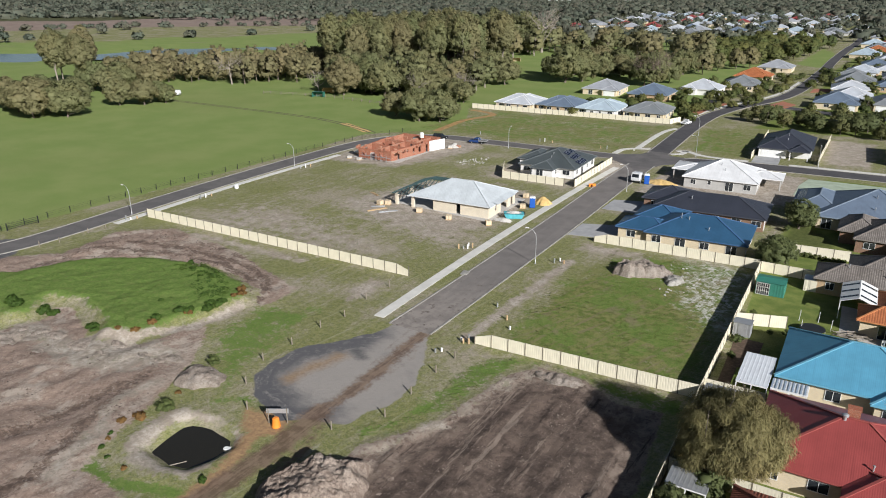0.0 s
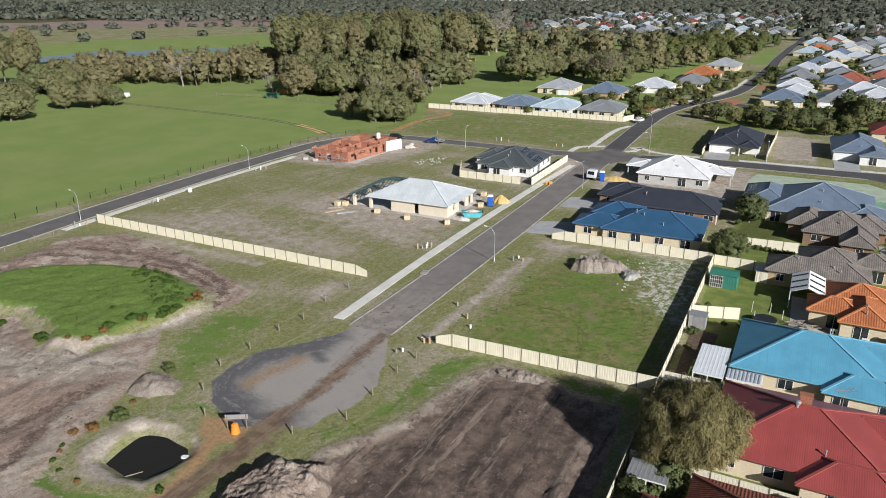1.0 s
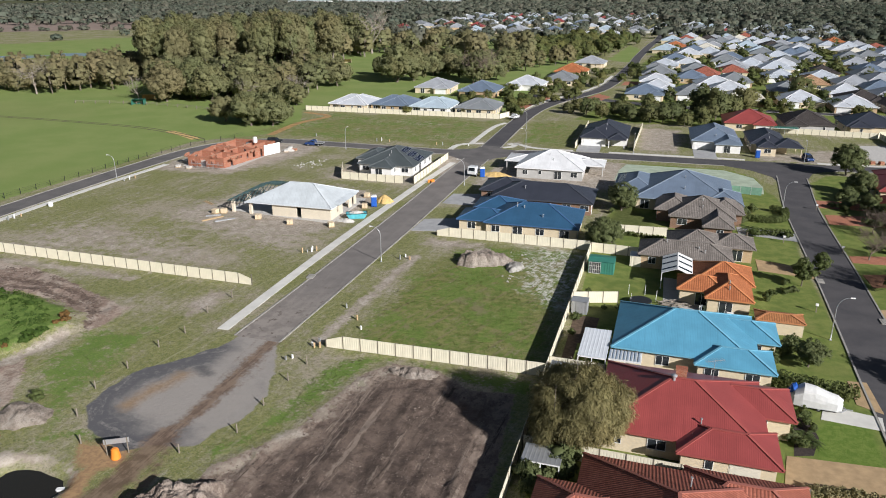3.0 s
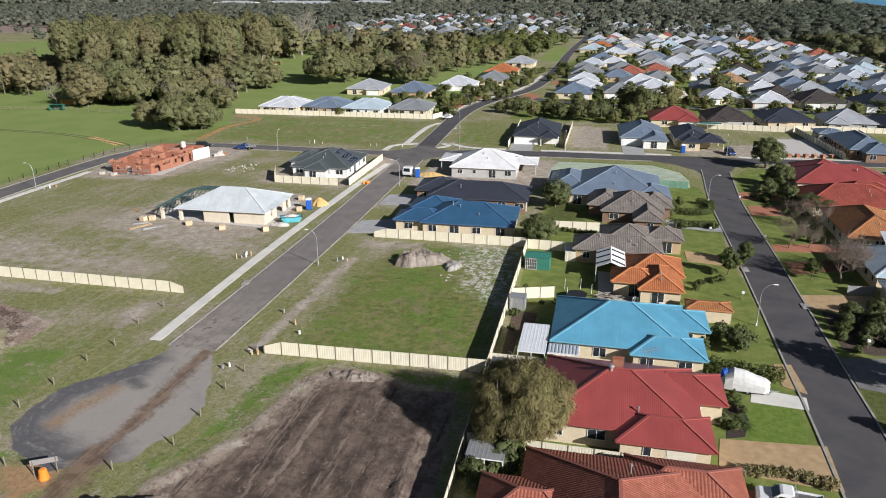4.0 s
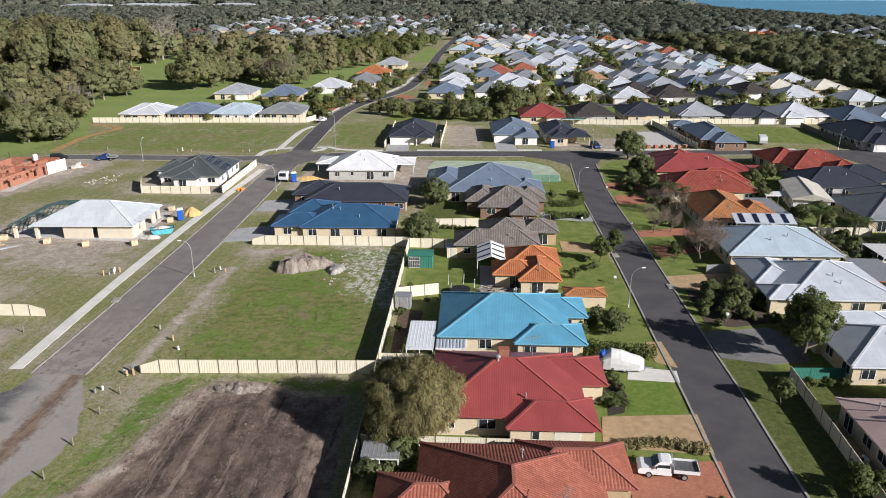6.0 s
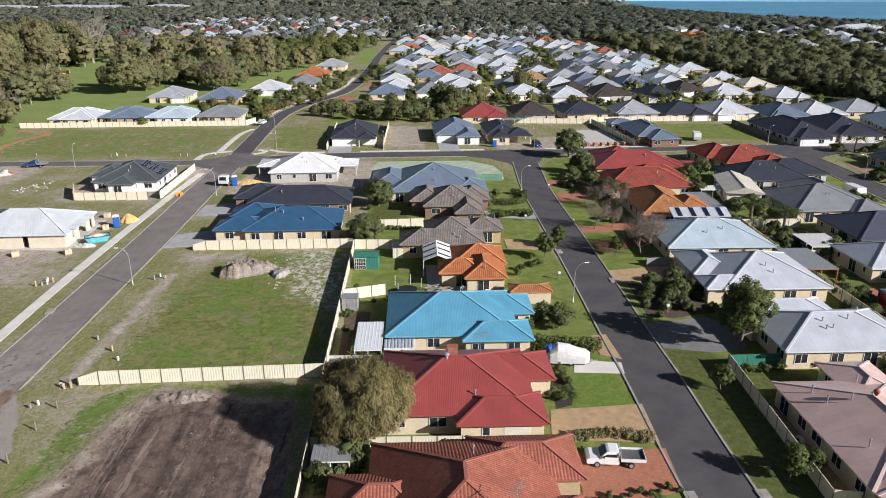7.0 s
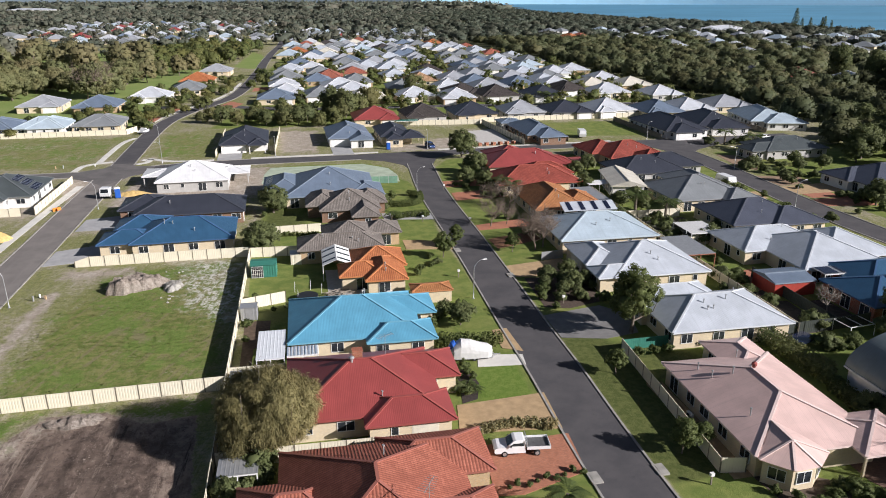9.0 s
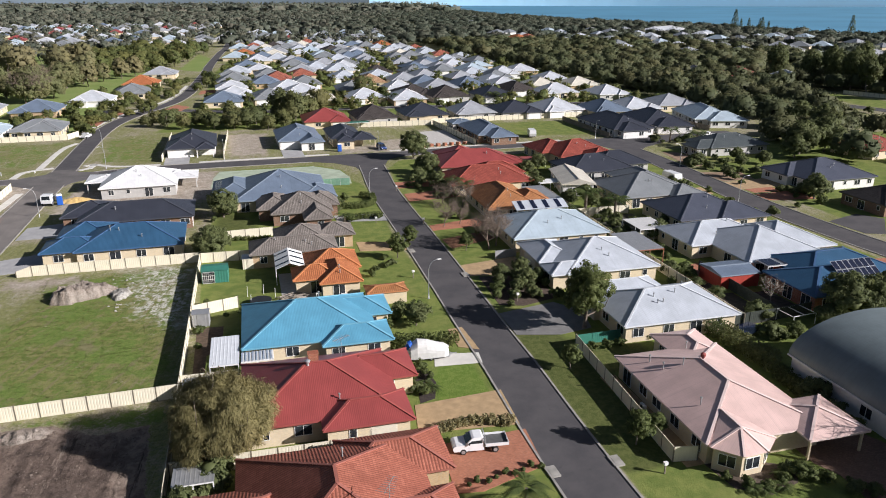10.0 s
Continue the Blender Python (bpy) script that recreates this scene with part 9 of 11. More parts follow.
pierced((-6.2, -10), (4.4, -10), 2.7, [(1.6, 1.0, 0.9, 2.1), (4.6, 1.6, 0, 2.2), (7.4, 1.4, 0.9, 2.1)])
pierced((4.4, -10), (6.6, 6.5), 2.8, [(3, 0.9, 0, 2.2), (6.2, 2.0, 1.5, 2.2), (9.4, 0.8, 0.9, 2.1), (12, 1.0, 0.6, 2.2), (15.2, 0.9, 0, 2.2)])
pierced((6.6, 6.5), (6.4, 12.6), 2.9, [(3, 0.9, 0, 2.2)])
pierced((-6.2, -10), (-7.4, 3), 2.7, [(4, 1.4, 0.9, 2.1), (9, 1.4, 0.9, 2.1)])
pierced((-7.4, 3), (-6.4, 12.8), 2.7, [(4, 1.2, 0.9, 2.1)])
pierced((-6.4, 12.8), (6.4, 12.8), 2.9, [(4, 1.4, 0.9, 2.1), (9, 1.0, 0, 2.2)])
pierced((-1, -9.8), (0.2, 12.6), 2.5, [(4, 0.9, 0, 2.2), (11, 0.9, 0, 2.2), (17, 0.9, 0, 2.2)], "inner_wall")
pierced((-6.6, -3), (4.8, -3), 2.6, [(3, 0.9, 0, 2.2), (8, 0.9, 0, 2.2)], "inner_wall")
pierced((-7.0, 4), (5.8, 4), 2.6, [(3, 0.9, 0, 2.2), (9, 0.9, 0, 2.2)], "inner_wall")
pierced((2.6, 4.2), (3.2, 12.6), 2.6, [(4, 0.9, 0, 2.2)], "inner_wall")
brng = random.Random(44)
for k in range(26):
    t, along = brng.random(), k % 4
    x, y, turned = ((-7.4 + 14 * t, -10.0, False), (6.6, -10 + 22 * t, True), (-7.4, -10 + 22 * t, True), (-7 + 13 * t, 2 + 3 * (k % 3), False))[along]
    l, hh = brng.uniform(0.5, 1.6), brng.choice((0.26, 0.34, 0.43, 0.6, 0.77))
    part("brick_course", Soup().box(-l / 2, -0.122, 0, l / 2, 0.122, hh).mesh("brick_course", WALL["red"]), shell, at=(x, y, 2.35), rz=90 if turned else 0)
part("floor_slab", Soup().box(-7.8, -10.4, -0.05, 7.0, 13.2, 0.06).mesh("floor_slab", M_SLAB), shell)
for n, (x, y) in enumerate(((-4, -11.6), (-2.4, -11.6), (-0.8, -11.6), (0.8, -11.6), (2.4, -11.6), (4.0, -11.6), (-7.4, -9), (-7.8, -6))):
    part("scaffold", Soup().beam((x, y, 0), (x, y, 1.9), 0.06).beam((x + 1.2, y, 0), (x + 1.2, y, 1.9), 0.06).beam((x, y, 1.3), (x + 1.2, y, 1.3), 0.06).beam((x, y - 0.5, 1.35), (x + 1.2, y - 0.5, 1.35), 0.4, 0.05).mesh("scaffold", M_GALV), shell)
part("site_sheet", Soup().box(-2.9, -0.04, 0.1, 2.9, 0.04, 3.0).mesh("site_sheet", M_WHITE), shell, "tall white sheeted screen", at=(7.8, 8.6, 0), rz=72)
part("water_tank", Soup().tube([(0, 0, 2.7), (0, 0, 4.1), (0, 0, 4.25)], [0.6, 0.6, 0.3], 14).mesh("water_tank", M_WHITE), shell, "white drum on the brickwork", at=(1.5, 10.5, 0))
for x, y, r in ((-78.6, 82, 10), (-80.4, 88, 0), (-60.4, 106.6, 20), (-58.8, 108.8, 0), (-61.2, 110.8, 40), (-75, 81.4, 0)):
    pallet(x, y, r, WALL["red"] if x > -60 else M_STONE, "bricks stacked on a timber pallet by the brick shell", 2)
heap("rubble_heap", -60.5, 108.6, 2.4, 2.0, 0.9, M_STONE, "heap of pale broken blocks beside the brick shell", 8, 0.9)

# ---- heaps and turned ground ----
heap("soil_heap", -25.0, -23.8, 3.6, 3.0, 1.8, M_SANDHEAP, "pale rounded heap of sandy soil beside the track", 11, 0.5)
heap("soil_heap", 11.4, 35.0, 3.6, 3.0, 2.1, M_SANDHEAP, "pale heap of sandy soil on the vacant lot", 12, 0.6, True)
heap("soil_heap", 14.2, 36.2, 3.9, 2.7, 1.8, M_SANDHEAP, "pale heap of sandy soil on the vacant lot", 112, 0.6, True)
heap("rubble_heap", 18.4, 34.4, 1.8, 2.6, 0.7, M_LIMEHEAP, "low heap of pale crushed limestone on the vacant lot", 113, 0.6, True)
heap("soil_heap", 0.2, -36.0, 5.2, 9.2, 2.5, M_SPOIL, "large lumpy heap of brown spoil", 13, 0.32, True)
heap("soil_heap", -1.6, -49, 6.0, 8.0, 2.2, M_SPOIL, "large lumpy heap of brown spoil", 14, 0.5, True)
heap("soil_heap", 13, -3.4, 3.6, 1.3, 0.55, M_SANDHEAP, "pale crumbling soil edge", 17, 0.9)
hrng = random.Random(61)
for n in range(22):
    t = n / 21
    x, y = -66 + 34 * t + hrng.uniform(-1.5, 1.5), -25.5 + 5.5 * t ** 2 - hrng.uniform(0, 5.0)
    heap("soil_heap", x, y, hrng.uniform(0.9, 2.4), hrng.uniform(0.7, 1.5), hrng.uniform(0.15, 0.45), M_SANDHEAP, "low crumbling bank of pale sandy soil", 200 + n, 0.8, True)
rng = random.Random(9)
for n in range(46):
    x, y = rng.uniform(16.5, 27.2), rng.uniform(27, 43.5)
    s = Soup()
    r = rng.uniform(0.10, 0.3)
    ring = [(r * rng.uniform(0.6, 1.1) * math.cos(a), r * rng.uniform(0.6, 1.1) * math.sin(a)) for a in [k * 1.047 for k in range(6)]]
    s.hexa([(p[0], p[1], -0.05) for p in ring], [(p[0] * 0.7, p[1] * 0.7, r * rng.uniform(0.25, 0.6)) for p in ring])
    thing("stone", s.mesh("stone", M_STONE), "broken piece of pale limestone on the vacant lot", "stone", (x, y, 0), rng.uniform(0, 360), "limestone rubble")
for k, (x, y, size, kind) in enumerate((
        (-37.1, -8.6, 1.1, 0), (-37.4, -10.6, 1.0, 0), (-38.0, -9.4, 0.8, 0), (-37.2, -7.4, 0.7, 0), (-39.6, -13.1, 1.05, 0), (-38.9, -12.2, 0.7, 0), (-40.7, -16.6, 0.9, 0), (-41.1, -7.2, 0.6, 0),
        (-37.4, -3.4, 1.2, 1), (-36.4, -4.4, 0.9, 1), (-36.9, -5.6, 0.7, 1), (-38.5, -12.8, 0.8, 1), (-40.0, -17.8, 1.0, 1), (-40.8, -20.0, 0.8, 1), (-37.2, -9.8, 0.6, 1), (-43, -21, 0.6, 1),
        (-22.9, -30.6, 0.95, 2), (-23.4, -31.2, 0.7, 2), (-26.0, -20.6, 0.9, 2), (-24.6, -27.5, 0.5, 1), (-24.2, -33.2, 1.0, 1), (-24.9, -33.0, 0.7, 1), (-25.4, -34.6, 0.8, 1),
        (-63.5, -22.4, 1.2, 0), (-61.8, -22.8, 1.0, 0), (-58.6, -20.9, 1.25, 0), (-57.4, -20.6, 0.9, 0), (-47.6, -21.4, 1.0, 0), (-46.6, -21.8, 0.7, 0), (-53.0, 1.4, 0.8, 0), (-50, -1, 0.6, 0), (-45, -1.5, 0.7, 0), (-45, -12, 0.5, 0))):
    label = ("clump of dark green weeds on the fill", "rust-brown dying weeds on the bank", "yellow-green shrub on the bank")[kind]
    sh = plant((WEED, RUST, SHRUB)[kind][k % 2], x, y, size, label, "weed", "weeds", "weed_clump")
    sh.location.z = float(np.interp(x, GRID[0], GRID[2][int(np.argmin(np.abs(GRID[1] - y)))])) - 0.05
for k, (x, y) in enumerate(((-24.6, -36.6), (-23.4, -38.8), (-18.4, -40.0), (-10.2, -37.6), (-21.4, -39.6), (-24.0, -37.4))):
    plant((WEED, WEED, RUST)[k % 3][k % 2], x, y, 0.32 + 0.08 * (k % 4), "small weeds on the pond's bank", "weed", "weeds", "weed_clump")
wr2 = np.random.default_rng(11)
strip = scatter(wr2, [(-56, -1), (-50, 2), (-43, -1), (-38, -6), (-41, -9), (-47, -4)], 1.1)
v, f, m = leaf_cloud(wr2, np.column_stack([strip, np.full(len(strip), 1.3)]), np.full(len(strip), 0.5), 40, 0.11, 0.6)
thing("tall_weeds", mesh_fast("tall_weeds", v, f, M_LEAF_WEED), "strip of taller dark green weeds on the fill", "weeds", kind="stuff")

# sign and barrel
sign = thing("site_sign", None, "plain pale board on two posts at the track's end", "sign", (-10.5, -26.6, 0), 28)
part("board", Soup().box(-1.2, -0.03, 1.2, 1.2, 0.03, 1.75).mesh("board", M_GALV), sign)
for x in (-1.0, 1.0):
    part("post", Soup().box(x - 0.05, -0.08, -0.1, x + 0.05, -0.03, 1.8).mesh("post", M_POST), sign)
s = Soup().tube([(0, 0, 0), (0, 0, 0.1), (0, 0, 0.55), (0, 0, 1.05), (0, 0, 1.15)], [0.45, 0.5, 0.42, 0.36, 0.2], 14)
thing("traffic_barrel", s.mesh("traffic_barrel", M_PLASTIC_ORANGE), "orange plastic water-filled traffic barrel", "barrel", (-10.2, -27.3, 0))
plank = Soup().box(-0.5, -0.25, 0, 0.5, 0.25, 0.12, 0.1)
thing("float_board", plank.mesh("float_board", M_WHITE), "pale foam board lying at the pond's edge", "debris", (-12.6, -32.0, -0.7), 20)
s = Soup().tube([(-1.4, 0, 0), (0, 0.1, 0.02), (1.5, -0.05, 0)], [0.05, 0.06, 0.04], 6)
thing("branch", s.mesh("branch", M_BARK_PALE), "thin dead branch floating in the pond", "branch", (-15.6, -36.8, -0.7), 60)

# survey pegs, service pits and meter posts along the lots
rng = random.Random(12)
for n, (x, y) in enumerate(((-17.4, 32.4), (-16.8, 33.2), (-18.0, 32.0), (-17.8, 33.6), (-18.8, 31.6), (-1.2, 33), (-0.6, 34.2), (0.4, 33.4), (-3.4, -4.6), (-2.8, -4.0), (-1.4, -0.6), (-1.0, 0.2), (-1.9, -0.2), (-0.7, -0.4), (-85.2, 14.4), (-84.8, 15.2), (-84.4, 16.4), (-83.9, 33), (-83.8, 34.4), (-83.5, 35.8), (-82.6, 66), (-82.3, 67.6), (-81.8, 69), (-41, 128), (-39.6, 128.4), (-37, 128), (-62, 130), (-12.5, 128.5), (-22, 127.6), (-20, 127.2), (2.4, 6), (0.8, 8.6), (-2.2, 12))):
    m = (M_WHITE, M_TIMBER, M_GALV)[n % 3]
    s = Soup().box(-0.11, -0.11, -0.1, 0.11, 0.11, rng.uniform(0.5, 1.1), 0.02)
    thing("service_post", s.mesh("service_post", m), "short service marker post at a lot boundary", "marker post", (x, y, 0), rng.uniform(0, 90), "service posts")
drum = Soup().tube([(0, 0, 0), (0, 0, 0.15), (0, 0, 0.9), (0, 0, 1.0)], [0.4, 0.5, 0.5, 0.3], 12)
thing("drum", drum.mesh("drum", M_WHITE), "white plastic drum at the kerb", "drum", (-83.2, 43.4, 0))
for x, y, rz in ((-12.4, 21.6, 6), (69.9, -24.8, 0), (63.2, -24.6, 0), (71.6, 27.4, 0), (66.0, 41.4, 0)):
    s = Soup().box(-0.55, -0.85, -0.05, 0.55, 0.85, 0.16, 0.05).box(-0.3, -0.5, 0.16, 0.3, 0.5, 0.18)
    thing("drain_pit", s.mesh("drain_pit", M_KERB), "concrete side-entry drain pit at the kerb", "drain", (x, y, 0), rz, "drain pits")

# white truck at the building site
truck = thing("truck", None, "white tipper truck parked at the kerb by a building site", "truck", (-2.4, 95.0, 0), 262)
part("cab", profile_body([(1.2, 0.7), (2.9, 0.7), (3.0, 1.4), (2.75, 2.5), (1.2, 2.5)], 1.05, 0.1, "cab", PAINT["white"]), truck)
part("windscreen", Soup().hexa([(2.9, -0.85, 1.5), (2.99, -0.85, 1.5), (2.99, 0.85, 1.5), (2.9, 0.85, 1.5)], [(2.7, -0.8, 2.3), (2.8, -0.8, 2.3), (2.8, 0.8, 2.3), (2.7, 0.8, 2.3)]).mesh("windscreen", M_GLASS_CAR), truck)
part("tray", Soup().box(-3.0, -1.1, 0.95, 1.0, 1.1, 1.1).box(-3.0, -1.1, 1.1, 1.0, -1.02, 1.6).box(-3.0, 1.02, 1.1, 1.0, 1.1, 1.6).box(0.9, -1.02, 1.1, 1.0, 1.02, 2.6).mesh("tray", M_GALV), truck)
part("chassis", Soup().box(-3.0, -0.4, 0.6, 2.6, 0.4, 0.94).mesh("chassis", M_BLACK), truck)
for wx in (-1.8, 2.1):
    for wy in (-0.9, 0.9):
        wh = part("wheel", WHEEL_BIG[0], truck, at=(wx, wy, 0.5))
        part("rim", WHEEL_BIG[1], wh)

# ---- back gardens: sheds, patios, hedges, beds ----
def ribbed_wall(w, d, height, material):
    """One folded sheet round four sides."""
    pts = []
    for ax, ay, bx, by in ((-w, -d, w, -d), (w, -d, w, d), (w, d, -w, d), (-w, d, -w, -d)):
        n = max(6, 2 * int(math.hypot(bx - ax, by - ay) / 0.4))
        nx, ny = (by - ay) / math.hypot(bx - ax, by - ay), (ax - bx) / math.hypot(bx - ax, by - ay)
        for k in range(n):
            for t, off in ((k / n, 0.03 * (k % 2)), ((k + 0.85) / n, 0.03 * (k % 2))):
                pts.append((ax + (bx - ax) * t + nx * off, ay + (by - ay) * t + ny * off))
    k = len(pts)
    verts = [(x, y, -0.05) for x, y in pts] + [(x, y, height) for x, y in pts]
    return mesh_of("wall", verts, [(i, (i + 1) % k, k + (i + 1) % k, k + i) for i in range(k)], material)


def ribbed_sheet(w, d, z, material):
    """One folded roofing sheet with thickness."""
    prof = []
    n = max(4, int(w / 0.4))
    for k in range(n):
        for t, h in ((0, 0), (0.62, 0), (0.7, 0.012), (0.92, 0.012)):
            prof.append((w * (k + t) / n, h))
    prof.append((w, 0))
    m = len(prof)
    verts = [(x, y, z + h + up) for up in (0.02, 0.0) for y in (0, d) for x, h in prof]
    faces = []
    for i in range(m - 1):
        faces += [(i, i + 1, m + i + 1, m + i), (2 * m + i, 3 * m + i, 3 * m + i + 1, 2 * m + i + 1), (i, 2 * m + i, 2 * m + i + 1, i + 1), (m + i, m + i + 1, 3 * m + i + 1, 3 * m + i)]
    faces += [(0, m, 3 * m, 2 * m), (m - 1, 3 * m - 1, 4 * m - 1, 2 * m - 1)]
    return mesh_of("roof_sheet", verts, faces, material)


def shed(x0, y0, x1, y1, height, label, wall_mat, roof_mat, pitch=6.0):
    """A sheet-metal garden shed with a shallow roof, ribs and a door."""
    cx, cy = (x0 + x1) / 2, (y0 + y1) / 2
    root = thing("garden_shed", None, label, "shed", (cx, cy, 0), -2, "garden sheds")
    w, d = (x1 - x0) / 2, (y1 - y0) / 2
    part("wall", ribbed_wall(w, d, height, wall_mat), root)
    rise = math.tan(radians(pitch)) * d
    r = Soup()
    for sgn in (-1, 1):
        r.face([(-w - 0.1, sgn * (d + 0.12), height), (w + 0.1, sgn * (d + 0.12), height), (w + 0.1, 0, height + rise), (-w - 0.1, 0, height + rise)][::sgn * -1], [(0, 0), (2 * w, 0), (2 * w, d), (0, d)])
    part("roof", r.mesh("roof", roof_mat), root)
    part("door", Soup().box(-0.45, -d - 0.06, 0.03, 0.45, -d - 0.035, height - 0.15).mesh("door", wall_mat), root)
    return root


def patio(x0, y0, x1, y1, z, label, roof_mat, posts=M_WHITE, fall=0.12):
    """A flat sheeted patio roof on posts."""
    root = thing("patio_cover", None, label, "patio cover", (x0, y0, 0), -2, "patio covers")
    w, d = x1 - x0, y1 - y0
    part("roof_sheet", ribbed_sheet(w, d, z, roof_mat), root)
    for y0b in (0.02, d - 0.1):
        part("beam", Soup().box(0.05, y0b, z - 0.16, w - 0.05, y0b + 0.08, z - 0.004).mesh("beam", posts), root)
    for px in (0.1, w / 2, w - 0.1):
        for py in (0.06, d - 0.06):
            part("post", Soup().box(px - 0.05, py - 0.05, -0.05, px + 0.05, py + 0.05, z - 0.16).mesh("post", posts), root)
    return root


green_shed = shed(30.4, 35.4, 34.4, 38.6, 2.1, "dark green ribbed steel shed with a white caged front", M_FENCE_GREEN, M_FENCE_GREEN, 9)
# added black sheet stands in for the dark inside of the cage
part("cage_inner_shade", Soup().box(-1.9, -1.69, 0.05, -0.05, -1.65, 1.95).mesh("cage_inner_shade", M_BLACK), green_shed)
for k in range(7):
    part("cage_bar", Soup().box(-1.9 + 0.3 * k, -1.73, 0.05, -1.86 + 0.3 * k, -1.695, 1.95).mesh("cage_bar", M_WHITE), green_shed)
for z in (0.05, 0.68, 1.3, 1.92):
    part("cage_rail", Soup().box(-1.9, -1.77, z, -0.04, -1.735, z + 0.04).mesh("cage_rail", M_WHITE), green_shed)
shed(29.4, 18.9, 31.6, 20.6, 1.95, "pale grey steel garden shed against the fence", M_GALV, M_GALV)
shed(36.8, 40.2, 39.4, 42.4, 1.9, "small pale garden shed beside the lawn", M_FENCE, M_GALV)
shed(29.0, -2.2, 33.8, 0.6, 1.9, "low pale steel shed behind the tree", M_GALV, M_GALV)
patio(31.8, 1.9, 35.2, 9.8, 2.4, "pale grey flat steel patio roof behind a turquoise-roofed house", TRIM["pale"])
M_STRIPE = plain("grey_blue_awning", (0.30, 0.36, 0.44), 0.7)
aw = patio(35.4, 2.0, 39.2, 4.5, 2.38, "striped awning on a patio frame", M_WHITE)
part("stripe", (lambda s: [s.box(k * 0.42 + 0.06, 0.05, 2.475, k * 0.42 + 0.24, 2.45, 2.481) for k in range(9)] and s)(Soup()).mesh("stripe", M_STRIPE), aw, "grey-blue awning stripes")
pt = thing("patio_cover", None, "white gabled patio roof with dark skylight strips", "patio cover", (44.0, 35.2, 0), -2, "patio covers")
for side in (-1, 1):
    part("roof_sheet", Soup().hexa([(0, -3.9, 3.55), (side * 2.3, -3.9, 2.65), (side * 2.3, 3.9, 2.65), (0, 3.9, 3.55)], [(0, -3.9, 3.60), (side * 2.3, -3.9, 2.70), (side * 2.3, 3.9, 2.70), (0, 3.9, 3.60)]).mesh("roof_sheet", M_WHITE), pt)
    for k in (-2.5, 0.0, 2.5):
        part("skylight_strip", Soup().hexa([(side * 0.15, k - 0.32, 3.548), (side * 2.2, k - 0.32, 2.746), (side * 2.2, k + 0.32, 2.746), (side * 0.15, k + 0.32, 3.548)], [(side * 0.15, k - 0.32, 3.562), (side * 2.2, k - 0.32, 2.760), (side * 2.2, k + 0.32, 2.760), (side * 0.15, k + 0.32, 3.562)]).mesh("skylight_strip", M_GLASS), pt)
    part("beam", Soup().box(side * 2.2 - 0.05, -3.8, 2.48, side * 2.2 + 0.05, 3.8, 2.64).mesh("beam", M_WHITE), pt)
    for y in (-3.7, 0, 3.7):
        part("post", Soup().box(side * 2.2 - 0.05, y - 0.05, -0.05, side * 2.2 + 0.05, y + 0.05, 2.48).mesh("post", M_WHITE), pt)
patio(100.8, 23.8, 106.2, 33.6, 2.5, "pale steel carport roof on red posts", M_GALV, WALL["red"])
patio(107.8, 34.0, 113.8, 41.0, 2.5, "pale shade roof in a back garden", M_TARP)
patio(98.6, 58.4, 103.6, 70.4, 2.5, "pale blue-grey steel veranda roof", M_GALV)
h = house("low cream garage with a terracotta tiled roof", [(53.8, 19.2, 60.0, 22.6)], "rust", "cream", RZ, 15, eave=2.0, seed=73, windows=False, over=0.2, detail=False)
patio(28.7, -19.6, 32.4, -16.8, 2.1, "pale weathered lean-to roof by the back fence", M_GALV)
patio(104.6, 72.4, 110, 76.0, 2.4, "white patio roof behind a red house", M_WHITE)
patio(110.5, 95.5, 116.5, 100.5, 2.6, "pink-red sheeted shed roof", TRIM["red"], M_FENCE)
patio(76.0, 172.2, 84, 175.4, 2.0, "dark green lean-to roof by a fence", M_FENCE_GREEN)
# row of roof-mounted collectors on a frame behind the pale blue roof
rack = thing("solar_rack", None, "row of dark solar water heating panels on a pale roof", "solar panels", (89.6, 49.8, 0), -3)
part("backing", Soup().hexa([(0, 0, 3.3), (11, 0, 3.3), (11, 3.2, 4.3), (0, 3.2, 4.3)], [(0, 0, 3.38), (11, 0, 3.38), (11, 3.2, 4.38), (0, 3.2, 4.38)]).mesh("backing", ROOF["pale"]), rack)
for k in range(4):
    part("collector", Soup().hexa([(1.0 + 2.6 * k, 0.2, 3.46), (1.9 + 2.6 * k, 0.2, 3.46), (1.9 + 2.6 * k, 3.0, 4.33), (1.0 + 2.6 * k, 3.0, 4.33)], [(1.0 + 2.6 * k, 0.2, 3.5), (1.9 + 2.6 * k, 0.2, 3.5), (1.9 + 2.6 * k, 3.0, 4.37), (1.0 + 2.6 * k, 3.0, 4.37)]).mesh("collector", M_SOLAR), rack)
for x in (0.2, 10.8):
    part("leg", Soup().box(x - 0.05, 2.9, 0, x + 0.05, 3.0, 4.2).box(x - 0.05, 0.1, 0, x + 0.05, 0.2, 3.3).mesh("leg", M_GALV), rack)

# boat under a white sheet
s = Soup()
prof = [(-3.0, 0.7, 0.9), (-2.6, 1.05, 1.6), (-1.6, 1.15, 2.2), (-0.2, 1.1, 2.1), (1.2, 1.05, 1.75), (2.4, 0.95, 1.55), (3.0, 0.6, 1.3)]
rings = []
rng = random.Random(21)
for x, w, h in prof:
    rings.append([(x + rng.uniform(-0.05, 0.05), w * math.cos(a) * (1 + 0.06 * math.sin(9 * a + x)), 0.35 + (h - 0.35) * max(0.0, math.sin(a)) ** 0.6) for a in [math.pi * k / 16 for k in range(17)]])
for p, q in zip(rings, rings[1:]):
    for k in range(16):
        s.face([p[k], p[k + 1], q[k + 1], q[k]][::-1])
for r in (rings[0], rings[-1]):
    s.face(r)
boat = thing("covered_boat", None, "boat on a trailer under a creased white sheet", "boat", (58.0, 1.3, 0), -8)
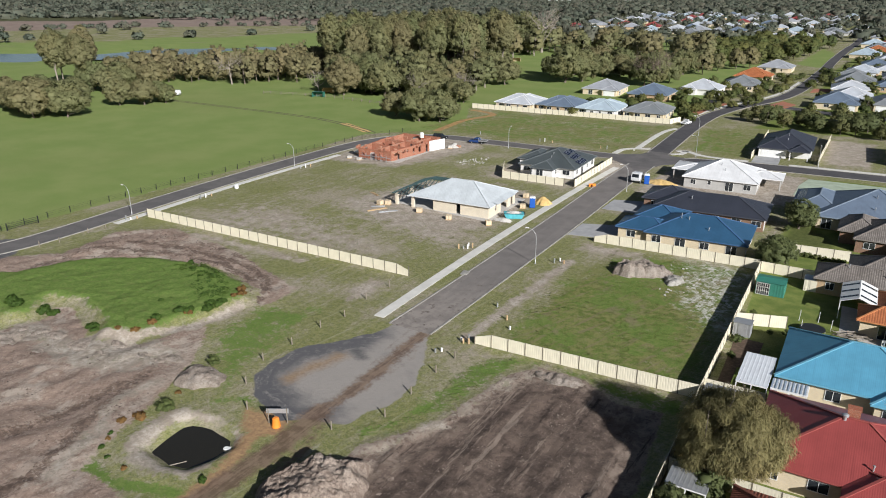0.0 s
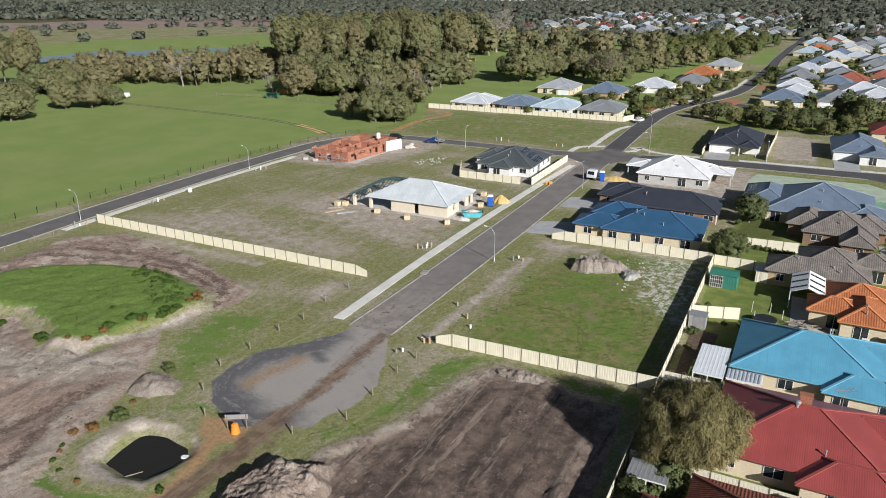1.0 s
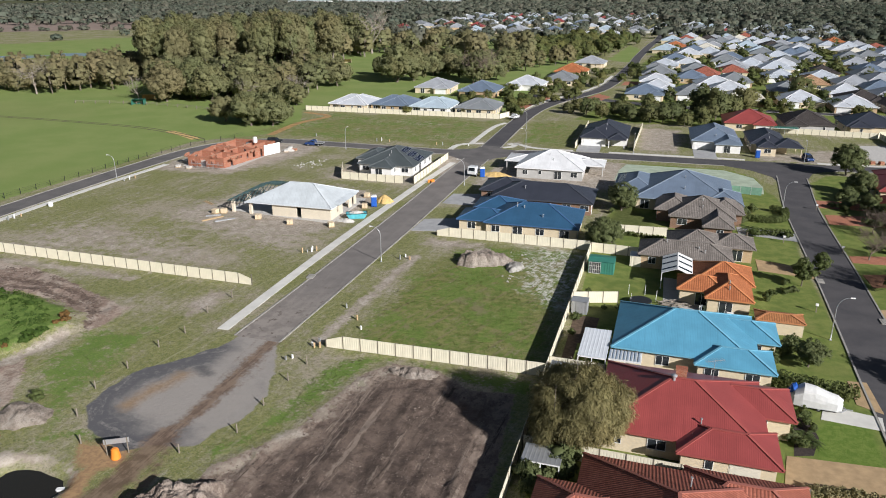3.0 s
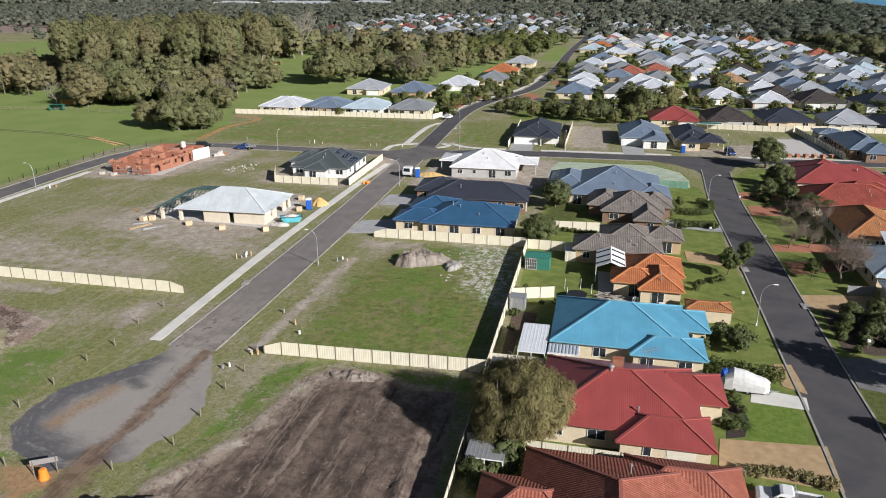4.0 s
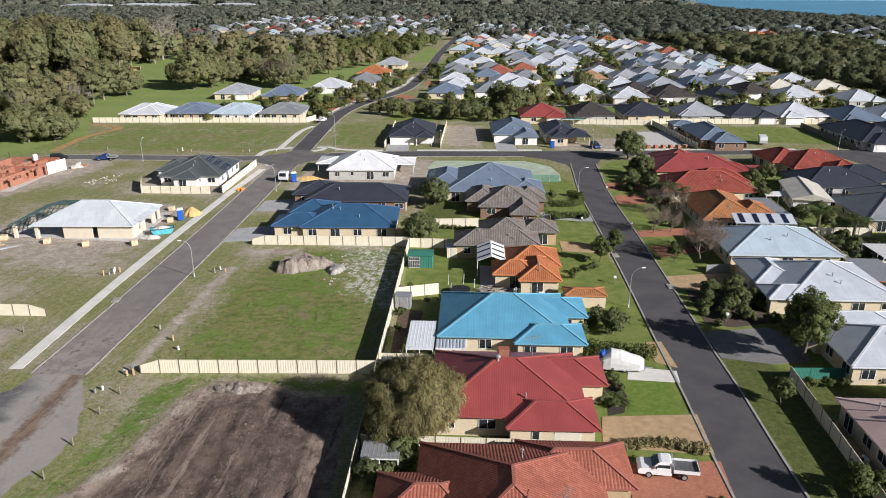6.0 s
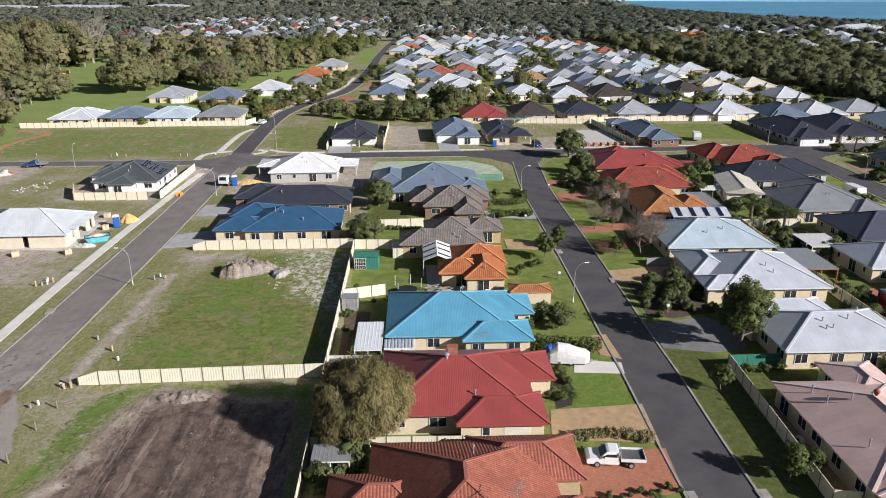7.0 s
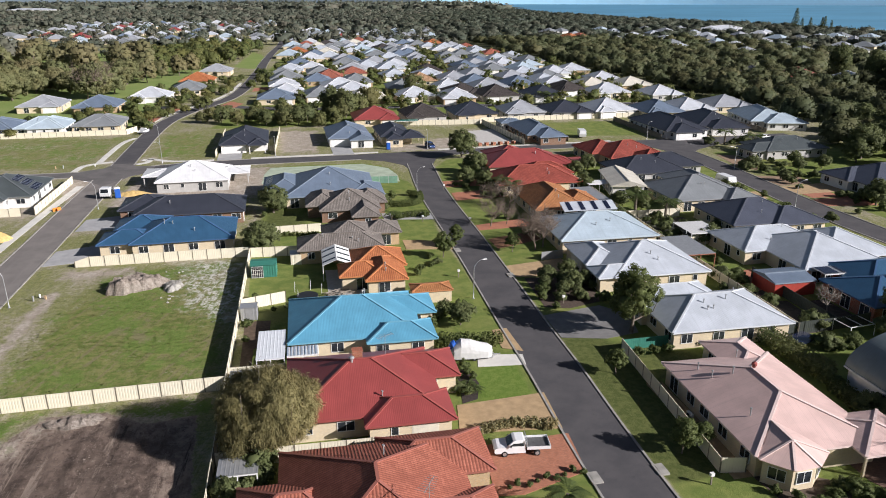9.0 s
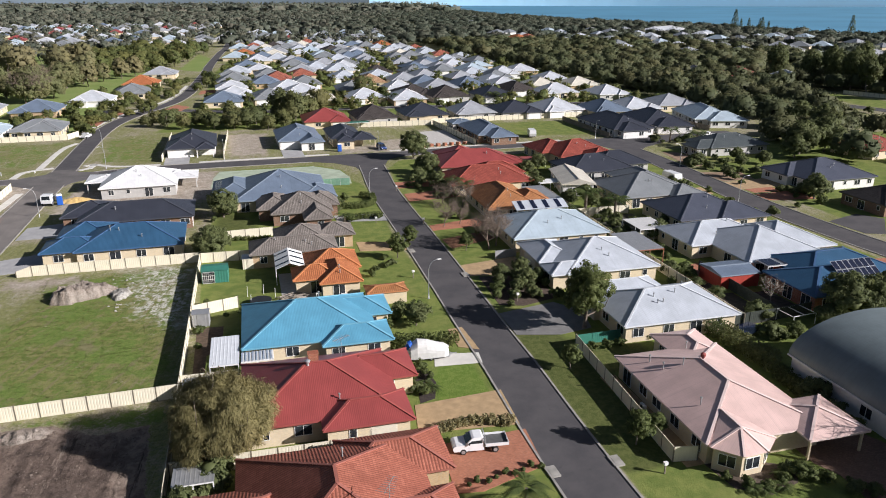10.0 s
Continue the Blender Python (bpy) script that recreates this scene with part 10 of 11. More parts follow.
boat.scale = (0.86, 1.0, 1.22)
part("sheet", s.mesh("sheet", M_TARP, True), boat, "creased white cover sheet")
part("trailer", Soup().box(-2.6, -0.8, 0.3, 3.0, -0.7, 0.4).box(-2.6, 0.7, 0.3, 3.0, 0.8, 0.4).beam((3.0, 0, 0.35), (4.3, 0, 0.4), 0.08).beam((3.0, -0.75, 0.35), (3.6, 0, 0.35), 0.08).beam((3.0, 0.75, 0.35), (3.6, 0, 0.35), 0.08).mesh("trailer", M_GALV), boat)
part("prow", Soup().tube([(-3.3, 0, 1.2), (-2.7, 0, 1.6), (-2.4, 0, 1.9)], [0.2, 0.5, 0.3], 10).mesh("prow", M_PLASTIC_BLUE), boat, "blue folded canopy")
for y in (-0.8, 0.8):
    w = part("wheel", WHEEL[0], boat, at=(0.4, y, 0.34))
    part("rim", WHEEL[1], w)


def caravan(x, y, rz, label):
    root = thing("caravan", None, label, "caravan", (x, y, 0), rz)
    part("body", profile_body([(-2.6, 0.55), (2.4, 0.55), (2.8, 1.2), (2.5, 2.4), (-2.5, 2.5), (-2.8, 1.4)], 1.1, 0.1, "body", PAINT["white"]), root)
    for k in (-1.6, 0.4):
        part("window", Soup().box(k, -1.13, 1.35, k + 1.0, -1.06, 1.95).mesh("window", M_GLASS_CAR), root)
    part("drawbar", Soup().beam((2.6, 0, 0.5), (3.8, 0, 0.45), 0.1).mesh("drawbar", M_BLACK), root)
    for y2 in (-0.95, 0.95):
        w = part("wheel", WHEEL[0], root, at=(0, y2, 0.34))
        part("rim", WHEEL[1], w)


caravan(131.8, 140.4, 75, "white caravan parked on a vacant lot")
caravan(140.6, 73.6, 90, "white caravan beside a dark-roofed house")
caravan(-216, 145, 20, "white van parked under paddock trees")

# hedges and beds
hedge([(54.4, 5.6), (58, 5.0), (62, 4.2)], 1.8, 1.5, "clipped olive-green hedge along a driveway", 0.16)
hedge([(54.2, 12.8), (56.6, 13.6), (57.6, 15.6)], 1.8, 1.9, "dense dark garden hedge", 0.16, M_LEAF_DARK)
hedge([(58.4, 63.6), (64.4, 64.0)], 1.3, 1.3, "clipped green hedge round a lawn")
hedge([(58.6, 72.5), (62.4, 72.0), (65.2, 73.4), (66.2, 79.0), (64.2, 80.6)], 1.2, 1.4, "clipped green hedge round a lawn")
hedge([(54.6, -14.9), (58.8, -14.4), (62.4, -15.6)], 1.1, 0.8, "low yellow-green hedge along a driveway", 0.12, M_LEAF_OLIVE)
hedge([(96.9, -2.6), (97.2, -8), (97.6, -13.6)], 2.4, 2.4, "tall clipped dark hedge beside a pink-roofed house", 0.15, M_LEAF_DARK)
hedge([(97, -15.4), (96.6, -19), (95.2, -22.5)], 1.8, 1.5, "dark clipped garden hedge by a wall", 0.15, M_LEAF_DARK)
hedge([(133, 50), (138, 52.5), (142.6, 53.2)], 1.2, 1.0, "low garden hedge by the road", 0.16)
hedge([(30.4, 57.6), (38, 56.4), (42, 56.0)], 0.9, 0.6, "low green border beside the fence")
gardens = {
    "shrub by the path": [(56.2, -1.4, 0.9), (56.8, -4.0, 0.6), (55.2, -7.2, 0.7), (54.4, -6.0, 0.8), (56.6, -2.6, 0.5)],
    "shrub in a bed below the pink roof": [(78.4, -30.2, 0.6), (79.6, -31.8, 0.7), (81.4, -32.4, 0.6), (83.4, -32.0, 0.7), (84.8, -31.0, 0.8), (86.0, -32.4, 0.9), (87.2, -33.4, 0.8), (85.4, -31.8, 1.0), (88.6, -35, 0.9), (90, -36, 0.8)],
    "shrub along the garden wall": [(78.8, -3.0, 0.9), (81, -2.6, 0.8), (83, -2.6, 0.7), (77.6, -10.2, 0.4), (76.2, -18.4, 0.8), (77, -19.6, 0.6)],
    "shrub in a front garden": [(60.4, 38.4, 0.6), (63.6, 44, 1.0), (65.4, 43.2, 0.8), (61, 35.4, 0.8), (60, 34.4, 0.6), (57.6, 33.0, 0.7), (56.8, 31.0, 0.8), (58.8, 62.4, 0.9), (57, 70, 1.0), (58, 76, 1.3), (60, 78.6, 1.2), (64.4, 62.6, 0.9), (76.6, 86.6, 0.8), (79, 60, 0.9), (81, 58, 1.0), (84, 50, 1.0), (80.6, 47, 1.0)],
    "shrub by the back fence": [(34.8, 74.8, 1.5), (32, 70, 0.8), (31.4, 62, 1.0), (33, 60.4, 0.7), (31, 26, 0.7), (31.2, 22, 0.6), (30.2, 12, 0.6), (30.2, 16.6, 0.8), (36, 21.6, 0.7), (33.8, 21.4, 0.5), (35.4, -15.2, 0.9), (38.5, -15.2, 0.8), (40, -15.2, 0.6), (104.8, 20, 1.2), (105.4, 8, 1.2), (101.5, 14, 0.9), (107, 24, 1.0), (108.6, 28, 1.1), (106, 38, 1.3), (108, 44, 1.2), (110.4, 47, 1.3), (113, 45, 1.0), (101, 54, 1.0), (108, 30.6, 1.0)],
    "shrub under the street trees": [(74.0, 13.4, 0.7), (73.4, 17.0, 1.0), (74.4, 19.6, 1.1), (75.6, 16.2, 1.0), (79, 15.4, 1.0), (81.4, 21.4, 1.1), (82, 19.0, 1.0), (81.6, 14.0, 1.2), (88, -1.8, 0.8), (92, -2, 0.7), (153.4, 45.4, 0.8), (160, 46, 1.3), (157, 71, 1.1), (160, 79, 1.2), (155.6, 66.4, 0.8), (170, 76, 1.2), (163, 76, 1.0), (138.6, 53.8, 1.1), (140.2, 67.6, 1.2)],
}
for text, spots in gardens.items():
    for k, (x, y, sc) in enumerate(spots):
        plant((SHRUB + BUSH_DARK)[k % 5] if sc > 0.75 else SHRUB[k % 3], x, y, sc * (1.0 if k % 5 < 3 or sc <= 0.75 else 0.6), "rounded green " + text, "shrub", "garden shrubs", "shrub")
for x, y, sc in ((57, 59.6, 0.9), (85.2, 77.6, 1.3), (87.4, 76.0, 1.1), (101.5, 51.6, 1.0), (108, 56, 1.6), (111.6, 50, 1.5), (173.2, 110.2, 1.6), (170, 119.4, 1.5), (105, 230, 1.5), (148, 222, 1.5), (151, 219, 1.4), (215, 196, 1.5)):
    plant(PALM, x, y, sc, "feathery green palm in a garden", "palm", "garden palms", "palm")
for x, y in ((55.8, -5.2), (56.4, -6.4), (79.8, -32.4), (80.6, -32.8), (82.6, -33.0), (54.8, -2.8), (83.8, -31.4)):
    plant(PALM_LOW, x, y, 1.0, "spiky low succulent in a garden bed", "succulent", "bed plants", "succulent")
for pts, m, text in (
    ([(54.3, -9.0), (56.2, -8.4), (57.3, -5.0), (56.9, -1.4), (55.4, -0.6), (54.9, -5.4)], plain("dark_mulch", (0.045, 0.035, 0.03), 0.95, vary=0.4, size=4), "dark mulched garden bed before a house"),
    ([(72.6, 14.2), (73.4, 26.0), (82, 24.6), (82.2, 14.6), (76, 13.0)], plain("brown_mulch", (0.085, 0.06, 0.045), 0.95, vary=0.4, size=3), "brown mulched garden bed under shrubs"),
    ([(73.4, 40.6), (73.2, 46.2), (82.6, 49.0), (82.8, 44.0)], plain("red_mulch", (0.20, 0.095, 0.05), 0.95, vary=0.35, size=3), "red-brown mulched bed under bare trees"),
    ([(77.9, -27.2), (78.4, -31.6), (81, -33.4), (84.6, -32.6), (86.4, -30.6), (82, -28)], plain("bed_soil", (0.10, 0.075, 0.055), 0.95, vary=0.35, size=3), "planted garden bed with a pale kerb"),
    ([(29.6, 2.6), (29.9, 18.6), (33.4, 18.2), (33, 10.4), (31.2, 9.8), (31, 2.6)], plain("yard_soil", (0.11, 0.075, 0.05), 0.95, vary=0.35, size=2), "bare brown soil in a back yard"),
    ([(28.2, -15.0), (29.4, -2), (34.6, -2), (34.6, -15)], plain("yard_litter", (0.13, 0.10, 0.07), 0.95, vary=0.35, size=2), "leaf-littered back yard soil"),
    ([(36, -15.6), (36, -13.0), (46, -13.4), (52, -15), (54, -16.2)], M_DRIVE, "narrow paved side passage"),
    ([(35.4, 1.8), (35.6, 4.8), (47, 4.4), (54, 3.0), (54, 1.6)], M_SLAB, "paved side passage"),
    ([(42, 25.2), (42.2, 36.5), (47, 36), (47, 24.6)], M_SLAB, "paved back patio"),
    # yard sheet coloured dark for the shade lying on it
    ([(104.0, 36.0), (104.6, 51.6), (116.4, 51.4), (116.2, 36)], plain("yard_painted_shade", (0.06, 0.06, 0.045), 0.95, vary=0.4, size=1), "back yard ground with shade put into its colour"),
    ([(31.2, 99.0), (31.8, 109.0), (33.4, 116.4), (57.6, 116.0), (63.8, 109.4), (65.0, 101), (64.4, 94.4), (57.4, 94.0), (48, 99)], plain("green_tinted_sand", (0.36, 0.42, 0.32), 0.95, vary=0.2, size=0.4), "pale green hydromulched corner lot"),
):
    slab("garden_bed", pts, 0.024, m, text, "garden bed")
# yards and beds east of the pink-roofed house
# soil and paving of the yards, darkened in colour for fence shade
M_YARD_SHADED = plain("shaded_yard_earth", (0.075, 0.062, 0.046), 0.95, vary=0.45, size=1.2)
M_MULCH_TAN = plain("tan_gravel", (0.27, 0.185, 0.12), 0.95, vary=0.3, size=0.8, grain=8)
M_PAVER_BROWN = pavers("brown_pavers", (0.205, 0.130, 0.094), (0.16, 0.115, 0.09))
for pts, m, text in (
    ([(98.8, -2.2), (108.3, -1.8), (108.7, 8.4), (103.6, 9.6), (102.6, -0.2), (98.8, -0.6)], M_YARD_SHADED, "back yard soil with fence shade put into its colour"),
    ([(109.2, -1.2), (114.6, -1.0), (114.6, 7.6), (109.4, 7.8)], M_YARD_SHADED, "yard soil between fences with shade put into its colour"),
    ([(103.8, 10.4), (108.6, 9.6), (109.2, 20), (104.4, 21)], M_YARD_SHADED, "planted side yard along a fence, shade put into its colour"),
    ([(153.4, 80.3), (163.6, 77.4), (162.4, 70.4), (153.0, 69.9)], M_MULCH_TAN, "tan gravelled front garden"),
    ([(157.3, 68.4), (160.6, 62.7), (160.3, 58.2), (153.0, 58.6), (153, 67)], M_PAVER_RED, "red-brown paved driveway"),
    # asphalt colour stands in for the shadow on this drive
    ([(152.0, 35.0), (161.5, 37.7), (164.4, 33.2), (156.1, 25.0), (152.6, 26.4)], M_ASPHALT, "grey driveway with shade put in as asphalt colour"),
    ([(158.6, 106), (163, 104), (163.4, 93.2), (158.2, 86), (155.4, 90)], M_MULCH_TAN, "tan gravelled corner garden"),
    ([(88.3, -30.6), (88.3, -24.4), (95.2, -24.2), (97.6, -29.2), (99, -34), (97, -44), (88, -44), (89.3, -33)], M_PAVER_BROWN, "brown brick driveway in dappled shade"),
    ([(-4.4, 224), (-0.6, 233), (-8, 238), (-12, 231)], M_PAVER_RED, "red brick driveway"),
):
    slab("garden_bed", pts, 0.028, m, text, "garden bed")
M_FENCE_DARK = plain("dark_green_steel", (0.040, 0.048, 0.042), 0.55, vary=0.15)
fence([(109.5, 18.3), (109.0, 8.0), (108.7, -1.6)], "dark green steel fence between back yards", 1.8, M_FENCE_DARK)
fence([(108.7, -1.6), (98.6, -1.9)], "dark green steel fence between back yards", 1.8, M_FENCE_DARK)
fence([(108.7, -1.6), (114.4, -1.2)], "dark green steel fence between back yards", 1.8, M_FENCE_DARK)
perg = thing("pergola_frame", None, "bare white timber frame over garden beds", "pergola", (108.4, -4.6, 0), 4)
for x in (0.0, 2.0, 4.0):
    part("rafter", Soup().beam((x, 0, 1.6), (x, 3.0, 1.6), 0.08).mesh("rafter", M_WHITE), perg)
for y in (0.0, 3.0):
    part("rail", Soup().beam((-0.04, y, 1.68), (4.04, y, 1.68), 0.08).mesh("rail", M_WHITE), perg)
    for x in (0.0, 4.0):
        part("post", Soup().beam((x, y, -0.05), (x, y, 1.56), 0.08).mesh("post", M_WHITE), perg)
# rectangular trampoline with a dark mat
tr = thing("flat_trampoline", None, "dark rectangular trampoline by a hedge", "trampoline", (101.4, -4.2, 0), 20)
part("mat", Soup().box(-2.0, -1.3, 0.7, 2.0, 1.3, 0.76, 0.02).mesh("mat", M_SOLAR), tr)
for x in (-1.8, 1.8):
    for y in (-1.1, 1.1):
        part("leg", Soup().beam((x, y, -0.02), (x, y, 0.7), 0.07).mesh("leg", M_GALV), tr)
pc = patio(116.2, 10.2, 125.2, 13.4, 2.9, "steel cover with dark glazed panels behind a blue roof", M_GALV)
for k in range(3):
    part("panel", Soup().box(0.3 + 3.0 * k, 0.2, 2.975, 2.6 + 3.0 * k, 3.0, 2.99).mesh("panel", M_SOLAR), pc, "dark glazed roof panel")
for x, y, k, sc in ((117.4, -5.0, 0, 0.95), (121.5, -5.6, 1, 0.9), (126.5, -4.6, 2, 0.95), (131.5, -6.5, 0, 0.85), (113.4, -5.6, 1, 0.45)):
    plant(COAST[k], x, y, sc, "dense dark green garden tree beside a hall", group="garden trees")
plant(BARE[0], 100.6, -32.4, 1.45, "bare winter tree beside a brick driveway")
plant(BARE[1], 104.6, -39.0, 1.6, "bare winter tree beside a brick driveway")
plant(BARE[1], 111.8, 3.8, 0.6, "bare reddish ornamental tree in a yard")
for x, y, k in ((109, -40, 0), (114, -44, 2), (104, -47, 1)):
    plant(COAST[k], x, y, 1.45, "dense dark green tree beside a brick driveway", group="garden trees")
plant(COAST[1], 101.5, -43.0, 1.15, "dense dark green garden tree beside a driveway", group="garden trees")
srng = random.Random(77)
for x0, y0, x1, y1, n in ((103.8, 10.5, 108.4, 20, 12), (99, -1.4, 108, -0.4, 7), (102.6, -7.5, 108.5, -5.0, 6), (96.4, -27, 97.4, -17, 6), (155, 70, 163, 94, 16), (163, 74, 168, 94, 9), (157, 50, 164, 62, 9), (111, 34.5, 116, 44, 8), (103.5, 36, 110, 52, 14), (104, 84, 112, 96, 9), (136.5, 34, 144, 50, 7), (134.5, 56, 143, 72, 7), (86, 50, 100, 54, 8), (78, 72, 85, 96, 12), (164, 112, 196, 121, 16)):
    for k in range(n):
        sc = srng.uniform(0.5, 1.15)
        plant((SHRUB + BUSH_DARK)[srng.randrange(5)], srng.uniform(x0, x1), srng.uniform(y0, y1), sc, "rounded green shrub in a garden bed", "shrub", "garden shrubs", "shrub")
# bare slab house start: brick stacks along the kerb
for k in range(7):
    pallet(93.5 + 2.2 * k, 133.4 + 0.15 * k, 8 * k, WALL["red"], "red bricks stacked on a pallet by a new slab", 3)
# mesh screen along the green corner lot
scr = thing("site_fence", None, "green shade-cloth site fence round a corner lot", "fence", (57.0, 93.6, 0))
for k, (a, b) in enumerate((((0, 0), (2.2, -0.2)), ((2.2, -0.2), (4.4, -0.5)), ((4.4, -0.5), (6.6, -0.8)))):
    part("screen", Soup().beam((*a, 0.9), (*b, 0.9), 0.03, 1.7).mesh("screen", plain("shade_cloth", (0.16, 0.30, 0.22), 0.9, vary=0.2)), scr)
    part("post", Soup().box(a[0] - 0.04, a[1] - 0.04, -0.1, a[0] + 0.04, a[1] + 0.04, 1.85).mesh("post", M_GALV), scr)
# planted strip along the brick driveway
for k in range(9):
    plant(SHRUB[k % 3], 54.9 + 0.95 * k, -24.3 + 0.12 * k + 0.3 * math.sin(2.1 * k), 0.28 + 0.07 * (k * 5 % 3), "low grey-green shrub in a strip beside a driveway", "shrub", "garden shrubs", "shrub")
# wall clutter
for x, y, rz in ((51.0, 23.4, 0), (47.4, 24.8, 0), (77.5, -17.4, 270), (46.4, 35.8, 0), (52.2, -9.0, 0)):
    s = Soup().box(-0.45, -0.32, 0.05, 0.45, 0, 0.85, 0.02)
    ac = thing("air_conditioner", s.mesh("air_conditioner", M_WHITE), "white air conditioner unit beside a wall", "air conditioner", (x, y, 0), rz, "air conditioners")
    part("grille", Soup().tube([(-0.1, -0.34, 0.45), (-0.1, -0.325, 0.45)], [0.28, 0.28], 14).mesh("grille", M_BLACK), ac)
for x, y in ((63.1, 28.6), (73.4, -27.8), (75.7, 14.9), (72.4, 56.6), (73.2, 84), (63.4, 60)):
    box = thing("letterbox", Soup().box(-0.06, -0.06, -0.05, 0.06, 0.06, 1.0).mesh("letterbox", M_POST), "pale letterbox on a post beside the kerb", "letterbox", (x, y, 0), 0, "letterboxes")
    part("box", Soup().box(-0.2, -0.16, 1.0, 0.2, 0.16, 1.3, 0.03).mesh("box", M_WHITE), box)
tramp = thing("trampoline", None, "round black trampoline on a back lawn", "trampoline", (38.8, 24.4, 0))
part("mat", Soup().tube([(0, 0, 0.78), (0, 0, 0.82)], [1.6, 1.6], 24).mesh("mat", M_BLACK), tramp)
for k in range(5):
    a = 2 * math.pi * k / 5
    part("leg", Soup().beam((1.55 * math.cos(a), 1.55 * math.sin(a), 0), (1.55 * math.cos(a), 1.55 * math.sin(a), 0.78), 0.06).mesh("leg", M_GALV), tramp)
wood = Soup()
rng = random.Random(31)
for k in range(26):
    a = rng.uniform(-0.6, 0.6)
    x, y, l = rng.uniform(-1.6, 1.6), rng.uniform(-0.8, 0.8), rng.uniform(0.6, 1.4)
    wood.tube([(x - l * math.cos(a), y - l * math.sin(a), 0.1 + 0.02 * k), (x + l * math.cos(a), y + l * math.sin(a), 0.12 + 0.02 * k)], [0.06, 0.05], 5)
thing("woodpile", wood.mesh("woodpile", M_BARK_PALE), "untidy pile of cut branches behind a house", "woodpile", (43.6, 25.6, 0), 10, kind="stuff")
# washing poles on the lawn
for x, y in ((37.0, 28.0), (39.4, 28.4), (37.4, 24.6), (41.0, 26.4)):
    thing("garden_stake", Soup().tube([(0, 0, 0), (0.05, 0, 1.7)], [0.04, 0.03], 6).mesh("garden_stake", M_WHITE), "white stake standing in the lawn", "stake", (x, y, 0), 0, "garden stakes")
# small sheds and horse yards out in the paddock
for x, y, m, text in ((-163, 184, M_SANDYELLOW, "orange-yellow covered float in the paddock"), (-159, 172, M_FENCE_GREEN, "small teal paddock shelter"), (-146, 356, M_PALLET, "tan cabin in the pasture")):
    root = thing("paddock_shelter", None, text, "shelter", (x, y, 0), 20)
    part("wall", Soup().box(-2.4, 1.4, 0, 2.4, 1.5, 2.0).box(-2.4, -1.5, 0, -2.3, 1.4, 2.0).box(2.3, -1.5, 0, 2.4, 1.4, 2.0).mesh("wall", m), root)
    part("roof", Soup().hexa([(-2.7, -1.8, 2.3), (2.7, -1.8, 2.3), (2.7, 1.8, 2.0), (-2.7, 1.8, 2.0)], [(-2.7, -1.8, 2.36), (2.7, -1.8, 2.36), (2.7, 1.8, 2.06), (-2.7, 1.8, 2.06)]).mesh("roof", m), root)
# vehicle tracks across the paddock
for off in (-0.9, 0.9):
    line = offset_line(smooth_line([(-206, 135), (-180, 133.5), (-158, 132), (-126, 128.5), (-104, 121), (-94, 116)], 4), off)
    thing("wheel_track", ribbon(line, 0.28, -0.28, -0.05, 0.02, plain("track_soil", (0.10, 0.085, 0.05), 0.95, vary=0.4, size=0.5), "wheel_track"), "worn wheel track across the paddock", "track", kind="structure")
thing("sand_track", ribbon(smooth_line([(-96, 116), (-104, 121), (-112, 125)], 3), 1.4, -1.4, -0.05, 0.015, M_SANDYELLOW, "sand_track"), "orange sand track into the paddock", "track", kind="structure")
thing("sand_track", ribbon(smooth_line([(-77, 128), (-78, 150), (-74, 166), (-86, 172)], 3), 1.3, -1.3, -0.05, 0.015, plain("track_sand", (0.36, 0.22, 0.09), 0.95, vary=0.3, size=0.5), "sand_track"), "orange sand track along the vacant lot", "track", kind="structure")


# ---- grass tufts and clods on the open ground ----
def ground_at(x, y):
    gx, gy, gz = GRID
    i = np.clip(np.searchsorted(gx, x) - 1, 0, len(gx) - 2)
    j = np.clip(np.searchsorted(gy, y) - 1, 0, len(gy) - 2)
    u, v = (x - gx[i]) / (gx[i + 1] - gx[i]), (y - gy[j]) / (gy[j + 1] - gy[j])
    return (gz[j, i] * (1 - u) + gz[j, i + 1] * u) * (1 - v) + (gz[j + 1, i] * (1 - u) + gz[j + 1, i + 1] * u) * v


def strewn(rng, poly, per_metre, patch, rounds=()):
    """Places in a plot, thicker in patches; rounds are (x, y, r) left free."""
    xs, ys = [p[0] for p in poly], [p[1] for p in poly]
    n = int((max(xs) - min(xs)) * (max(ys) - min(ys)) * per_metre)
    x, y = rng.uniform(min(xs), max(xs), n), rng.uniform(min(ys), max(ys), n)
    ok = depth_in(x, y, poly) > 0.2
    ok &= lattice_noise(x, y, 0.35, 41) + 0.6 * lattice_noise(x, y, 1.4, 43) + rng.normal(scale=0.25, size=n) > patch
    for cx, cy, r in rounds:
        ok &= np.hypot(x - cx, y - cy) > r
    return x[ok], y[ok]


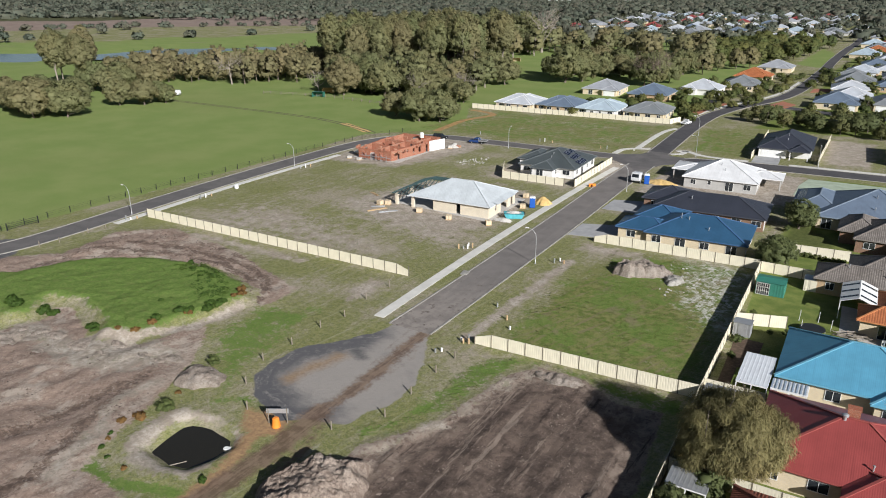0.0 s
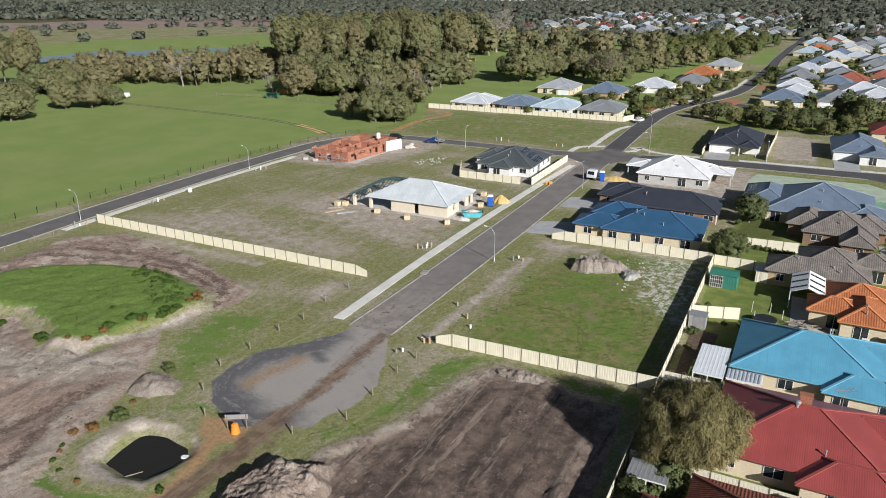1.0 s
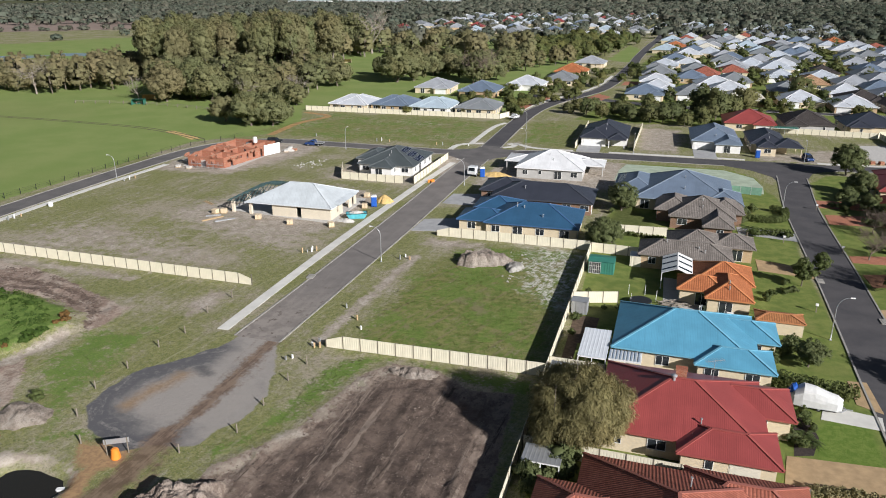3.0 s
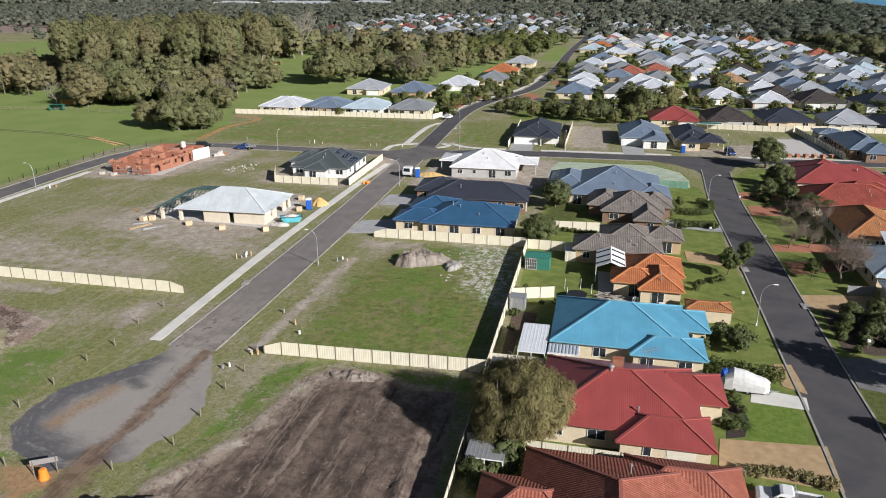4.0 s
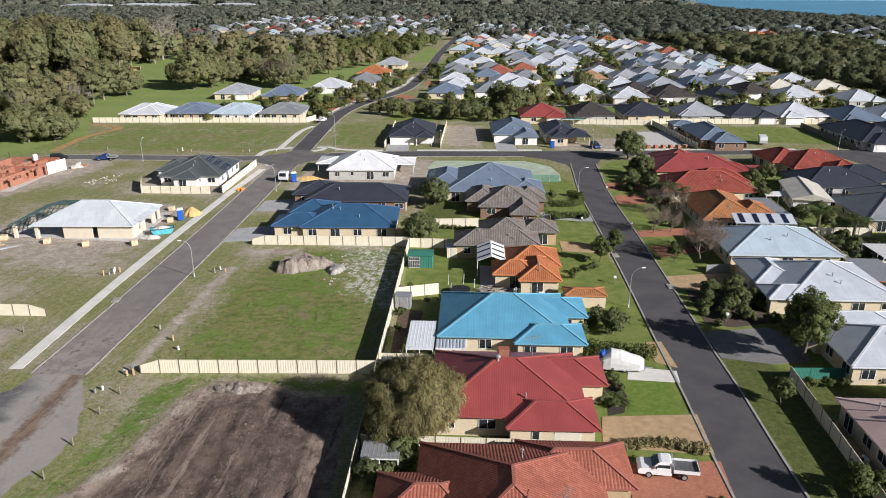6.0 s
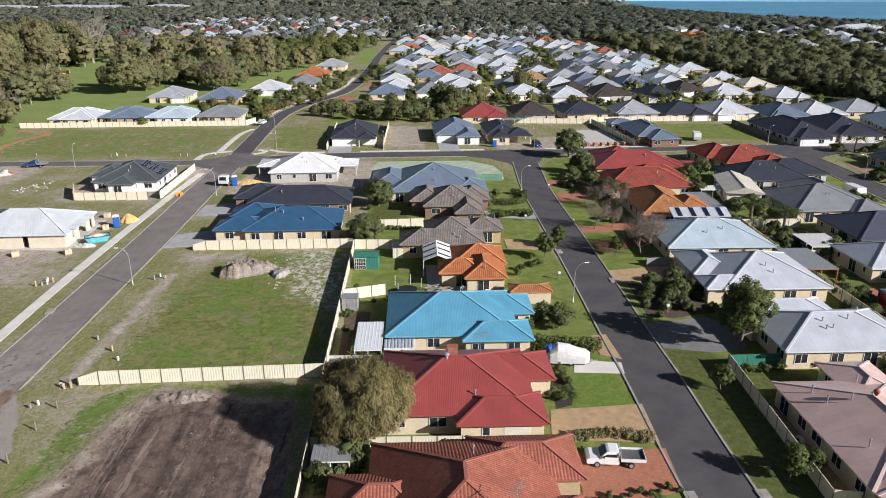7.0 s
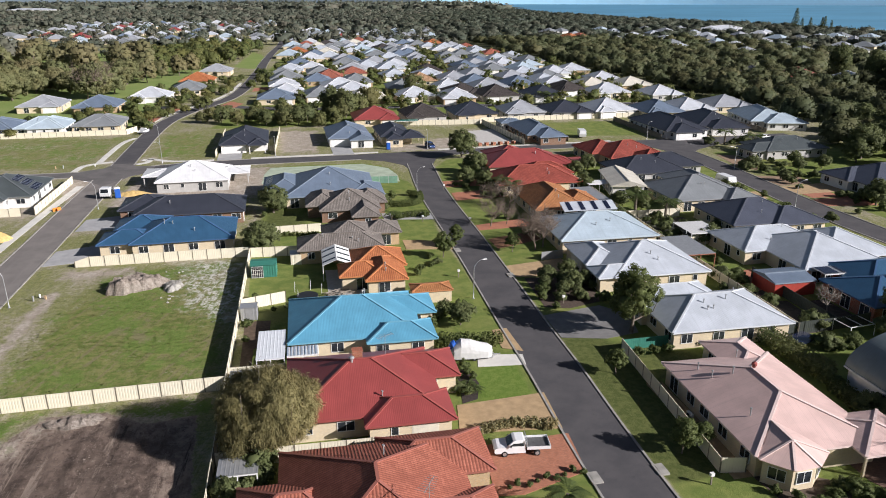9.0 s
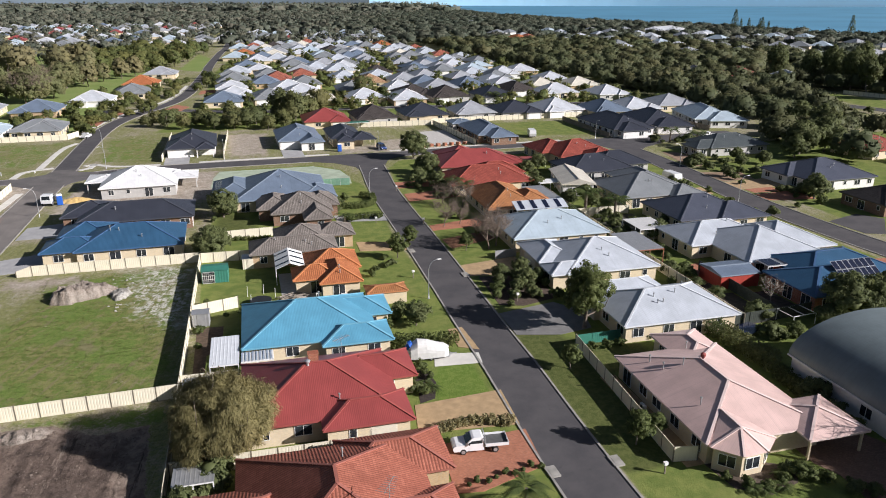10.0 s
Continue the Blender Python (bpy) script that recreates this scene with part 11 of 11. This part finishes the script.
def tufts(label, x, y, low, high, leaf, seed, blades=5):
    rng = np.random.default_rng(seed)
    n = len(x)
    size = rng.uniform(low, high, n)
    x, y, size = (np.repeat(a, blades) for a in (x, y, size))
    n = len(x)
    turn = rng.uniform(0, 6.283, n)
    ax, ay = np.cos(turn), np.sin(turn)
    long = size * rng.uniform(0.6, 1.3, n)
    wide = size * rng.uniform(0.10, 0.22, n)
    rise = rng.uniform(0.12, 0.42, n)
    z = ground_at(x, y)
    base = np.stack([x + ax * 0.2 * size, y + ay * 0.2 * size, z - 0.02], 1)
    side = np.stack([-ay * wide, ax * wide, np.zeros(n)], 1)
    reach = np.stack([ax * long, ay * long, rise * long], 1)
    v = np.stack([base - side * 0.6, base + side * 0.6, base + reach * 0.6 + side, base + reach], 1).reshape(-1, 3)
    up = np.repeat(np.stack([ax * 0.35, ay * 0.35, np.ones(n)], 1) / 1.06, 4, 0)
    thing("grass_tufts", mesh_fast("grass_tufts", v, np.arange(4 * n).reshape(-1, 4), leaf, up), label, "grass", kind="stuff")


def clods(label, x, y, low, high, material, seed):
    rng = np.random.default_rng(seed)
    n = len(x)
    size = low + (high - low) * rng.random(n) ** 3
    ang = np.arange(5)[None] * 1.2566 + rng.uniform(0, 6.28, (n, 1)) + rng.uniform(-0.3, 0.3, (n, 5))
    r = size[:, None] * rng.uniform(0.6, 1.15, (n, 5))
    z = ground_at(x, y)
    v = np.empty((n, 6, 3))
    v[:, :5, 0], v[:, :5, 1] = x[:, None] + r * np.cos(ang), y[:, None] + r * np.sin(ang)
    v[:, :5, 2] = z[:, None] - 0.03
    v[:, 5] = np.stack([x + size * rng.uniform(-0.3, 0.3, n), y + size * rng.uniform(-0.3, 0.3, n), z + size * rng.uniform(0.4, 0.9, n)], 1)
    k = np.arange(5)
    f = (np.arange(n) * 6)[:, None, None] + np.stack([k, (k + 1) % 5, np.full(5, 5)], 1)[None]
    thing("clods", mesh_fast("clods", v.reshape(-1, 3), f.reshape(-1, 3), material), label, "soil", kind="stuff")


trng = np.random.default_rng(77)
GRASSED = [(2.0, 0.6), (28.0, 0.6), (29.2, 45.2), (6, 45.2), (4, 32), (2.4, 20)]
HEAPS = ((11.4, 35.0, 3.6), (14.4, 36.2, 3.8), (18.4, 34.4, 2.4))
tufts("short olive grass on the vacant lot", *strewn(trng, GRASSED, 22, -0.2, HEAPS), 0.06, 0.15, M_TURF, 301)
tufts("scattered taller grass on the vacant lot", *strewn(trng, GRASSED, 4, -0.1, HEAPS), 0.11, 0.22, M_TURF, 307)
tufts("green weeds along the edge of the tilled lot", *strewn(trng, [(-3.5, -24), (2.2, -17), (1.2, -8), (3, -2), (9, -0.4), (27.6, -0.4), (27.2, -4.6), (20, -4.5), (10, -1.2), (6.4, -5), (4, -17.5), (-1, -25)], 26, -0.5), 0.07, 0.18, M_TURF_GREEN, 302)
tufts("thin dry grass on the sandy verge", *strewn(trng, [(-4.9, 1.5), (1.8, 1.5), (3.4, 20), (5, 44), (-3.2, 44)], 14, 0.0), 0.06, 0.15, M_TURF, 303)
tufts("thin olive grass on the vacant land", *strewn(trng, [(-80, 20), (-18, 17.4), (-16.6, 78), (-34, 80), (-58, 104), (-80, 90)], 5, 0.05, [(hx, hy, 13.0) for hx, hy in HOMES if -95 < hx < 0 and 10 < hy < 125]), 0.09, 0.20, M_TURF, 304)
tufts("thin olive grass beside the turning circle", *strewn(trng, [(-80, 14.6), (-60, 15.6), (-17, 14.4), (-14.6, 1.2), (-20, -9), (-21.6, -18), (-24, -26), (-28, -20), (-33, -14), (-31, 4), (-45, 10), (-60, 14)], 14, 0.0), 0.06, 0.17, M_TURF, 305)
tufts("dense green weeds over the mound", *strewn(trng, GREEN_MOUND, 6, -0.1), 0.08, 0.20, M_TURF_GREEN, 308)
tufts("rough grass before the tilled lot", *strewn(trng, [(-4.2, -1), (-0.9, -12), (-0.6, -18), (-4, -23.5), (-2.6, -26), (1.5, -17), (0.6, -8), (2.4, -1.6), (-3, 0.6)], 16, -0.1), 0.06, 0.16, M_TURF, 306)
clods("dark broken clods over the tilled lot", *strewn(trng, [(-1, -50), (0, -26), (5, -18), (7.4, -6), (10.4, -2.6), (16, -3), (20.5, -6), (25, -6), (25.8, -20), (25, -50)], 7, 0.1), 0.04, 0.17, M_CLOD, 311)
clods("broken clods over the worked soil", *strewn(trng, [(-79, -2), (-80, 8), (-73, 14), (-58, 12), (-44, 7), (-34, 3), (-37, -3), (-50, 3.5), (-60, 2), (-77, -6)], 5, 0.1), 0.06, 0.30, M_CLOD, 312)
clods("broken clods over the worked soil", *strewn(trng, [(-60, -26), (-42, -24), (-30, -23), (-26, -32), (-24, -42), (-40, -52), (-62, -52)], 4, 0.15), 0.05, 0.20, M_CLOD, 313)
clods("scatter of pale rubble in the grass", *strewn(trng, [(-52, 90), (-44, 89), (-43, 95), (-45, 101), (-50, 97)], 3, 0.1), 0.12, 0.42, M_STONE, 321)
clods("scatter of pale rubble in the grass", *strewn(trng, [(-64, 86), (-59, 86), (-59, 90), (-64, 90)], 2, 0.1), 0.10, 0.35, M_STONE, 322)
